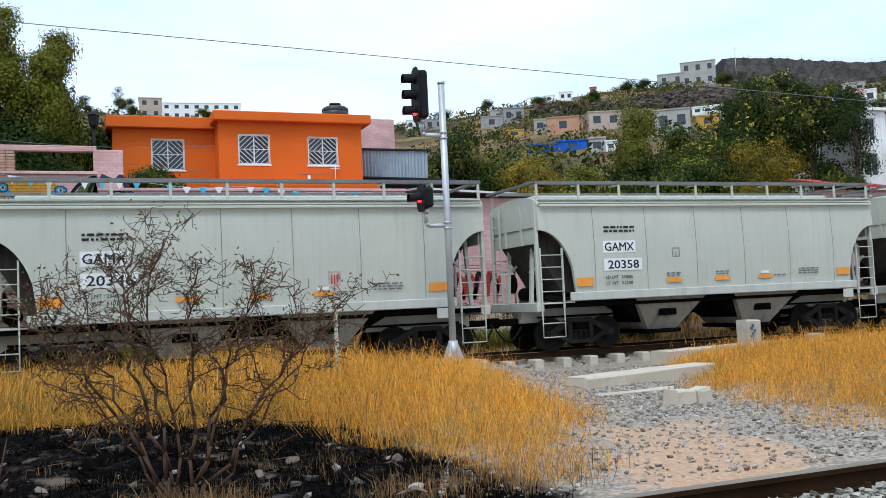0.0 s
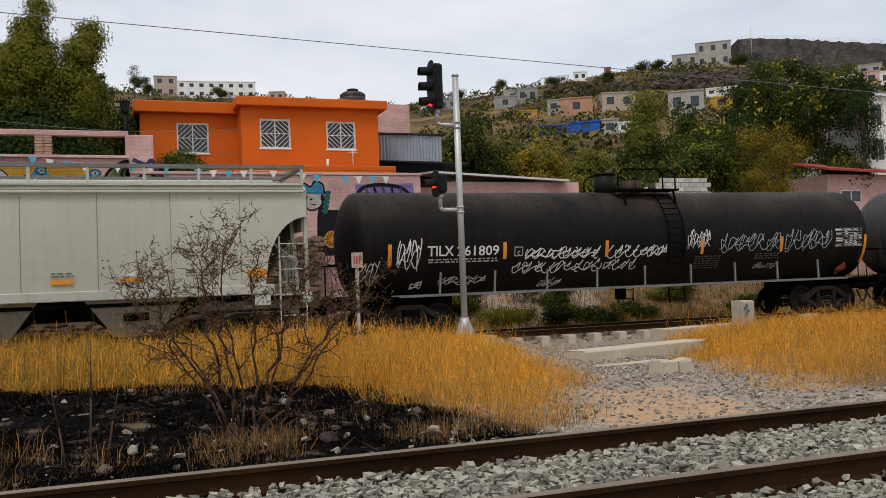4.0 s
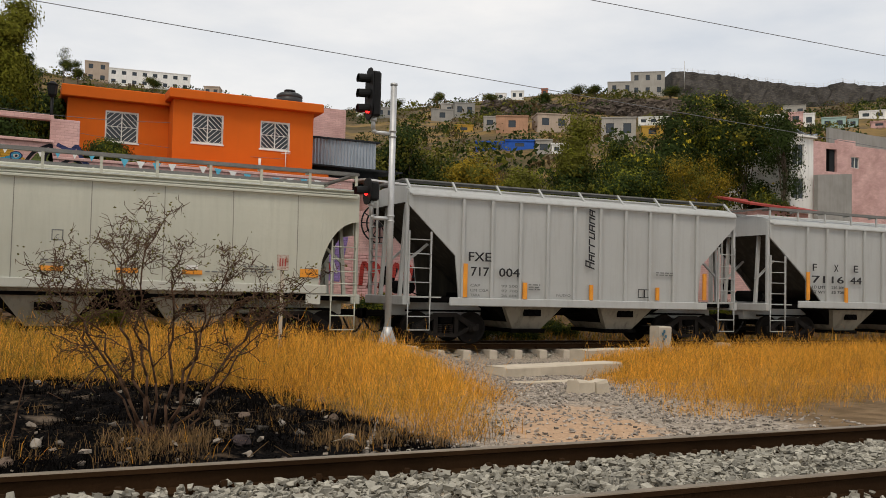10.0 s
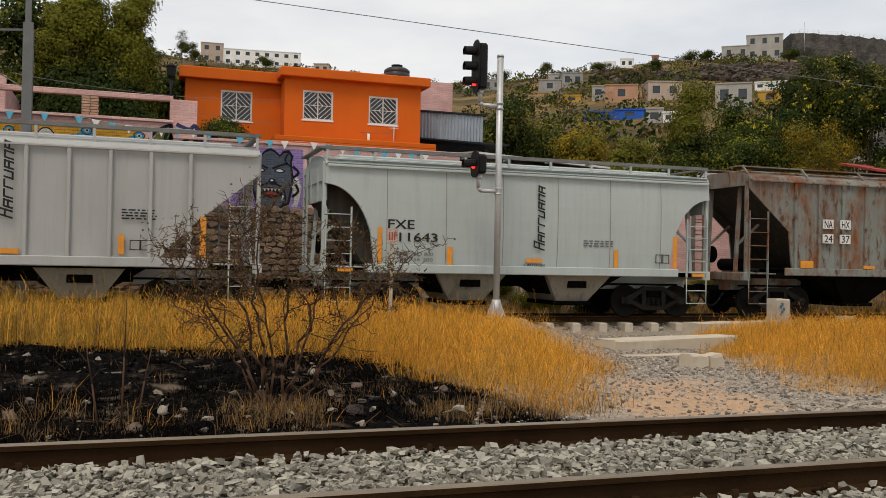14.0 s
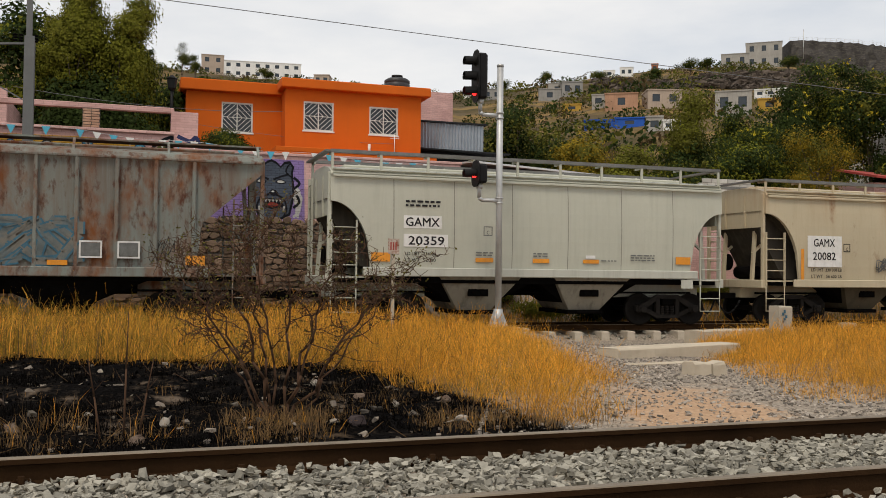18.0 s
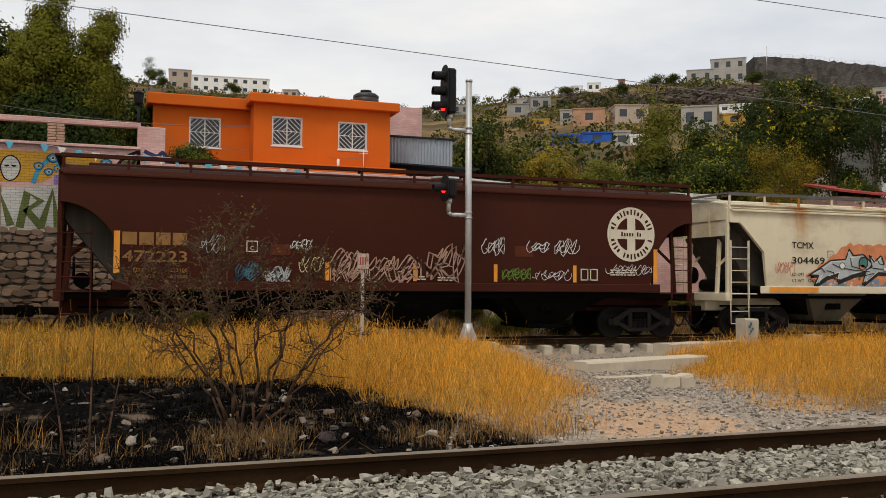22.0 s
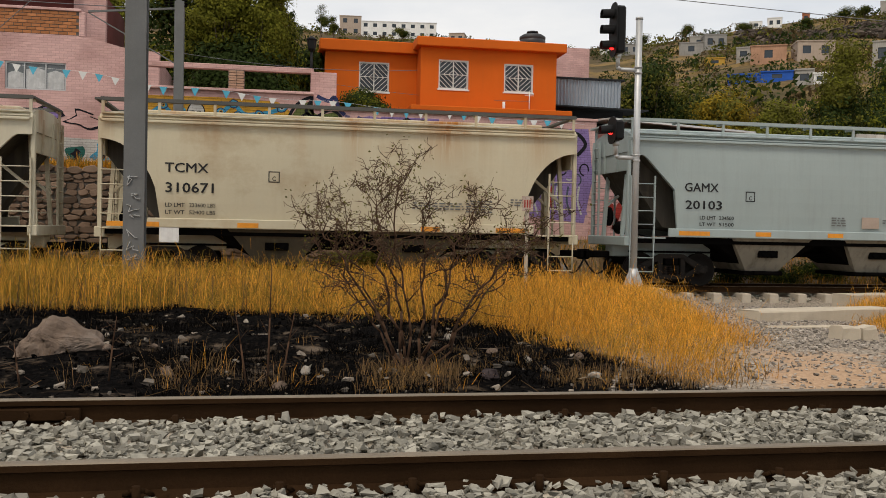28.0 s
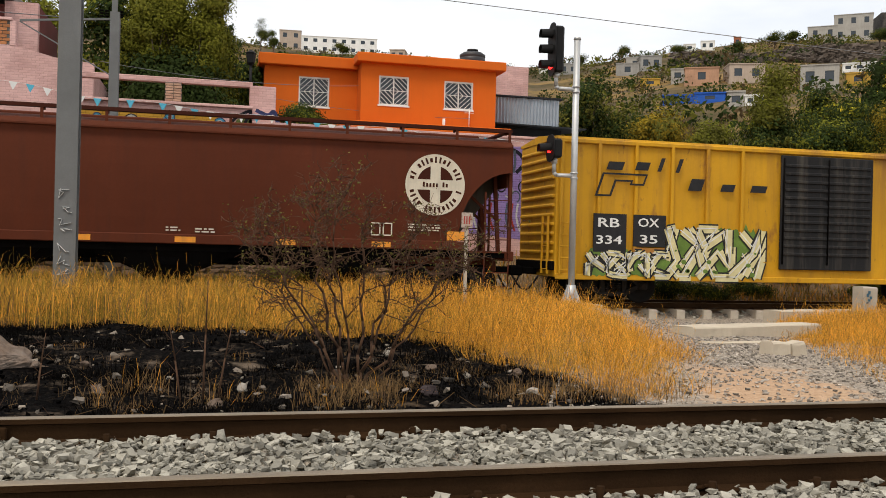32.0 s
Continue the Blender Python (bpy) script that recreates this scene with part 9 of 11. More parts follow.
LEAF_L = foliage("light_olive_leaves", (0.150, 0.148, 0.018))
FLOWER = foliage("yellow_blossoms", (0.65, 0.52, 0.05), 0.2)
BARK = material("grey_brown_bark", (0.10, 0.075, 0.055), 0.95, 0, 0.3, 4, 30, 0.6)
TWIG = material("dry_red_brown_twigs", (0.085, 0.045, 0.026), 0.9, 0, 0.35, 8, 40, 0.3)
STRAW = thin(material("golden_dry_grass", (0.682, 0.321, 0.043), 0.85, 0, 0.25, 0.5, 6, 0, island=0.46, spec=0.1), 0.36)
STRAWG = thin(material("greenish_dry_grass", (0.297, 0.199, 0.034), 0.85, 0, 0.25, 0.5, 6, 0, island=0.46, spec=0.1), 0.36)
STRAWP = thin(material("pale_straw_tips", (0.792, 0.393, 0.067), 0.85, 0, 0.2, 0.5, 6, 0, island=0.46, spec=0.1), 0.36)
STRAWD = thin(material("dull_dead_grass", (0.16, 0.10, 0.048), 0.9, 0, 0.3, 0.5, 6, 0, island=0.46, spec=0.1), 0.36)


def leaf_quads(c, size, rg, flat=0.4, out=None):
    """Little four-cornered leaves round the points c; out: the way that each one faces, more or less."""
    n = len(c)
    a = rg.normal(0, 1, (n, 3))
    if out is None:
        b = rg.normal(0, 1, (n, 3))
        b[:, 2] *= flat
    else:
        b = out / (np.linalg.norm(out, axis=1)[:, None] + 1e-9) + rg.normal(0, 0.42, (n, 3)) + np.array((0, 0, 0.30))
    b = np.cross(b, a)
    b /= np.linalg.norm(b, axis=1)[:, None] + 1e-9
    if out is not None:
        a = np.cross(b, out + rg.normal(0, 0.3, (n, 3)))
    a /= np.linalg.norm(a, axis=1)[:, None] + 1e-9
    s = (size * rg.uniform(0.6, 1.4, n))[:, None]
    V = np.stack([c - a * s * 0.5, c + b * s * 0.30, c + a * s * 0.5, c - b * s * 0.30], 1).reshape(-1, 3)
    F = np.arange(n * 4).reshape(n, 4)
    return V, F


def crown_points(rg, centre, radii, clumps, per, spread):
    """Clumps of leaves over several overlapping lobes, so that the outline is uneven and has gaps."""
    lobes = max(5, clumps // 16)
    d = rg.normal(0, 1, (lobes, 3))
    d /= np.linalg.norm(d, axis=1)[:, None]
    lc = centre + d * (rg.uniform(0.15, 0.74, lobes) ** 0.7)[:, None] * radii
    lr = rg.uniform(0.28, 0.46, lobes)
    which = rg.integers(0, lobes, clumps)
    e = rg.normal(0, 1, (clumps, 3))
    e /= np.linalg.norm(e, axis=1)[:, None]
    e[:, 2] = np.where(e[:, 2] < -0.4, -e[:, 2], e[:, 2])
    cl = lc[which] + e * (lr[which] * rg.uniform(0.55, 1.0, clumps) ** 0.5)[:, None] * radii
    p = np.repeat(cl, per, 0) + np.clip(rg.normal(0, 0.9, (clumps * per, 3)), -1.5, 1.5) * spread * np.array((1, 1, 0.65))
    return cl, p


def tree(x, y, top, radii, mats, clumps, per, leaf, seed, label, blossoms=0, trunk_r=0.16, spread=None, bare=0.35, name="tree", gz=None):
    """A tree whose crown ends at the height top; its foot is on the ground."""
    rg = np.random.default_rng(seed)
    z0 = float(ground_z(x, y)) if gz is None else gz
    radii = np.array(radii, float)
    centre = np.array((x, y, top - radii[2]))
    tr = empty(name, pose(0, 0, 0), label, "tree")
    if leaf < 0.22:
        clumps, per, leaf = int(clumps * 1.3), int(per * 1.9), leaf * 0.50
    elif leaf < 0.5:
        clumps, per, leaf = int(clumps * 1.45), int(per * 1.5), leaf * 0.60
    cl, p = crown_points(rg, centre, radii, clumps, per, (spread or radii.min() * 0.16) * 1.12)
    tk = Mesh()
    pts = [Vector((x, y, z0 - 0.2))]
    steps = 6
    for k in range(1, steps + 1):
        u = k / steps
        pts.append(Vector((x + rg.normal(0, 0.12) * u, y + rg.normal(0, 0.12) * u, z0 + (centre[2] - z0) * u)))
    for k in range(steps):
        tk.tube(pts[k], pts[k + 1], trunk_r * (1 - 0.1 * k), 8, 0, trunk_r * (1 - 0.1 * (k + 1)))
    tk.put("trunk", BARK, tr)
    for i in rg.choice(clumps, min(clumps, 10), replace=False):
        a = pts[rg.integers(2, steps + 1)]
        b = Vector(cl[i])
        m = (a + b) / 2 + Vector(rg.normal(0, 0.15, 3))
        lb = Mesh()
        lb.tube(a, m, trunk_r * 0.38, 6, 0, trunk_r * 0.22)
        lb.tube(m, b, trunk_r * 0.22, 5, 0, trunk_r * 0.07)
        lb.put("limb", BARK, tr)
    V, F = leaf_quads(p, leaf, rg, out=(p - np.repeat(cl, per, 0)) / (spread or radii.min() * 0.16) + 1.2 * (p - centre) / radii)
    mi = rg.choice(len(mats), len(F), p=[0.7, 0.3] if len(mats) == 2 else None)
    # whole clumps share a tone
    mi = np.where(rg.uniform(0, 1, len(F)) < 0.92, np.repeat(rg.choice(len(mats), clumps, p=[0.65, 0.35] if len(mats) == 2 else None), per), mi)
    cr = new("crown", fast_mesh("crown", V, F, mats, mi))
    cr.parent = tr
    tagged(cr, kind="stuff")
    if blossoms:
        sel = cl[(cl[:, 1] < centre[1])][:blossoms * 2 // 3]
        q = sel + rg.normal(0, 0.25, sel.shape) + np.array((0, -0.75, 0.25))
        q = np.repeat(q, 5, 0) + rg.normal(0, 0.055, (len(q) * 5, 3))
        V, F = leaf_quads(q, 0.15, rg)
        bl = new("blossoms", fast_mesh("blossoms", V, F, [FLOWER]))
        bl.parent = tr
        tagged(bl, "small yellow flower clusters", kind="stuff")
    return tr


def at(az, y):
    return y * math.tan(radians(az))


def top_at(az, y, el):
    return 1.69 + y / math.cos(radians(az)) * math.tan(radians(el))


G2 = [LEAF_D, LEAF_M]
# left of the orange house: two plumes and the growth at their foot
for k, (az, el, w_, hh, n) in enumerate(((-3.25, 17.6, 0.75, 3.4, 150), (-3.9, 15.6, 1.1, 3.2, 150), (-5.4, 14.9, 0.75, 2.8, 90), (-0.55, 16.0, 0.70, 2.8, 130), (-1.25, 14.9, 1.05, 3.2, 170), (-0.15, 13.9, 0.6, 2.8, 90))):
    tree(at(az, 37), 37 + 0.3 * (k % 3), top_at(az, 37, el), (w_, 1.2, hh), [LEAF_L, LEAF_M], n, 56, 0.20, 1 + 40 * k, "tall dense olive-green tree behind the mural wall", spread=0.24)
tree(at(-1.6, 38.2), 38.2, top_at(-1.6, 38.2, 13.6), (1.9, 1.0, 3.4), [LEAF_D, LEAF_M], 200, 50, 0.24, 16, "dense dark tree behind the mural wall", spread=0.36)
tree(at(-2.4, 36.4), 36.4, top_at(-2.4, 36.4, 11.2), (2.7, 0.9, 2.2), [LEAF_D, LEAF_D], 240, 50, 0.24, 17, "dense dark undergrowth behind the mural wall", spread=0.34, name="bush")
tree(at(1.9, 41), 41, top_at(1.9, 41, 11.6), (1.5, 1.2, 2.6), G2, 80, 40, 0.30, 18, "low dark green tree behind the mural wall", spread=0.36)
tree(at(-6.4, 39), 39, top_at(-6.4, 39, 14.6), (1.6, 1.5, 4.0), G2, 150, 45, 0.30, 3, "dense dark green tree beside the pink building", spread=0.4)
tree(at(-11.0, 44), 44, top_at(-10.5, 44, 15.0), (1.6, 1.6, 4.0), [LEAF_M, LEAF_O], 120, 38, 0.28, 4, "feathery tree behind the pink building", spread=0.4)
tree(at(-24.0, 42), 42, top_at(-24, 42, 11.5), (3.0, 2, 3.2), [LEAF_O, LEAF_Y], 120, 40, 0.26, 30, "olive tree beyond the cream house", spread=0.4)
tree(at(-19.5, 46), 46, top_at(-19, 46, 10.8), (3.0, 2, 3.0), [LEAF_Y, LEAF_O], 110, 40, 0.26, 31, "yellowing tree beyond the cream house", spread=0.4)
tree(at(5.05, 33.2), 33.2, top_at(5.05, 33.2, 9.25), (1.2, 0.8, 1.05), G2, 120, 50, 0.16, 5, "round dark green orange tree before the house", trunk_r=0.08, spread=0.17, name="garden_tree")
# right of the house
tree(at(22.4, 47), 47, top_at(22.4, 47, 10.6), (2.2, 2, 3.6), [LEAF_D, LEAF_O], 150, 42, 0.30, 6, "dark olive tree behind the track", spread=0.42)
tree(at(24.9, 47), 47, top_at(24.9, 47, 10.2), (1.9, 2, 3.3), [LEAF_D, LEAF_O], 140, 42, 0.30, 7, "dark green tree behind the track", spread=0.42)
tree(at(26.9, 43), 43, top_at(26.9, 43, 9.1), (1.7, 1.5, 2.3), [LEAF_Y, LEAF_O], 120, 42, 0.24, 8, "yellowing bushy tree behind the track", spread=0.32)
tree(at(29.6, 44), 44, top_at(29.6, 44, 7.9), (2.2, 1.6, 1.9), [LEAF_O, LEAF_M], 110, 42, 0.26, 9, "olive bushy tree behind the track", spread=0.34)
tree(at(33.3, 46), 46, top_at(33.3, 46, 12.3), (1.45, 1.3, 3.0), [LEAF_O, LEAF_M], 90, 40, 0.24, 10, "tall feathery green tree behind the track", spread=0.42)
tree(at(33.6, 46), 46, top_at(33.6, 46, 9.6), (1.9, 1.6, 3.0), [LEAF_D, LEAF_O], 120, 42, 0.28, 11, "dark green tree behind the track", spread=0.4)
tree(at(36.3, 49), 49, top_at(36.3, 49, 10.2), (2.2, 2.2, 3.6), G2, 160, 44, 0.30, 12, "spreading dark green tree dotted with yellow blossoms", 40, spread=0.42)
tree(at(38.7, 50), 50, top_at(38.7, 50, 11.0), (2.2, 2.2, 4.2), [LEAF_D, LEAF_D], 170, 44, 0.30, 19, "spreading dark green tree dotted with yellow blossoms", 60, spread=0.42)
tree(at(40.9, 51), 51, top_at(40.9, 51, 12.1), (2.5, 2.4, 5.0), G2, 210, 44, 0.30, 13, "large dark green tree dotted with yellow blossoms", 70, spread=0.45)
tree(at(43.4, 50), 50, top_at(43.4, 50, 11.5), (2.5, 2.2, 4.6), [LEAF_D, LEAF_O], 180, 44, 0.30, 14, "large dark green tree dotted with yellow blossoms", 50, spread=0.45)
tree(at(45.6, 47), 47, top_at(45.6, 47, 11.5), (1.6, 1.5, 3.6), [LEAF_D, LEAF_D], 80, 36, 0.26, 15, "thin dark tree with bare lower limbs", spread=0.4)
tree(at(40.6, 40), 40, top_at(40.6, 40, 8.5), (2.0, 1.6, 2.2), [LEAF_Y, LEAF_O], 140, 44, 0.20, 16, "small olive-yellow tree behind the track", spread=0.3)
for k, (az, y, el, rx_, m) in enumerate(((20.6, 43, 7.0, 1.8, G2), (23.6, 42, 6.9, 2.0, [LEAF_O, LEAF_D]), (33.0, 41, 6.6, 2.2, G2), (36.0, 42, 7.6, 2.3, G2), (38.6, 42, 7.4, 1.8, G2), (25.6, 40.5, 6.4, 1.8, [LEAF_O, LEAF_M]), (29.0, 40.5, 6.3, 2.0, [LEAF_M, LEAF_O]), (31.2, 40, 6.2, 1.8, G2), (44.6, 42, 7.4, 1.6, G2))):
    tree(at(az, y), y, top_at(az, y, el), (rx_, 1.5, 2.2), m, 90, 40, 0.26, 50 + k, "dense green bush behind the track wall", trunk_r=0.09, spread=0.36, name="bush")

# low bushes in the strip behind the train
for k, (x, y, w, h, m) in enumerate(((14.6, 27.7, 1.15, 0.85, G2), (16.2, 28.0, 1.7, 0.55, G2), (13.2, 28.6, 1.3, 0.45, [LEAF_M, LEAF_O]), (18.2, 28.6, 1.2, 0.5, G2), (11.5, 29.2, 1.6, 0.9, G2), (15.2, 29.4, 1.4, 0.8, G2), (2.5, 29.0, 1.2, 0.6, [LEAF_O, LEAF_M]), (23.4, 28.4, 1.4, 0.5, G2), (20.5, 29.2, 1.5, 0.8, [LEAF_O, LEAF_M]), (26, 29.3, 1.5, 0.9, G2))):
    tree(x, y, float(ground_z(x, y)) + h, (w, 0.5, h * 0.6), m, 70, 40, 0.13, 70 + k, "low green bush between the track and the wall", trunk_r=0.03, spread=0.16, name="low_bush")

# scrub on the hillside
rg = np.random.default_rng(77)
n = 3200
az = rg.uniform(-30, 58, n)
r = 75 + 345 * rg.uniform(0, 1, n) ** 0.75
hx, hy = r * np.sin(np.radians(az)), r * np.cos(np.radians(az))
hz = ground_z(hx, hy)
clump = rough(hx, hy, 0.045) + 0.5 * rough(hx, hy, 0.11)
dense = np.where(az < 8, -0.9, np.where(az > 43, -1.3, -0.55))
keep = clump > dense
hx, hy, hz, r = hx[keep], hy[keep], hz[keep], r[keep]
size = rg.uniform(0.7, 2.1, len(hx)) * np.where(rg.uniform(0, 1, len(hx)) < 0.2, 1.5, 1)
per = 56
d = rg.normal(0, 1, (len(hx), per, 3))
d /= np.linalg.norm(d, axis=2)[..., None]
d *= rg.uniform(0.4, 1.0, (len(hx), per, 1)) ** 0.5
pts = np.stack([hx, hy, hz], -1)[:, None, :] + d * size[:, None, None] * np.array((1.3, 1.3, 0.9)) + np.array((0, 0, 0.4)) * size[:, None, None]
V, F = leaf_quads(pts.reshape(-1, 3), np.repeat(size * 0.38, per), rg, 0.8)
mi = np.repeat(rg.choice(3, len(hx), p=[0.45, 0.35, 0.2]), per)
ob = new("hillside_scrub", fast_mesh("hillside_scrub", V, F, [LEAF_D, LEAF_O, foliage("dry_brown_scrub", (0.11, 0.075, 0.035))], mi))
tagged(ob, "dark thorny scrub scattered over the dry hillside", "scrub", kind="stuff")
for k, (az, el, w, h) in enumerate(((2.2, 11.4, 3.0, 13), (3.0, 11.5, 2.0, 9), (0.4, 11.7, 4, 8), (-1.5, 11.5, 4, 9), (7.2, 11.3, 3, 6), (33.4, 12.1, 5, 5.5), (31.6, 11.9, 4, 4.5), (34.4, 12.2, 4.5, 5), (28.0, 11.7, 4, 5), (24.5, 11.5, 4, 5), (22.0, 11.2, 4, 5), (39.0, 11.5, 4, 6))):
    x, y, z, rr = place_on_hill(az, el)
    tree(x, y, z + h, (w, w * 0.8, h * 0.45), [LEAF_D, LEAF_O], 54, 40, 0.48, 90 + k, "dark tree on the hill's ridge", trunk_r=0.25, spread=0.8, name="ridge_tree")


# ---------------------------------------------------------------- dry grass
def blades(name, x, y, h, mats, pick, label, seed, wide=0.0034, lx=None, ly=None, droop=0.55, foot=0.0):
    """Bent three-sided blades that taper to a tip; lx and ly say how far each tip hangs over."""
    rg = np.random.default_rng(seed)
    n = len(x)
    z = ground_z(x, y) - 0.02 + foot
    a = rg.uniform(0, 2 * math.pi, n)
    if lx is None:
        lean, la = rg.normal(0, droop, n) * h, rg.uniform(0, 2 * math.pi, n)
        lx, ly = lean * np.cos(la) + 0.05 * h, lean * np.sin(la)
    lean = np.hypot(lx, ly)
    w0 = wide * rg.uniform(0.6, 1.6, n)
    wx, wy = np.cos(a) * w0, np.sin(a) * w0 * 0.5
    P = np.zeros((n, 5, 3))
    for i, (u, w) in enumerate(((0, 1), (0, -1), (0.55, 0.75), (0.55, -0.75))):
        P[:, i, 0] = x + lx * u * u + wx * w
        P[:, i, 1] = y + ly * u * u + wy * w
        P[:, i, 2] = z + h * u
    P[:, 4] = np.stack([x + lx, y + ly, z + h * (1 - 0.45 * np.minimum(lean / h, 1.4))], -1)
    base = np.arange(n)[:, None] * 5
    F = np.concatenate([base + np.array((0, 1, 3)), base + np.array((0, 3, 2)), base + np.array((2, 3, 4))], 0)
    ob = new(name, fast_mesh(name, P.reshape(-1, 3), F, mats, np.tile(pick, 3)))
    return tagged(ob, label, "grass", kind="stuff")


def wave(x, y):
    return 0.35 * np.sin(1.1 * x + 0.4 * y) + 0.25 * np.sin(2.7 * x - 1.3 * y) + 0.15 * np.sin(6.1 * x + 2.2 * y)


def tufted(rg, tx, ty, per, th, splay, green):
    """Tufts at (tx, ty): blades that spring from one foot and hang outwards, one height and tone a tuft."""
    n = len(tx)
    s = rg.uniform(0.04, 0.13, n)
    gx_, gy_ = rg.normal(0, 1, (n, per)), rg.normal(0, 1, (n, per))
    x, y = tx[:, None] + gx_ * s[:, None], ty[:, None] + gy_ * s[:, None]
    h = th[:, None] * np.clip(rg.normal(0.80, 0.28, (n, per)), 0.2, 1.4)
    tilt = rg.normal(0, 0.32, (n, 2))
    k = np.abs(rg.normal(splay, 0.22, (n, per)))
    lx = h * (gx_ * k * 0.55 + tilt[:, :1] + 0.16)
    ly = h * (gy_ * k * 0.55 + tilt[:, 1:])
    tone = rg.uniform(0, 1, n)
    pick = np.where(tone[:, None] < green[:, None], 1, np.where(tone[:, None] > 0.70, 2, 0)) * np.ones((1, per), int)
    odd = rg.uniform(0, 1, (n, per))
    pick = np.where(odd < 0.07, 3, np.where(odd > 0.87, 2, pick))
    # part of the blades are short drooping tops that spring from the upper stems
    top = rg.uniform(0, 1, (n, per)) < 0.5
    foot = np.where(top, h * rg.uniform(0.25, 0.8, (n, per)), 0)
    ta, tl = rg.uniform(0, 2 * math.pi, (n, per)), np.abs(rg.normal(0.9, 0.4, (n, per)))
    x, y = np.where(top, x + lx * 0.45, x), np.where(top, y + ly * 0.45, y)
    h = np.where(top, h * rg.uniform(0.18, 0.42, (n, per)), h)
    lx, ly = np.where(top, h * tl * np.cos(ta), lx), np.where(top, h * tl * np.sin(ta), ly)
    return x.ravel(), y.ravel(), h.ravel(), lx.ravel(), ly.ravel(), pick.ravel(), foot.ravel()


STRAWS = [STRAW, STRAWG, STRAWP, STRAWD]
rg = np.random.default_rng(31)
# left field: behind the scorched patch, with a tongue along the path
n = 21000
x, y = rg.uniform(-20, 10, n), rg.uniform(6.9, 22.6, n)
edge = np.interp(x, (-22, -6, -1.5, 0.0, 2.4, 2.95, 3.2, 3.4), (14.6, 14.4, 14.1, 13.8, 11.7, 10.2, 8.4, 6.9)) + 0.6 * wave(x, y)
rim = np.interp(y, (7, 10, 14, 18, 21, 22.6), (3.8, 5.3, 6.5, 7.7, 9.0, 9.4)) + 0.45 * wave(y, x)
keep = (y > edge) & (x < rim) & (x > -0.6 * y - 1) & (rg.uniform(0, 1, n) < np.clip(1.25 - (y - 7) * 0.06, 0.40, 1))
x, y, edge, rim = x[keep], y[keep], edge[keep], rim[keep]
h = 0.93 * (0.62 + 0.17 * wave(0.6 * x, 0.6 * y) + 0.16 * wave(3.1 * x, 2.3 * y) + rg.normal(0, 0.13, len(x))) * np.clip(0.38 + 0.8 * np.minimum(y - edge, (rim - x) * 1.4), 0.38, 1) * np.interp(x, (-22, -4, 2, 9), (1.12, 1.05, 0.92, 0.84)) * (1 - 0.6 * smooth(4.5, 8.0, x) * smooth(14, 20, y))
h = np.clip(h, 0.12, 1.35)
green = np.interp(x, (-10, 0, 3, 6), (0.72, 0.62, 0.25, 0.08)) + 0.5 * wave(1.3 * y, 0.8 * x)
x, y, h, lx, ly, pick, foot = tufted(rg, x, y, 30, h, 0.85, green)
blades("dry_grass", x, y, h, STRAWS, pick, "tall golden dry grass along the track", 32, 0.0017 * np.clip(y / 9, 0.85, 2.4), lx, ly, foot=foot)
# seed stalks that stand above the rest
n = 2600
x, y = rg.uniform(-12, 6, n), rg.uniform(13.6, 18, n)
ok = x < np.interp(y, (12, 18), (5.0, 7.0))
x, y = x[ok], y[ok]
h = np.interp(x, (-12, -2, 6), (0.85, 0.76, 0.58)) * rg.uniform(0.75, 1.1, len(x))
blades("seed_stalks", x, y, h, [STRAWP, STRAWD], (rg.uniform(0, 1, len(x)) < 0.4).astype(int), "thin pale seed stalks standing above the dry grass", 39, 0.0042, droop=0.16)
# right field
n = 11500
x, y = rg.uniform(5.5, 32, n), rg.uniform(7.2, 21.5, n)
rim = np.interp(y, (7.2, 8.3, 12.2, 16, 19, 21.5), (7.4, 7.0, 8.9, 10.9, 12.6, 15.5)) + 0.6 * wave(y, x)
keep = (x > rim) & (x < 1.35 * y + 2) & (y > 7.9 + 0.5 * wave(x, y)) & (rg.uniform(0, 1, n) < np.clip(1.3 - (y - 8) * 0.05, 0.5, 1))
x, y, rim = x[keep], y[keep], rim[keep]
h = 0.80 * (0.52 + 0.16 * wave(0.7 * x, 0.7 * y) + 0.14 * wave(2.9 * x, 2.1 * y) + rg.normal(0, 0.10, len(x))) * np.clip(0.35 + 0.8 * np.minimum(x - rim, y - 7.4), 0.35, 1)
h = np.clip(h, 0.1, 1.0)
green = 0.10 + 0.25 * wave(1.3 * y, 0.8 * x)
x, y, h, lx, ly, pick, foot = tufted(rg, x, y, 26, h, 0.95, green)
blades("dry_grass", x, y, h, STRAWS, pick, "tall golden dry grass beside the dirt path", 33, 0.0018 * np.clip(y / 9, 0.85, 2.0), lx, ly, foot=foot)
# flattened straw at the edges of both fields
n = 16000
x, y = rg.uniform(-6, 14, n), rg.uniform(6.9, 16, n)
e1 = np.interp(x, (-22, -6, -1.5, 0.0, 2.4, 2.95, 3.2, 3.4), (14.6, 14.4, 14.1, 13.8, 11.7, 10.2, 8.4, 6.9)) + 0.6 * wave(x, y)
r1 = np.interp(y, (7, 10, 14, 18), (3.8, 5.3, 6.5, 7.7)) + 0.45 * wave(y, x)
r2 = np.interp(y, (7.2, 8.3, 12.2, 16), (7.4, 7.0, 8.9, 10.9)) + 0.6 * wave(y, x)
ok = ((x < r1 + 0.35) & (x > r1 - 0.5) & (y > e1 - 0.5)) | ((y > e1 - 0.6) & (y < e1 + 0.5) & (x < r1)) | ((x > r2 - 0.45) & (x < r2 + 0.6) & (y > 7.5))
x, y = x[ok], y[ok]
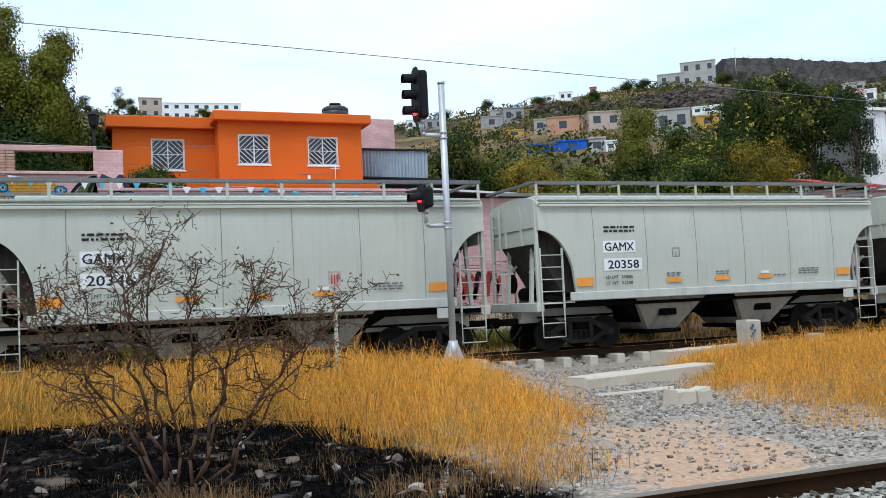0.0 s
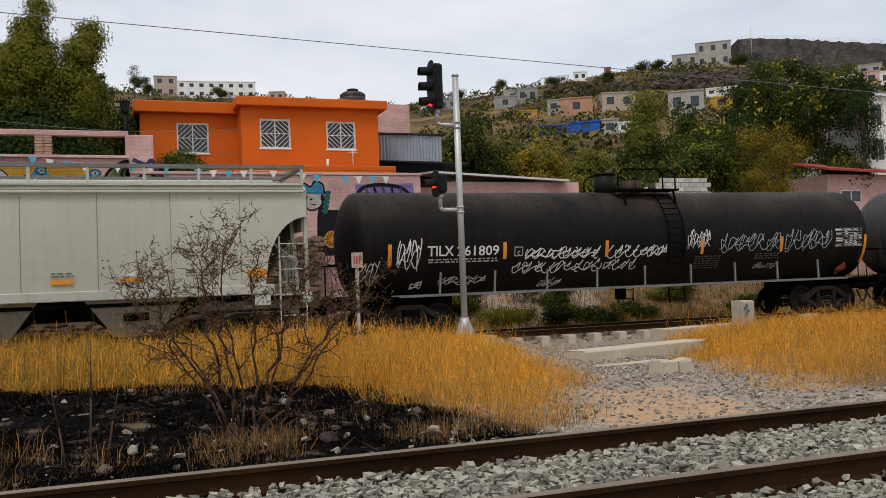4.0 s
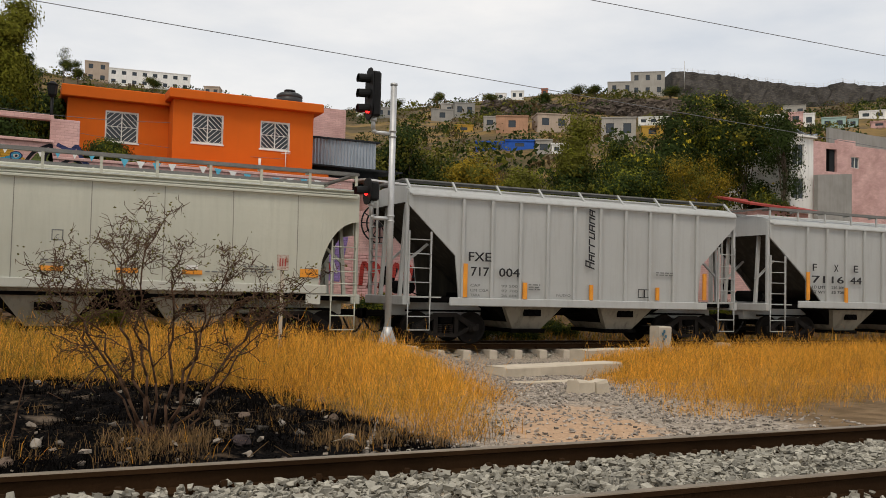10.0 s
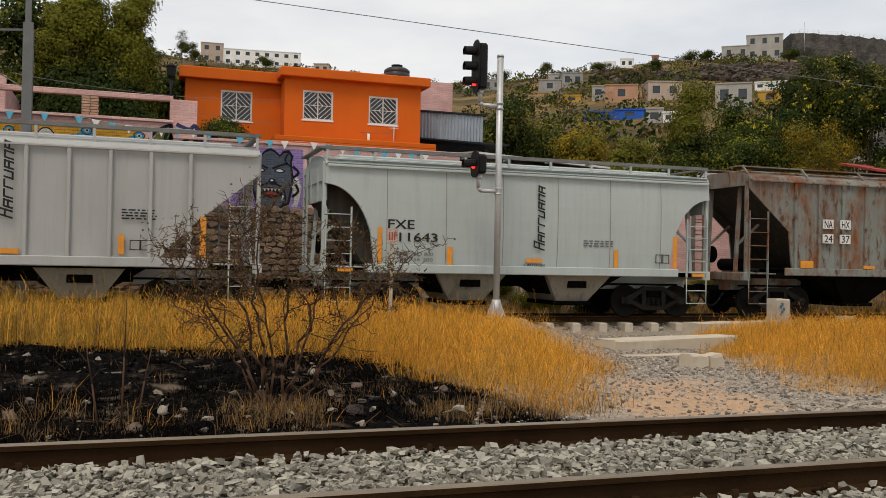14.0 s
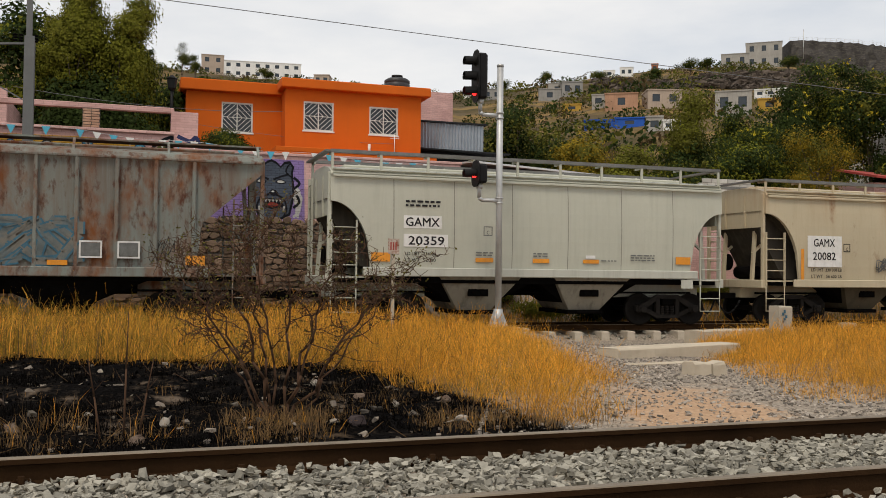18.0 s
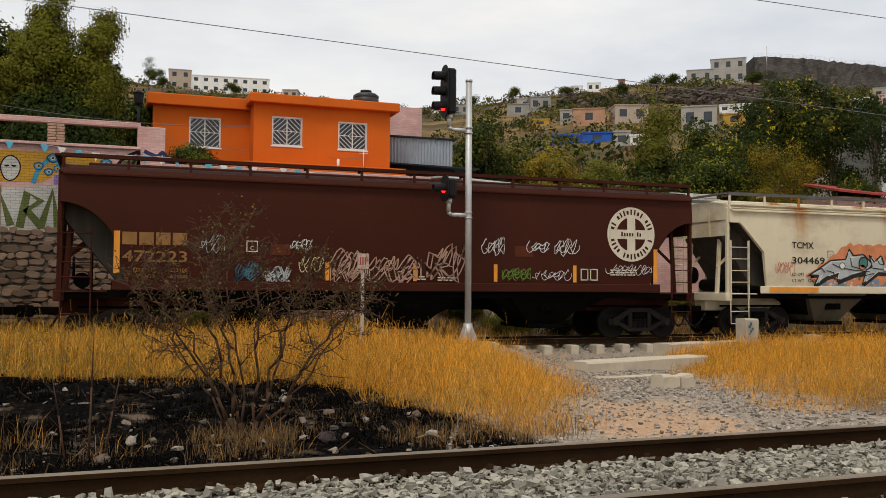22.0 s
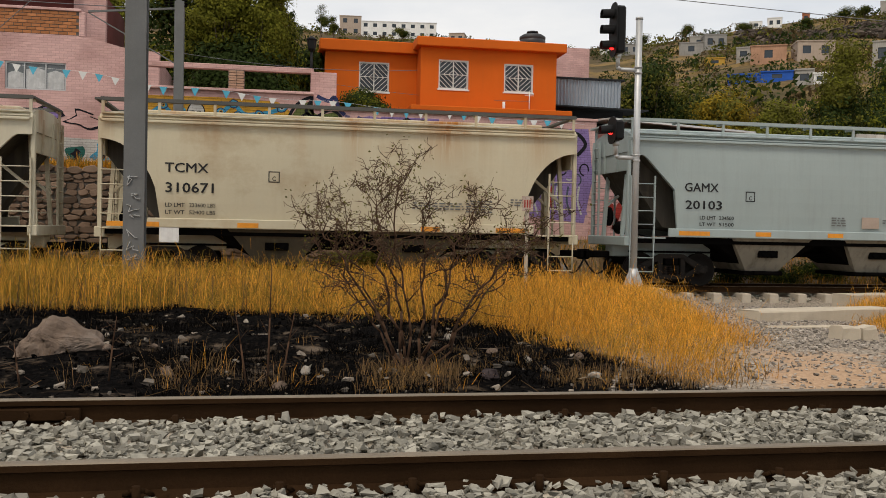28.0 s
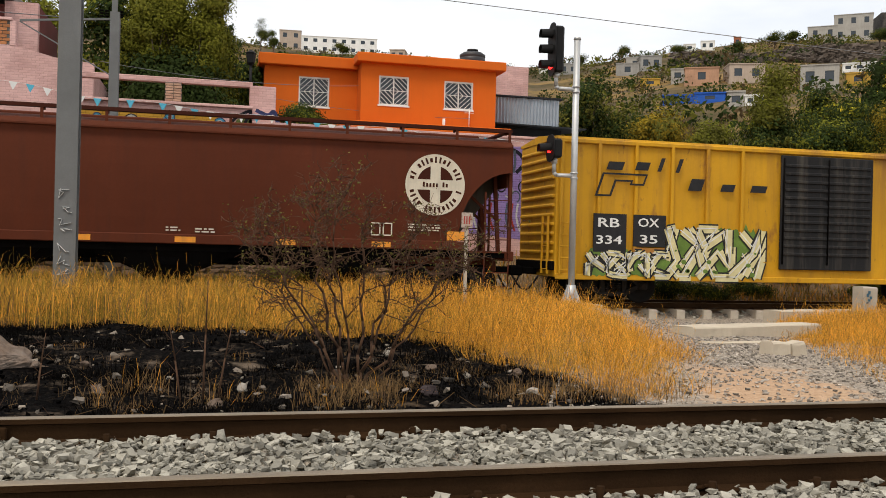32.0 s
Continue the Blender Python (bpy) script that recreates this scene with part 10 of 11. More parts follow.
blades("flattened_straw", x, y, rg.uniform(0.06, 0.30, len(x)), STRAWS, rg.choice(4, len(x), p=[0.4, 0.1, 0.25, 0.25]), "trampled straw at the edge of the dry grass", 40, 0.0030, droop=1.4)
# strip behind the train
n = 26000
x, y = rg.uniform(-16, 36, n), 27.2 + 3.5 * rg.uniform(0, 1, n) ** 1.2
blades("dry_grass", x, y, np.clip(rg.normal(0.28, 0.12, n), 0.08, 0.7), [STRAWD, STRAWG, LEAF_O, STRAW], rg.choice(4, n, p=[0.30, 0.25, 0.20, 0.25]), "dry grass between the far track and the wall", 34, 0.010)
# grass on the terrace before the pink building
n = 7000
x, y = rg.uniform(-14.4, -4.5, n), rg.uniform(31.75, 32.85, n)
blades("dry_grass", x, y, np.clip(rg.normal(0.4, 0.15, n), 0.1, 0.8), [STRAW, STRAWG], (rg.uniform(0, 1, n) < 0.4).astype(int), "dry grass on the terrace before the pink building", 36, 0.012)
# burnt tussocks: shaggy black stubs
cx, cy = rg.uniform(-7, 3.3, 2600), rg.uniform(6.5, 14.4, 2600)
ok = (cy < np.interp(cx, (-22, -6, -1.5, 0.0, 2.4, 2.95, 3.2, 3.4), (14.6, 14.4, 14.1, 13.8, 11.7, 10.2, 8.4, 6.9)) + 0.3) & (rough(cx, cy, 1.7) + 0.6 * rough(cx + 5, cy, 4.3) > -0.15)
cx, cy = cx[ok], cy[ok]
cnt = 26
x, y = np.repeat(cx, cnt) + rg.normal(0, 0.07, len(cx) * cnt), np.maximum(np.repeat(cy, cnt) + rg.normal(0, 0.07, len(cx) * cnt), 6.4)
h = np.clip(np.repeat(rg.uniform(0.05, 0.17, len(cx)), cnt) * rg.uniform(0.4, 1.3, len(x)), 0.03, 0.25)
SOOT = material("sooty_grass_stubs", (0.0055, 0.0048, 0.0045), 0.95, 0, 0.3, 3, 20, 0, island=0.5, spec=0.0)
blades("burnt_tussocks", x, y, h, [SOOT, STRAWD], (rg.uniform(0, 1, len(x)) < 0.015).astype(int), "shaggy burnt black grass tussocks", 37, 0.0034, droop=1.3)
# dead tufts on the scorched ground and at the foot of the shrub
ROOTY = thin(material("brown_withered_grass", (0.29, 0.175, 0.075), 0.9, 0, 0.3, 0.8, 8, 0, island=0.3, spec=0.1), 0.25)
cx = np.concatenate([rg.uniform(-5.5, 3.4, 60), rg.normal(1.12, 0.30, 80), rg.uniform(2.3, 3.8, 60), rg.normal(-0.6, 0.35, 16), rg.normal(2.4, 0.35, 40)])
cy = np.concatenate([6.8 + 5 * rg.uniform(0, 1, 60) ** 1.3, rg.normal(7.45, 0.4, 80), rg.uniform(6.8, 7.6, 60), rg.normal(7.3, 0.2, 16), rg.normal(8.9, 0.5, 40)])
cnt = 16
x, y = np.repeat(cx, cnt) + rg.normal(0, 0.07, len(cx) * cnt), np.maximum(np.repeat(cy, cnt) + rg.normal(0, 0.06, len(cx) * cnt), 6.5)
h = np.clip(np.repeat(np.concatenate([rg.uniform(0.05, 0.16, 60), rg.uniform(0.06, 0.24, 80), rg.uniform(0.10, 0.28, 60), rg.uniform(0.15, 0.35, 16), rg.uniform(0.05, 0.14, 40)]), cnt) * rg.uniform(0.4, 1.3, len(x)), 0.04, 0.6)
blades("dead_tufts", x, y, h, [ROOTY, STRAW, STRAWD], rg.choice(3, len(x), p=[0.50, 0.06, 0.44]), "thin withered grass tufts on scorched ground", 35, 0.0020, droop=0.8)
# dead sticks and stubble lying on the scorched ground
n = 260
x, y = rg.uniform(-6, 3.6, n), 6.6 + 5.6 * rg.uniform(0, 1, n) ** 1.2
a, ln = rg.uniform(0, 6.28, n), 0.05 + 0.22 * rg.uniform(0, 1, n) ** 2
lit = [STRAWD, TWIG, material("charred_stick", (0.012, 0.010, 0.009), 0.95, spec=0.1)]
P, up = np.stack([x, y, ground_z(x, y) + 0.012], -1), rg.uniform(0.0, 0.10, n)
D = np.stack([np.cos(a) * ln, np.sin(a) * ln, up], -1)
N = np.stack([-np.sin(a), np.cos(a), 0 * a], -1) * 0.0035
U = np.array((0, 0, 0.006))
V = np.stack([P - N, P + N, P + U, P + D - N * 0.5, P + D + N * 0.5, P + D + U * 0.6], 1).reshape(-1, 3)
b = np.arange(n)[:, None, None] * 6
F = (np.array([(0, 3, 5), (0, 5, 2), (2, 5, 4), (2, 4, 1), (1, 4, 3), (1, 3, 0)])[None] + b).reshape(-1, 3)
tagged(new("dead_sticks", fast_mesh("dead_sticks", V, F, lit, np.repeat(rg.choice(3, n, p=[0.3, 0.35, 0.35]), 6))), "short dead sticks lying on scorched ground", "sticks", kind="stuff")


# ---------------------------------------------------------------- the bare thorn shrub
def shrub():
    rg = random.Random(3)
    sh = empty("thorn_shrub", pose(0, 0, 0), "leafless red-brown thorn shrub growing from scorched ground", "shrub")
    tips = []

    def jag(mesh, p, d, length, r, n, sides, wild=0.22, lift=0.05):
        """A crooked twig of n pieces; gives its joints."""
        out = [p]
        for k in range(n):
            d = (d + Vector((rg.gauss(0, wild), rg.gauss(0, wild), rg.gauss(lift, wild)))).normalized()
            q = p + d * length / n
            mesh.tube(p, q, r * (1 - 0.55 * k / n), sides, 0, r * (1 - 0.55 * (k + 1) / n), sides > 3)
            out.append(q)
            p = q
        return out, d

    def twiggy(mesh, p, d, length, r):
        """A side branch with its short, spread thorny twigs."""
        pts, d = jag(mesh, p, d, length, r, 5, 4)
        for q in pts[1:]:
            for s in range(rg.choice((1, 1, 2))):
                w = (d * 0.5 + Vector((rg.gauss(0, 0.8), rg.gauss(0, 0.7), rg.gauss(0.05, 0.6)))).normalized()
                tw, w = jag(mesh, q, w, length * rg.uniform(0.25, 0.55), 0.0040, 3, 3, 0.35)
                tips.append(tw[-1])
                for e in tw[1:]:
                    if rg.random() < 0.75:
                        t = Vector((rg.gauss(0, 1), rg.gauss(0, 0.8), rg.gauss(0.1, 0.8))).normalized()
                        mesh.tube(e, e + t * rg.uniform(0.03, 0.10), 0.0032, 3, 0, 0.0018, False)

    # main stems: places along and up, with their thickness
    stems = (((1.12, 0.52), (0.56, 1.37), (0.40, 1.64), (0.30, 1.75), 0.016), ((1.08, 0.55), (0.83, 1.35), (0.73, 1.74), (0.88, 2.08), 0.017), ((1.15, 0.55), (0.98, 1.1), (0.83, 1.6), (1.06, 2.2), 0.015),
             ((1.22, 0.55), (1.28, 1.3), (1.17, 1.6), (1.30, 2.0), 0.016), ((1.27, 0.55), (1.37, 1.2), (1.62, 1.5), (1.97, 1.62), 0.016), ((1.30, 0.55), (1.62, 1.08), (1.85, 1.32), (2.32, 1.78), 0.018),
             ((1.02, 0.55), (0.75, 1.1), (0.60, 1.55), (0.52, 1.92), 0.013), ((1.18, 0.55), (1.12, 1.2), (1.0, 1.7), (0.70, 2.05), 0.014), ((1.26, 0.55), (1.45, 1.15), (1.50, 1.6), (1.62, 1.9), 0.014),
             ((1.06, 0.55), (0.72, 1.0), (0.52, 1.3), (0.32, 1.50), 0.012), ((1.32, 0.55), (1.75, 1.0), (2.05, 1.35), (2.2, 1.6), 0.013))
    for a, b, c, e, r in stems:
        m = Mesh()
        dy = rg.uniform(-0.4, 0.4)
        foot = 1.17 + (a[0] - 1.17) * 0.62
        ctrl = [Vector((foot, 8.0 + rg.uniform(-0.08, 0.08), zg_foot(foot, 8.0) - 0.03)), Vector((b[0], 8.0 + dy * 0.5, b[1])), Vector((c[0], 8.0 + dy * 0.8, c[1])), Vector((e[0], 8.0 + dy, e[1]))]
        pts, n = [], 14
        for k in range(n + 1):
            u = k / n
            q = ctrl[0] * (1 - u) ** 3 + ctrl[1] * 3 * u * (1 - u) ** 2 + ctrl[2] * 3 * u * u * (1 - u) + ctrl[3] * u ** 3
            if k:
                q = q + Vector((rg.gauss(0, 0.024), rg.gauss(0, 0.024), rg.gauss(0, 0.016)))
            pts.append(q)
        for k in range(n):
            m.tube(pts[k], pts[k + 1], 0.85 * r * (1 - 0.68 * k / n), 6, 0, 0.85 * r * (1 - 0.68 * (k + 1) / n))
        for k in range(4, n + 1):
            d = (pts[k] - pts[k - 1]).normalized()
            for s in range(2 if k > 9 and k % 2 else 1):
                w = (d * 0.7 + Vector((rg.gauss(0, 0.75), rg.gauss(0, 0.6), rg.gauss(0.15, 0.45)))).normalized()
                if k < 7 and rg.random() < 0.4:
                    continue
                twiggy(m, pts[k], w, rg.uniform(0.16, 0.42) * (1.0 if k < 12 else 0.75), r * (1 - 0.68 * k / n) * 0.62)
        m.put("stem", TWIG, sh)
    # few small leaves left near the tips
    rn = np.random.default_rng(4)
    tp = np.array([tuple(t) for t in tips])
    c = np.repeat(tp, 2, 0) + rn.normal(0, 0.035, (len(tp) * 2, 3))
    V, F = leaf_quads(c, 0.024, rn)
    lf = new("withered_leaves", fast_mesh("withered_leaves", V, F, [foliage("withered_olive_leaves", (0.13, 0.115, 0.03))]))
    lf.parent = sh
    tagged(lf, kind="stuff")


def zg_foot(x, y):
    return float(ground_z(x, y))


shrub()
for k, (x, y, h, lx) in enumerate(((-0.25, 7.25, 0.62, -0.10), (-0.09, 7.25, 0.95, 0.02), (0.02, 7.35, 0.6, 0.10), (-1.3, 7.4, 0.5, 0.05), (-2.0, 7.6, 0.35, -0.05))):
    s = Mesh()
    z = float(ground_z(x, y))
    s.tube((x, y, z), (x + lx * 0.5, y, z + h * 0.55), 0.009, 5, 0, 0.007)
    s.tube((x + lx * 0.5, y, z + h * 0.55), (x + lx, y + 0.02, z + h), 0.007, 5, 0, 0.003)
    for q in range(3):
        zz = 0.4 + 0.2 * q
        s.tube((x + lx * zz, y, z + h * zz), (x + lx * zz + (0.07 if q % 2 else -0.07), y, z + h * (zz + 0.14)), 0.003, 4, 0, 0.001)
    s.put("dead_stalk", TWIG, None, "thin reddish dead weed stalk", category="weed", group="dead weed stalks")

# ---------------------------------------------------------------- signal
sx, sy = 9.0, 22.5
sg = empty("railway_signal", pose(sx, sy, 0.26), "grey steel signal post with two black heads showing red", "signal")
p = Mesh()
p.tube((0, 0, 0.35), (0, 0, 6.92), 0.085, 16)
p.tube((0, 0, 6.92), (0, 0, 6.98), 0.095, 16)
p.put("post", M["galv"], sg)
p = Mesh()
p.box(-0.24, 0.24, -0.24, 0.24, 0, 0.04)
p.tube((0, 0, 0.04), (0, 0, 0.5), 0.12, 12)
for k in range(4):
    a = math.pi / 4 + k * math.pi / 2
    c, s = math.cos(a), math.sin(a)
    p.loft([[(c * 0.1 - s * w, s * 0.1 + c * w, 0.04), (c * 0.27 - s * w, s * 0.27 + c * w, 0.04), (c * 0.27 - s * w, s * 0.27 + c * w, 0.08), (c * 0.1 - s * w, s * 0.1 + c * w, 0.5)] for w in (-0.012, 0.012)])
p.put("base_plate", M["galv"], sg)
p = Mesh()
p.box(-0.55, 0.75, -0.4, 0.4, -0.5, 0.0, bev=0.03)
p.put("footing", M["concrete"], sg)


def signal_head(z0, z1, lamps, lit, xo):
    hd = Mesh()
    hd.box(xo - 0.06, xo + 0.20, -0.20, 0.20, z0, z1, bev=0.05)
    head = hd.put("signal_head", M["black"], sg)
    bp = Mesh()
    n = 18
    rz, cz = (z1 - z0) / 2 + 0.10, (z0 + z1) / 2
    ring = lambda xx, g: [(xx, g * 0.30 * math.copysign(abs(math.cos(2 * math.pi * k / n)) ** 0.7, math.cos(2 * math.pi * k / n)), cz + g * rz * math.copysign(abs(math.sin(2 * math.pi * k / n)) ** 0.7, math.sin(2 * math.pi * k / n))) for k in range(n)]
    bp.loft([ring(xo - 0.085, 1.0), ring(xo - 0.055, 1.0)])
    bp.put("backplate", M["black"], head)
    for k in range(lamps):
        z = z0 + (z1 - z0) * (k + 0.5) / lamps
        vis = Mesh()
        m = 12
        arc = [math.radians(-35 + 250 * q / m) for q in range(m + 1)]
        sect = [(a, 0.135) for a in arc] + [(a, 0.126) for a in reversed(arc)]
        vis.loft([[(x, r * g * math.cos(a), z - dz + r * g * math.sin(a)) for a, r in sect] for x, g, dz in ((xo - 0.07, 1.0, 0.0), (xo - 0.40, 0.95, 0.02))])
        vis.put("visor", M["black"], head)
        le = Mesh()
        le.tube((xo - 0.13, 0, z), (xo - 0.085, 0, z), 0.115, 14)
        le.put("lens", M["red_glow"] if k == lit else M["black"], head, "glowing red lens" if k == lit else "")
    return head


signal_head(6.02, 7.22, 3, 0, -0.62)
signal_head(3.80, 4.30, 1, 0, -0.60)
for z, drop in ((5.62, 0.42), (3.36, 0.44)):
    b = Mesh()
    b.pipe([(0, 0, z), (-0.50, 0, z), (-0.56, 0, z + 0.06), (-0.56, 0, z + drop)], 0.055, 10)
    b.tube((-0.56, 0, z + drop - 0.14), (-0.56, 0, z + drop - 0.02), 0.085, 10)
    b.put("bracket", M["galv"], sg)
    for dz in (-0.07, 0.07):
        c = Mesh()
        c.tube((0, 0, z + dz - 0.02), (0, 0, z + dz + 0.02), 0.105, 14)
        c.put("clamp", M["galv"], sg)

# ---------------------------------------------------------------- small trackside things
def rough_block(name, x0, x1, y0, y1, z0, z1, label, turn=0.0, seed=0, mat=None, cat="concrete block", lean=0.0):
    """A cast block with chipped, uneven corners."""
    rg = random.Random(seed)
    cx, cy = (x0 + x1) / 2, (y0 + y1) / 2
    w, d, h = (x1 - x0) / 2, (y1 - y0) / 2, z1 - z0
    b = Mesh()
    j = lambda s: rg.uniform(-s, s)
    n = max(2, int(w / 0.3))
    rings = []
    for k in range(n + 1):
        x = -w + 2 * w * k / n
        e = 0.025
        rings.append([(x + j(0.01), -d + j(0.012), 0), (x + j(0.01), -d + j(0.012), h - e + j(0.01)), (x + j(0.01), -d + e + j(0.01), h + j(0.008)), (x + j(0.01), d - e, h + j(0.008)), (x + j(0.01), d, h - e), (x + j(0.01), d, 0)])
    b.loft(rings)
    ob = b.put(name, mat or M["concrete"], None, label, category=cat)
    ob.matrix_basis = pose(cx, cy, z0, 0, lean, turn)
    return ob


zg = lambda x, y: float(ground_z(x, y))
PALECON = material("sun_bleached_concrete", (0.50, 0.43, 0.335), 0.95, 0, 0.14, 2.5, 40, 0.3, streak=0.12)
rough_block("concrete_slab", 8.1, 11.4, 15.1, 15.65, zg(9.75, 15.4) - 0.05, zg(9.75, 15.4) + 0.23, "fallen pale concrete beam lying on the gravel", 14, 1, mat=PALECON)
rough_block("concrete_slab", 13.8, 17.8, 20.9, 21.5, zg(15.8, 21.2) - 0.04, zg(15.8, 21.2) + 0.30, "pale concrete beam lying beside the track", 11, 2, mat=PALECON)
rough_block("concrete_slab", 7.6, 9.0, 13.4, 13.56, zg(8.3, 13.5) - 0.02, zg(8.3, 13.5) + 0.05, "thin buried concrete edge in the gravel", 2, 3, mat=PALECON)
rough_block("broken_concrete_block", 7.2, 7.50, 10.85, 11.1, zg(7.3, 11.0) - 0.03, zg(7.1, 11.0) + 0.17, "broken pale concrete block on the gravel", 8, 4, mat=PALECON, lean=4)
rough_block("broken_concrete_block", 7.53, 7.82, 10.92, 11.17, zg(7.7, 11.1) - 0.03, zg(7.5, 11.1) + 0.17, "broken pale concrete block on the gravel", 18, 5, mat=PALECON, lean=-4)
post = rough_block("concrete_post", 15.9, 16.32, 20.0, 20.4, zg(16.1, 20.2) - 0.05, 0.92, "short square concrete post with faded blue paint", 0, 6, cat="post")
bl = Mesh()
for k in range(5):
    bl.box(-0.12 + 0.05 * (k % 3), -0.06 + 0.05 * (k % 3), -0.222, -0.214, 0.45 + 0.06 * k, 0.50 + 0.07 * k)
bl.put("paint_mark", SPRAYB, post)
for k, (x, w, top) in enumerate(((20.2, 0.34, 0.31), (23.3, 0.5, 0.15), (26.4, 0.5, 0.06), (29.6, 0.5, 0.05))):
    rough_block("marker_block", x - w / 2, x + w / 2, 22.1, 22.5, zg(x, 22.3) - 0.08, top + 0.02, "small weathered concrete block by the track", 0, 10 + k, cat="post")
ms = empty("track_marker", pose(4.62, 17.0, 0), "thin white post with a small weathered sign plate", "sign")
q = Mesh()
q.box(-0.028, 0.028, -0.028, 0.028, zg(4.6, 17), 2.1)
q.put("post", M["concrete"], ms)
q = Mesh()
q.box(-0.11, 0.11, -0.05, -0.03, 2.05, 2.34)
pl = q.put("sign_plate", material("rusty_sign_plate", (0.5, 0.42, 0.36), 0.7, 0, 0.3, 6, 30, 0.1, spots=[((0.25, 0.09, 0.05), 9, 0.5, 0.62, one)]), ms)
q = Mesh()
for k in range(3):
    q.box(-0.07 + 0.05 * k, -0.045 + 0.05 * k, -0.054, -0.051, 2.12, 2.27)
q.put("plate_bars", RED, pl)


def boulder(x, y, w, d, h, mat, label, seed, name="boulder", points=None):
    """An angular rock: a cut-down lump with flat facets."""
    rg = random.Random(seed)
    bm = bmesh.new()
    pts = []
    for k in range(15):
        v = Vector((rg.gauss(0, 1), rg.gauss(0, 1), rg.gauss(0, 1))).normalized()
        v = Vector([math.copysign(abs(c) ** 0.85, c) for c in v])
        pts.append(bm.verts.new((v.x * w / 2, v.y * d / 2, max(-0.2, v.z) * h * 0.75 + h * 0.15)))
    if points:
        bm.clear()
        pts = [bm.verts.new((a * w, b * d, (c - 0.1) * h)) for a, b, c in points]
    bmesh.ops.convex_hull(bm, input=pts)
    bmesh.ops.delete(bm, geom=[v for v in bm.verts if not v.link_faces], context="VERTS")
    bmesh.ops.bevel(bm, geom=list(bm.edges), offset=0.012 if w < 0.4 else 0.02, segments=1, affect="EDGES")
    if w > 0.4:
        bmesh.ops.triangulate(bm, faces=bm.faces[:])
        bmesh.ops.subdivide_edges(bm, edges=bm.edges[:], cuts=4, use_grid_fill=True)
        for v in bm.verts:
            k = 0.016 * math.sin(19 * v.co.x + 7 * v.co.z) * math.cos(23 * v.co.z + 11 * v.co.y) + 0.012 * math.sin(47 * v.co.x + 31 * v.co.z)
            v.co += v.normal * (k + rg.uniform(-0.004, 0.004))
    me = bpy.data.meshes.new(name)
    bm.to_mesh(me)
    bm.free()
    me.materials.append(mat)
    ob = new(name, me)
    ob.matrix_basis = pose(x, y, zg(x, y) + 0.0, 0, 0, rg.uniform(-20, 20))
    return tagged(ob, label, "rock")


ROCK = material("brown_grey_rock", (0.17, 0.122, 0.092), 0.95, 0, 0.4, 5, 24, 1.0, spots=[((0.20, 0.165, 0.14), 3, 0.5, 0.7, one)])
DROCK = material("dark_rock", (0.06, 0.045, 0.045), 0.85, 0, 0.25, 5, 40, 0.5)
PROCK = material("pale_rock", (0.36, 0.32, 0.27), 0.9, 0, 0.15, 5, 40, 0.4)
boulder(-2.0, 9.0, 0.78, 0.55, 0.42, ROCK, "angular brown-grey boulder on scorched ground", 11, points=((-0.5, -0.35, 0), (-0.15, -0.5, 0), (0.4, -0.3, 0), (0.42, 0.4, 0), (-0.45, 0.5, 0), (-0.5, -0.2, 0.35), (-0.2, -0.42, 0.62), (0.1, -0.5, 0.42), (0.5, -0.38, 0.46), (0.46, 0.2, 0.5), (-0.16, -0.05, 1.0), (-0.02, 0.1, 1.02), (-0.3, 0.3, 0.7)))
boulder(-1.58, 8.85, 0.12, 0.12, 0.10, ROCK, "small brown stone beside the boulder", 13, "stone")
boulder(0.23, 8.05, 0.11, 0.10, 0.10, PROCK, "fist-sized pale stone on scorched ground", 14, "stone")
boulder(8.6, 27.6, 1.0, 0.6, 0.85, PROCK, "pale rubble block beside the track", 17)
boulder(1.69, 7.25, 0.20, 0.14, 0.10, DROCK, "smooth dark stone beside the rail", 15, "stone")
for k, (x, y) in enumerate(((-0.9, 7.6), (-0.4, 8.6), (2.2, 9.4), (2.5, 9.0), (2.9, 8.6), (1.9, 10.2), (-1.2, 9.2), (-3.0, 8.2), (0.0, 7.0), (2.6, 7.3), (-3.6, 7.6), (0.8, 9.6))):
    boulder(x, y, random.uniform(0.08, 0.16), 0.1, random.uniform(0.06, 0.11), PROCK if k % 2 else ROCK, "loose stone on scorched ground", 30 + k, "stone")

# ---------------------------------------------------------------- masts and wires
MAST = material("weathered_mast_steel", (0.15, 0.155, 0.155), 0.8, 0.0, 0.15, 1.5, 30, 0.15, streak=0.35, dirt=(0.12, 0.12, 0.11))
mast = empty("line_mast", pose(-2.88, 19.0, 0), "tall grey H-section line mast with white scrawls at its foot", "mast")
zb = zg(-2.9, 19) - 0.1
q = Mesh()
q.loft([[(a, b, z) for a, b in ((-0.2, -0.17), (0.2, -0.17), (0.2, -0.145), (0.012, -0.145), (0.012, 0.145), (0.2, 0.145), (0.2, 0.17), (-0.2, 0.17), (-0.2, 0.145), (-0.012, 0.145), (-0.012, -0.145), (-0.2, -0.145))] for z in (zb, 12)])
q.put("shaft", MAST, mast)
scr = random.Random(5)
for k in range(7):
    z = 0.85 + 0.26 * k
    g = Mesh()
    pts = [(-0.13 + 0.26 * scr.random(), -0.176, z + 0.22 * scr.random()) for i in range(5)]
    for a, b in zip(pts[:-1], pts[1:]):
        g.bar(a, b, 0.05, 0.006)
    g.put("scrawl", SPRAYW, mast)
m2 = empty("line_mast", pose(-3.2, 29.0, 0), "slim grey line mast with a bracket arm behind the train", "mast")
q = Mesh()
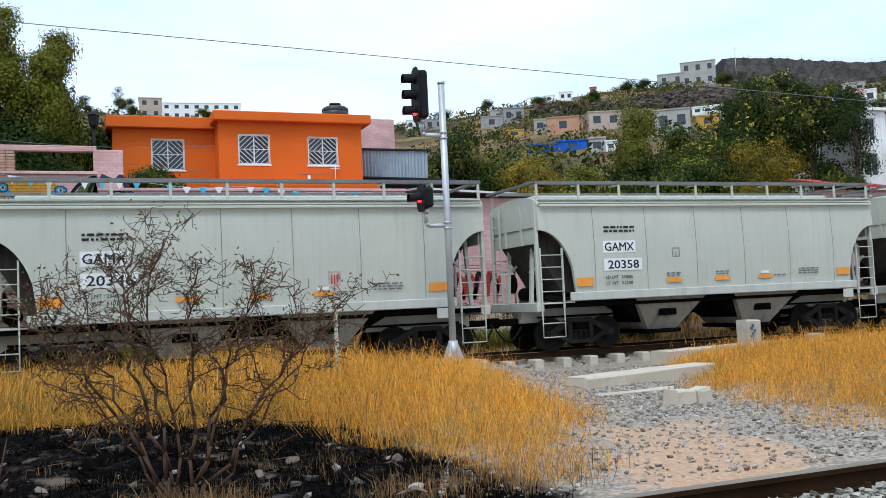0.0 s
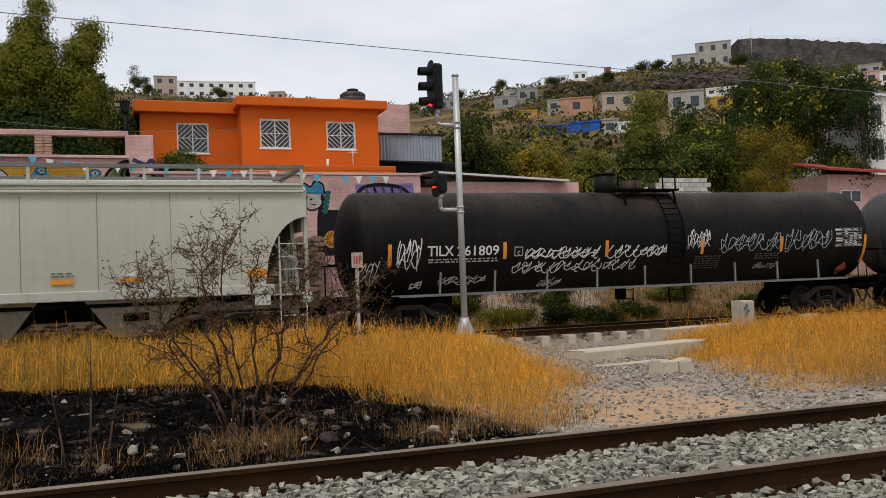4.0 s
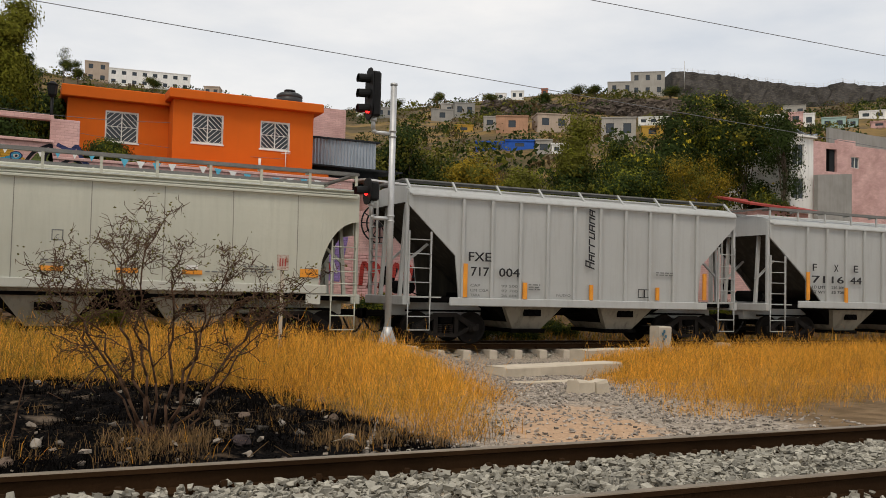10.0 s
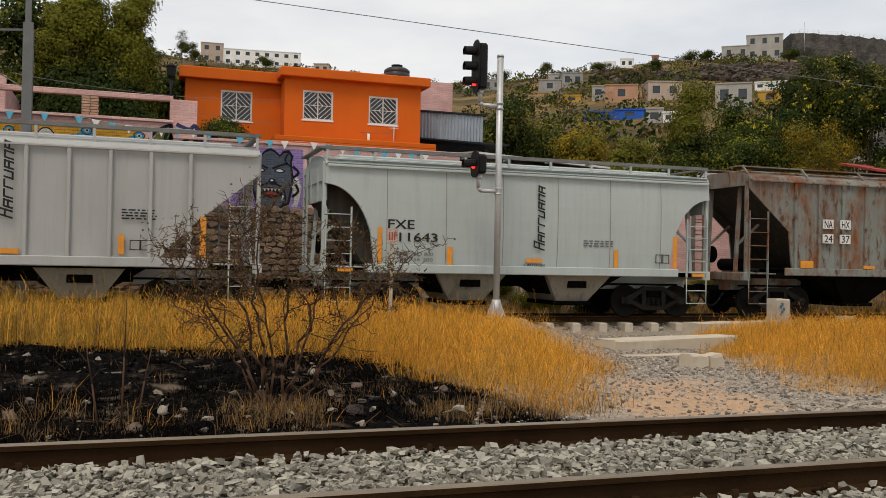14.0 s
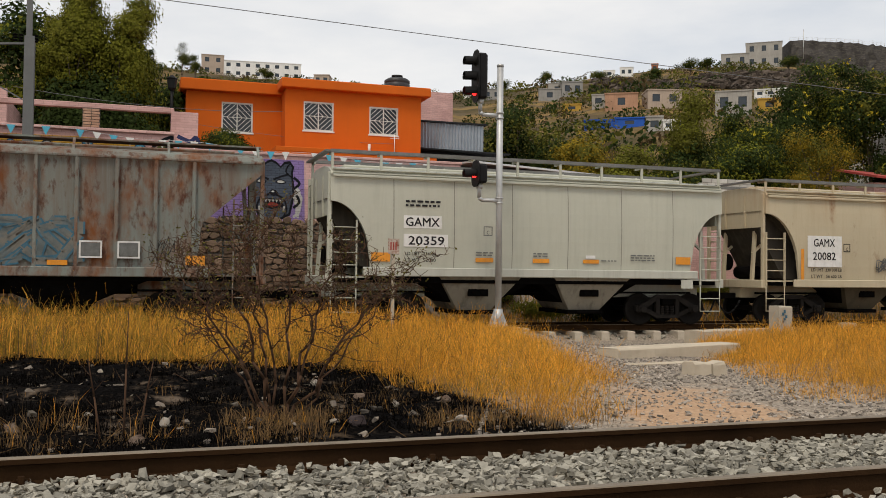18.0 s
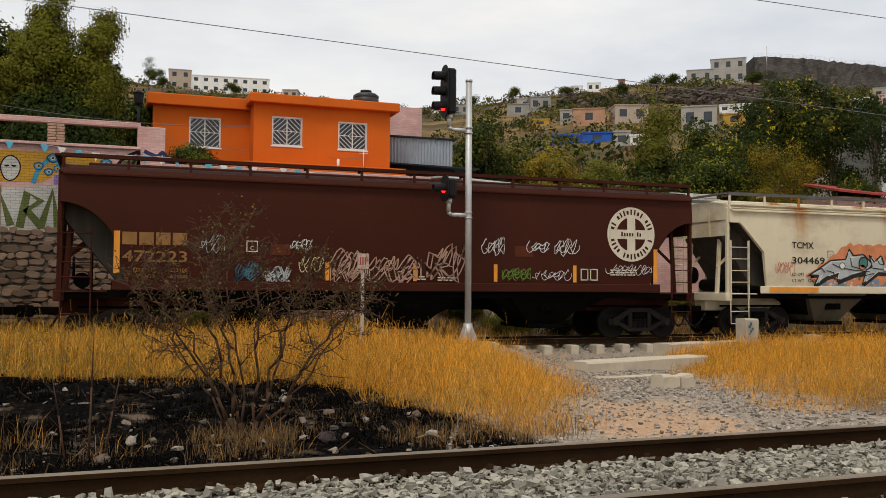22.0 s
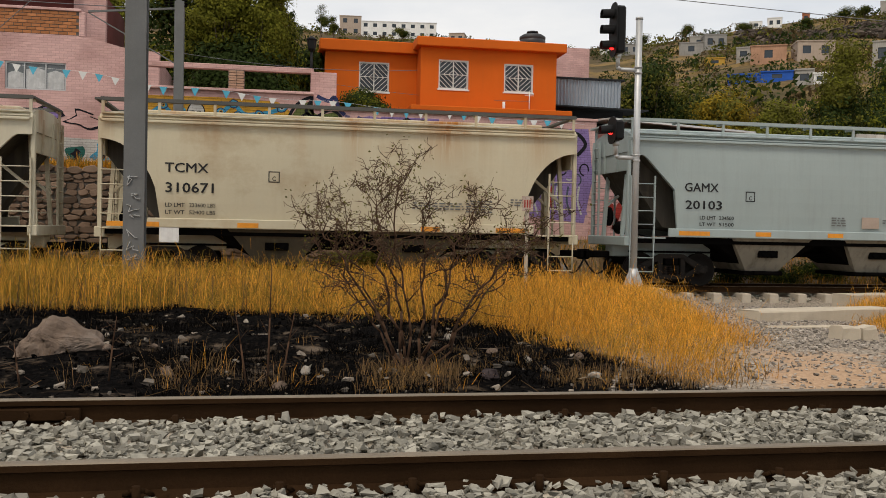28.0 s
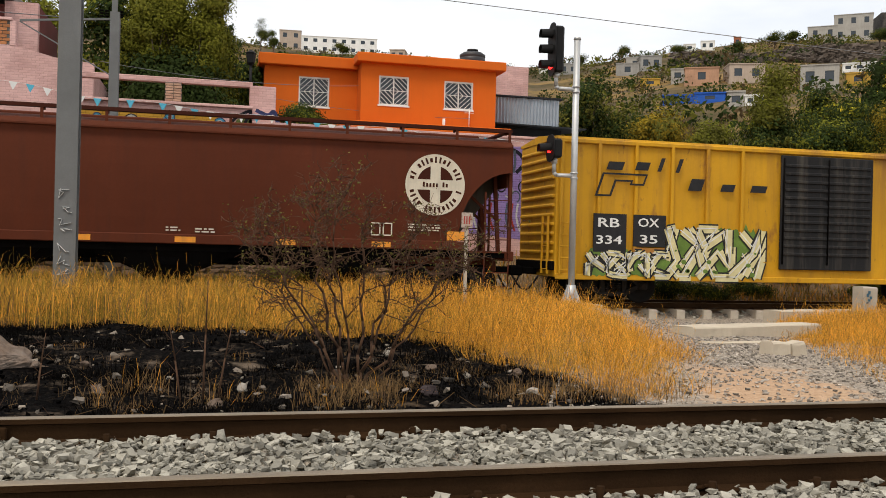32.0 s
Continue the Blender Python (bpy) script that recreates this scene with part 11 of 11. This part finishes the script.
q.box(-0.10, 0.18, -0.12, 0.12, zg(-3.2, 29) - 0.1, 8.45, bev=0.01)
q.box(-0.06, 0.10, -0.06, 0.06, 8.45, 9.6)
q.tube((0.02, 0, 9.6), (0.02, 0, 10.6), 0.06, 6)
q.put("shaft", MAST, m2)
q = Mesh()
q.bar((-2.6, 0, 8.0), (0, 0, 8.25), 0.06, 0.06)
q.bar((-2.6, 0, 7.97), (0.05, 0, 6.5), 0.035, 0.035)
q.put("bracket_arm", MAST, m2)
for x in (-0.35, -0.2, 0.2):
    q = Mesh()
    for k in range(3):
        q.tube((x, 0, 8.3 + 0.08 * k), (x, 0, 8.34 + 0.08 * k), 0.06, 8)
    q.put("insulator", M["steel_dark"], m2)

CABLE = material("grey_cable", (0.16, 0.16, 0.17), 0.6, 0, 0.1, 3, 20, 0)


def cable(p, q, sag, r, label, n=24):
    c = Mesh()
    p, q = Vector(p), Vector(q)
    pts = []
    for k in range(n + 1):
        u = k / n
        v = p + (q - p) * u
        v.z -= sag * 4 * u * (1 - u)
        pts.append(v)
    c.loft([[p_ + Vector((0, r * math.cos(t), r * math.sin(t))) for t in (0.0, 1.57, 3.14, 4.71)] for p_ in pts], 0, True, True)
    c.put("cable", CABLE, None, label, category="cable", group="overhead cables")


cable((-60, 24.5, 10.75), (95, 24.5, 5.6), 0.10, 0.011, "thin overhead cable along the track")
cable((-60, 15.0, 7.9), (90, 15.0, 7.6), 0.2, 0.008, "thin overhead cable along the track")
cable((-2.9, 19.0, 7.9), (-10.5, 19.0, 0.4), 0.0, 0.010, "straight guy cable from the mast")
cable((-3.2, 29.0, 8.2), (-30, 29.0, 9.2), 0.3, 0.012, "thin cable from the bracket arm")
cable((-4.0, 32.5, 7.6), (5.5, 37.9, 8.3), 0.25, 0.010, "thin house cable across the garden")
cable((2.2, 38.9, 7.7), (10.3, 37.8, 7.2), 0.15, 0.008, "thin slack wire on the house front")
cable((-11.7, 33.4, 10.5), (-34, 40, 11.5), 0.4, 0.010, "thin wire from the roof mast")


# ---------------------------------------------------------------- what moves
def motions():
    for car, mid, wheels in MOVING:
        walk(car, [(t, pose(mid + x, TY, RAIL)) for t, x in SPEED_ROWS])
        # the wheels turn while the car passes
        a, b = max(0.0, (mid - 45) / 8.13), min(32.0, (mid + 22) / 8.13)
        n = max(2, int((b - a) / 0.08))
        times = [0.0] + [a + (b - a) * k / n for k in range(n + 1)] + [32.0]
        times = [t for i, t in enumerate(times) if i == 0 or frame(t) > frame(times[i - 1])]
        for w, dx in wheels:
            turn = 0.0
            rows, last = [], times[0]
            for t in times:
                if a - 0.01 <= last and t <= b + 0.01:
                    turn += (train_at(t) - train_at(last)) / 0.46
                last = t
                rows.append((t, pose(dx, 0, 0.46, 0, math.degrees(turn), 0)))
            walk(w, rows)


motions()
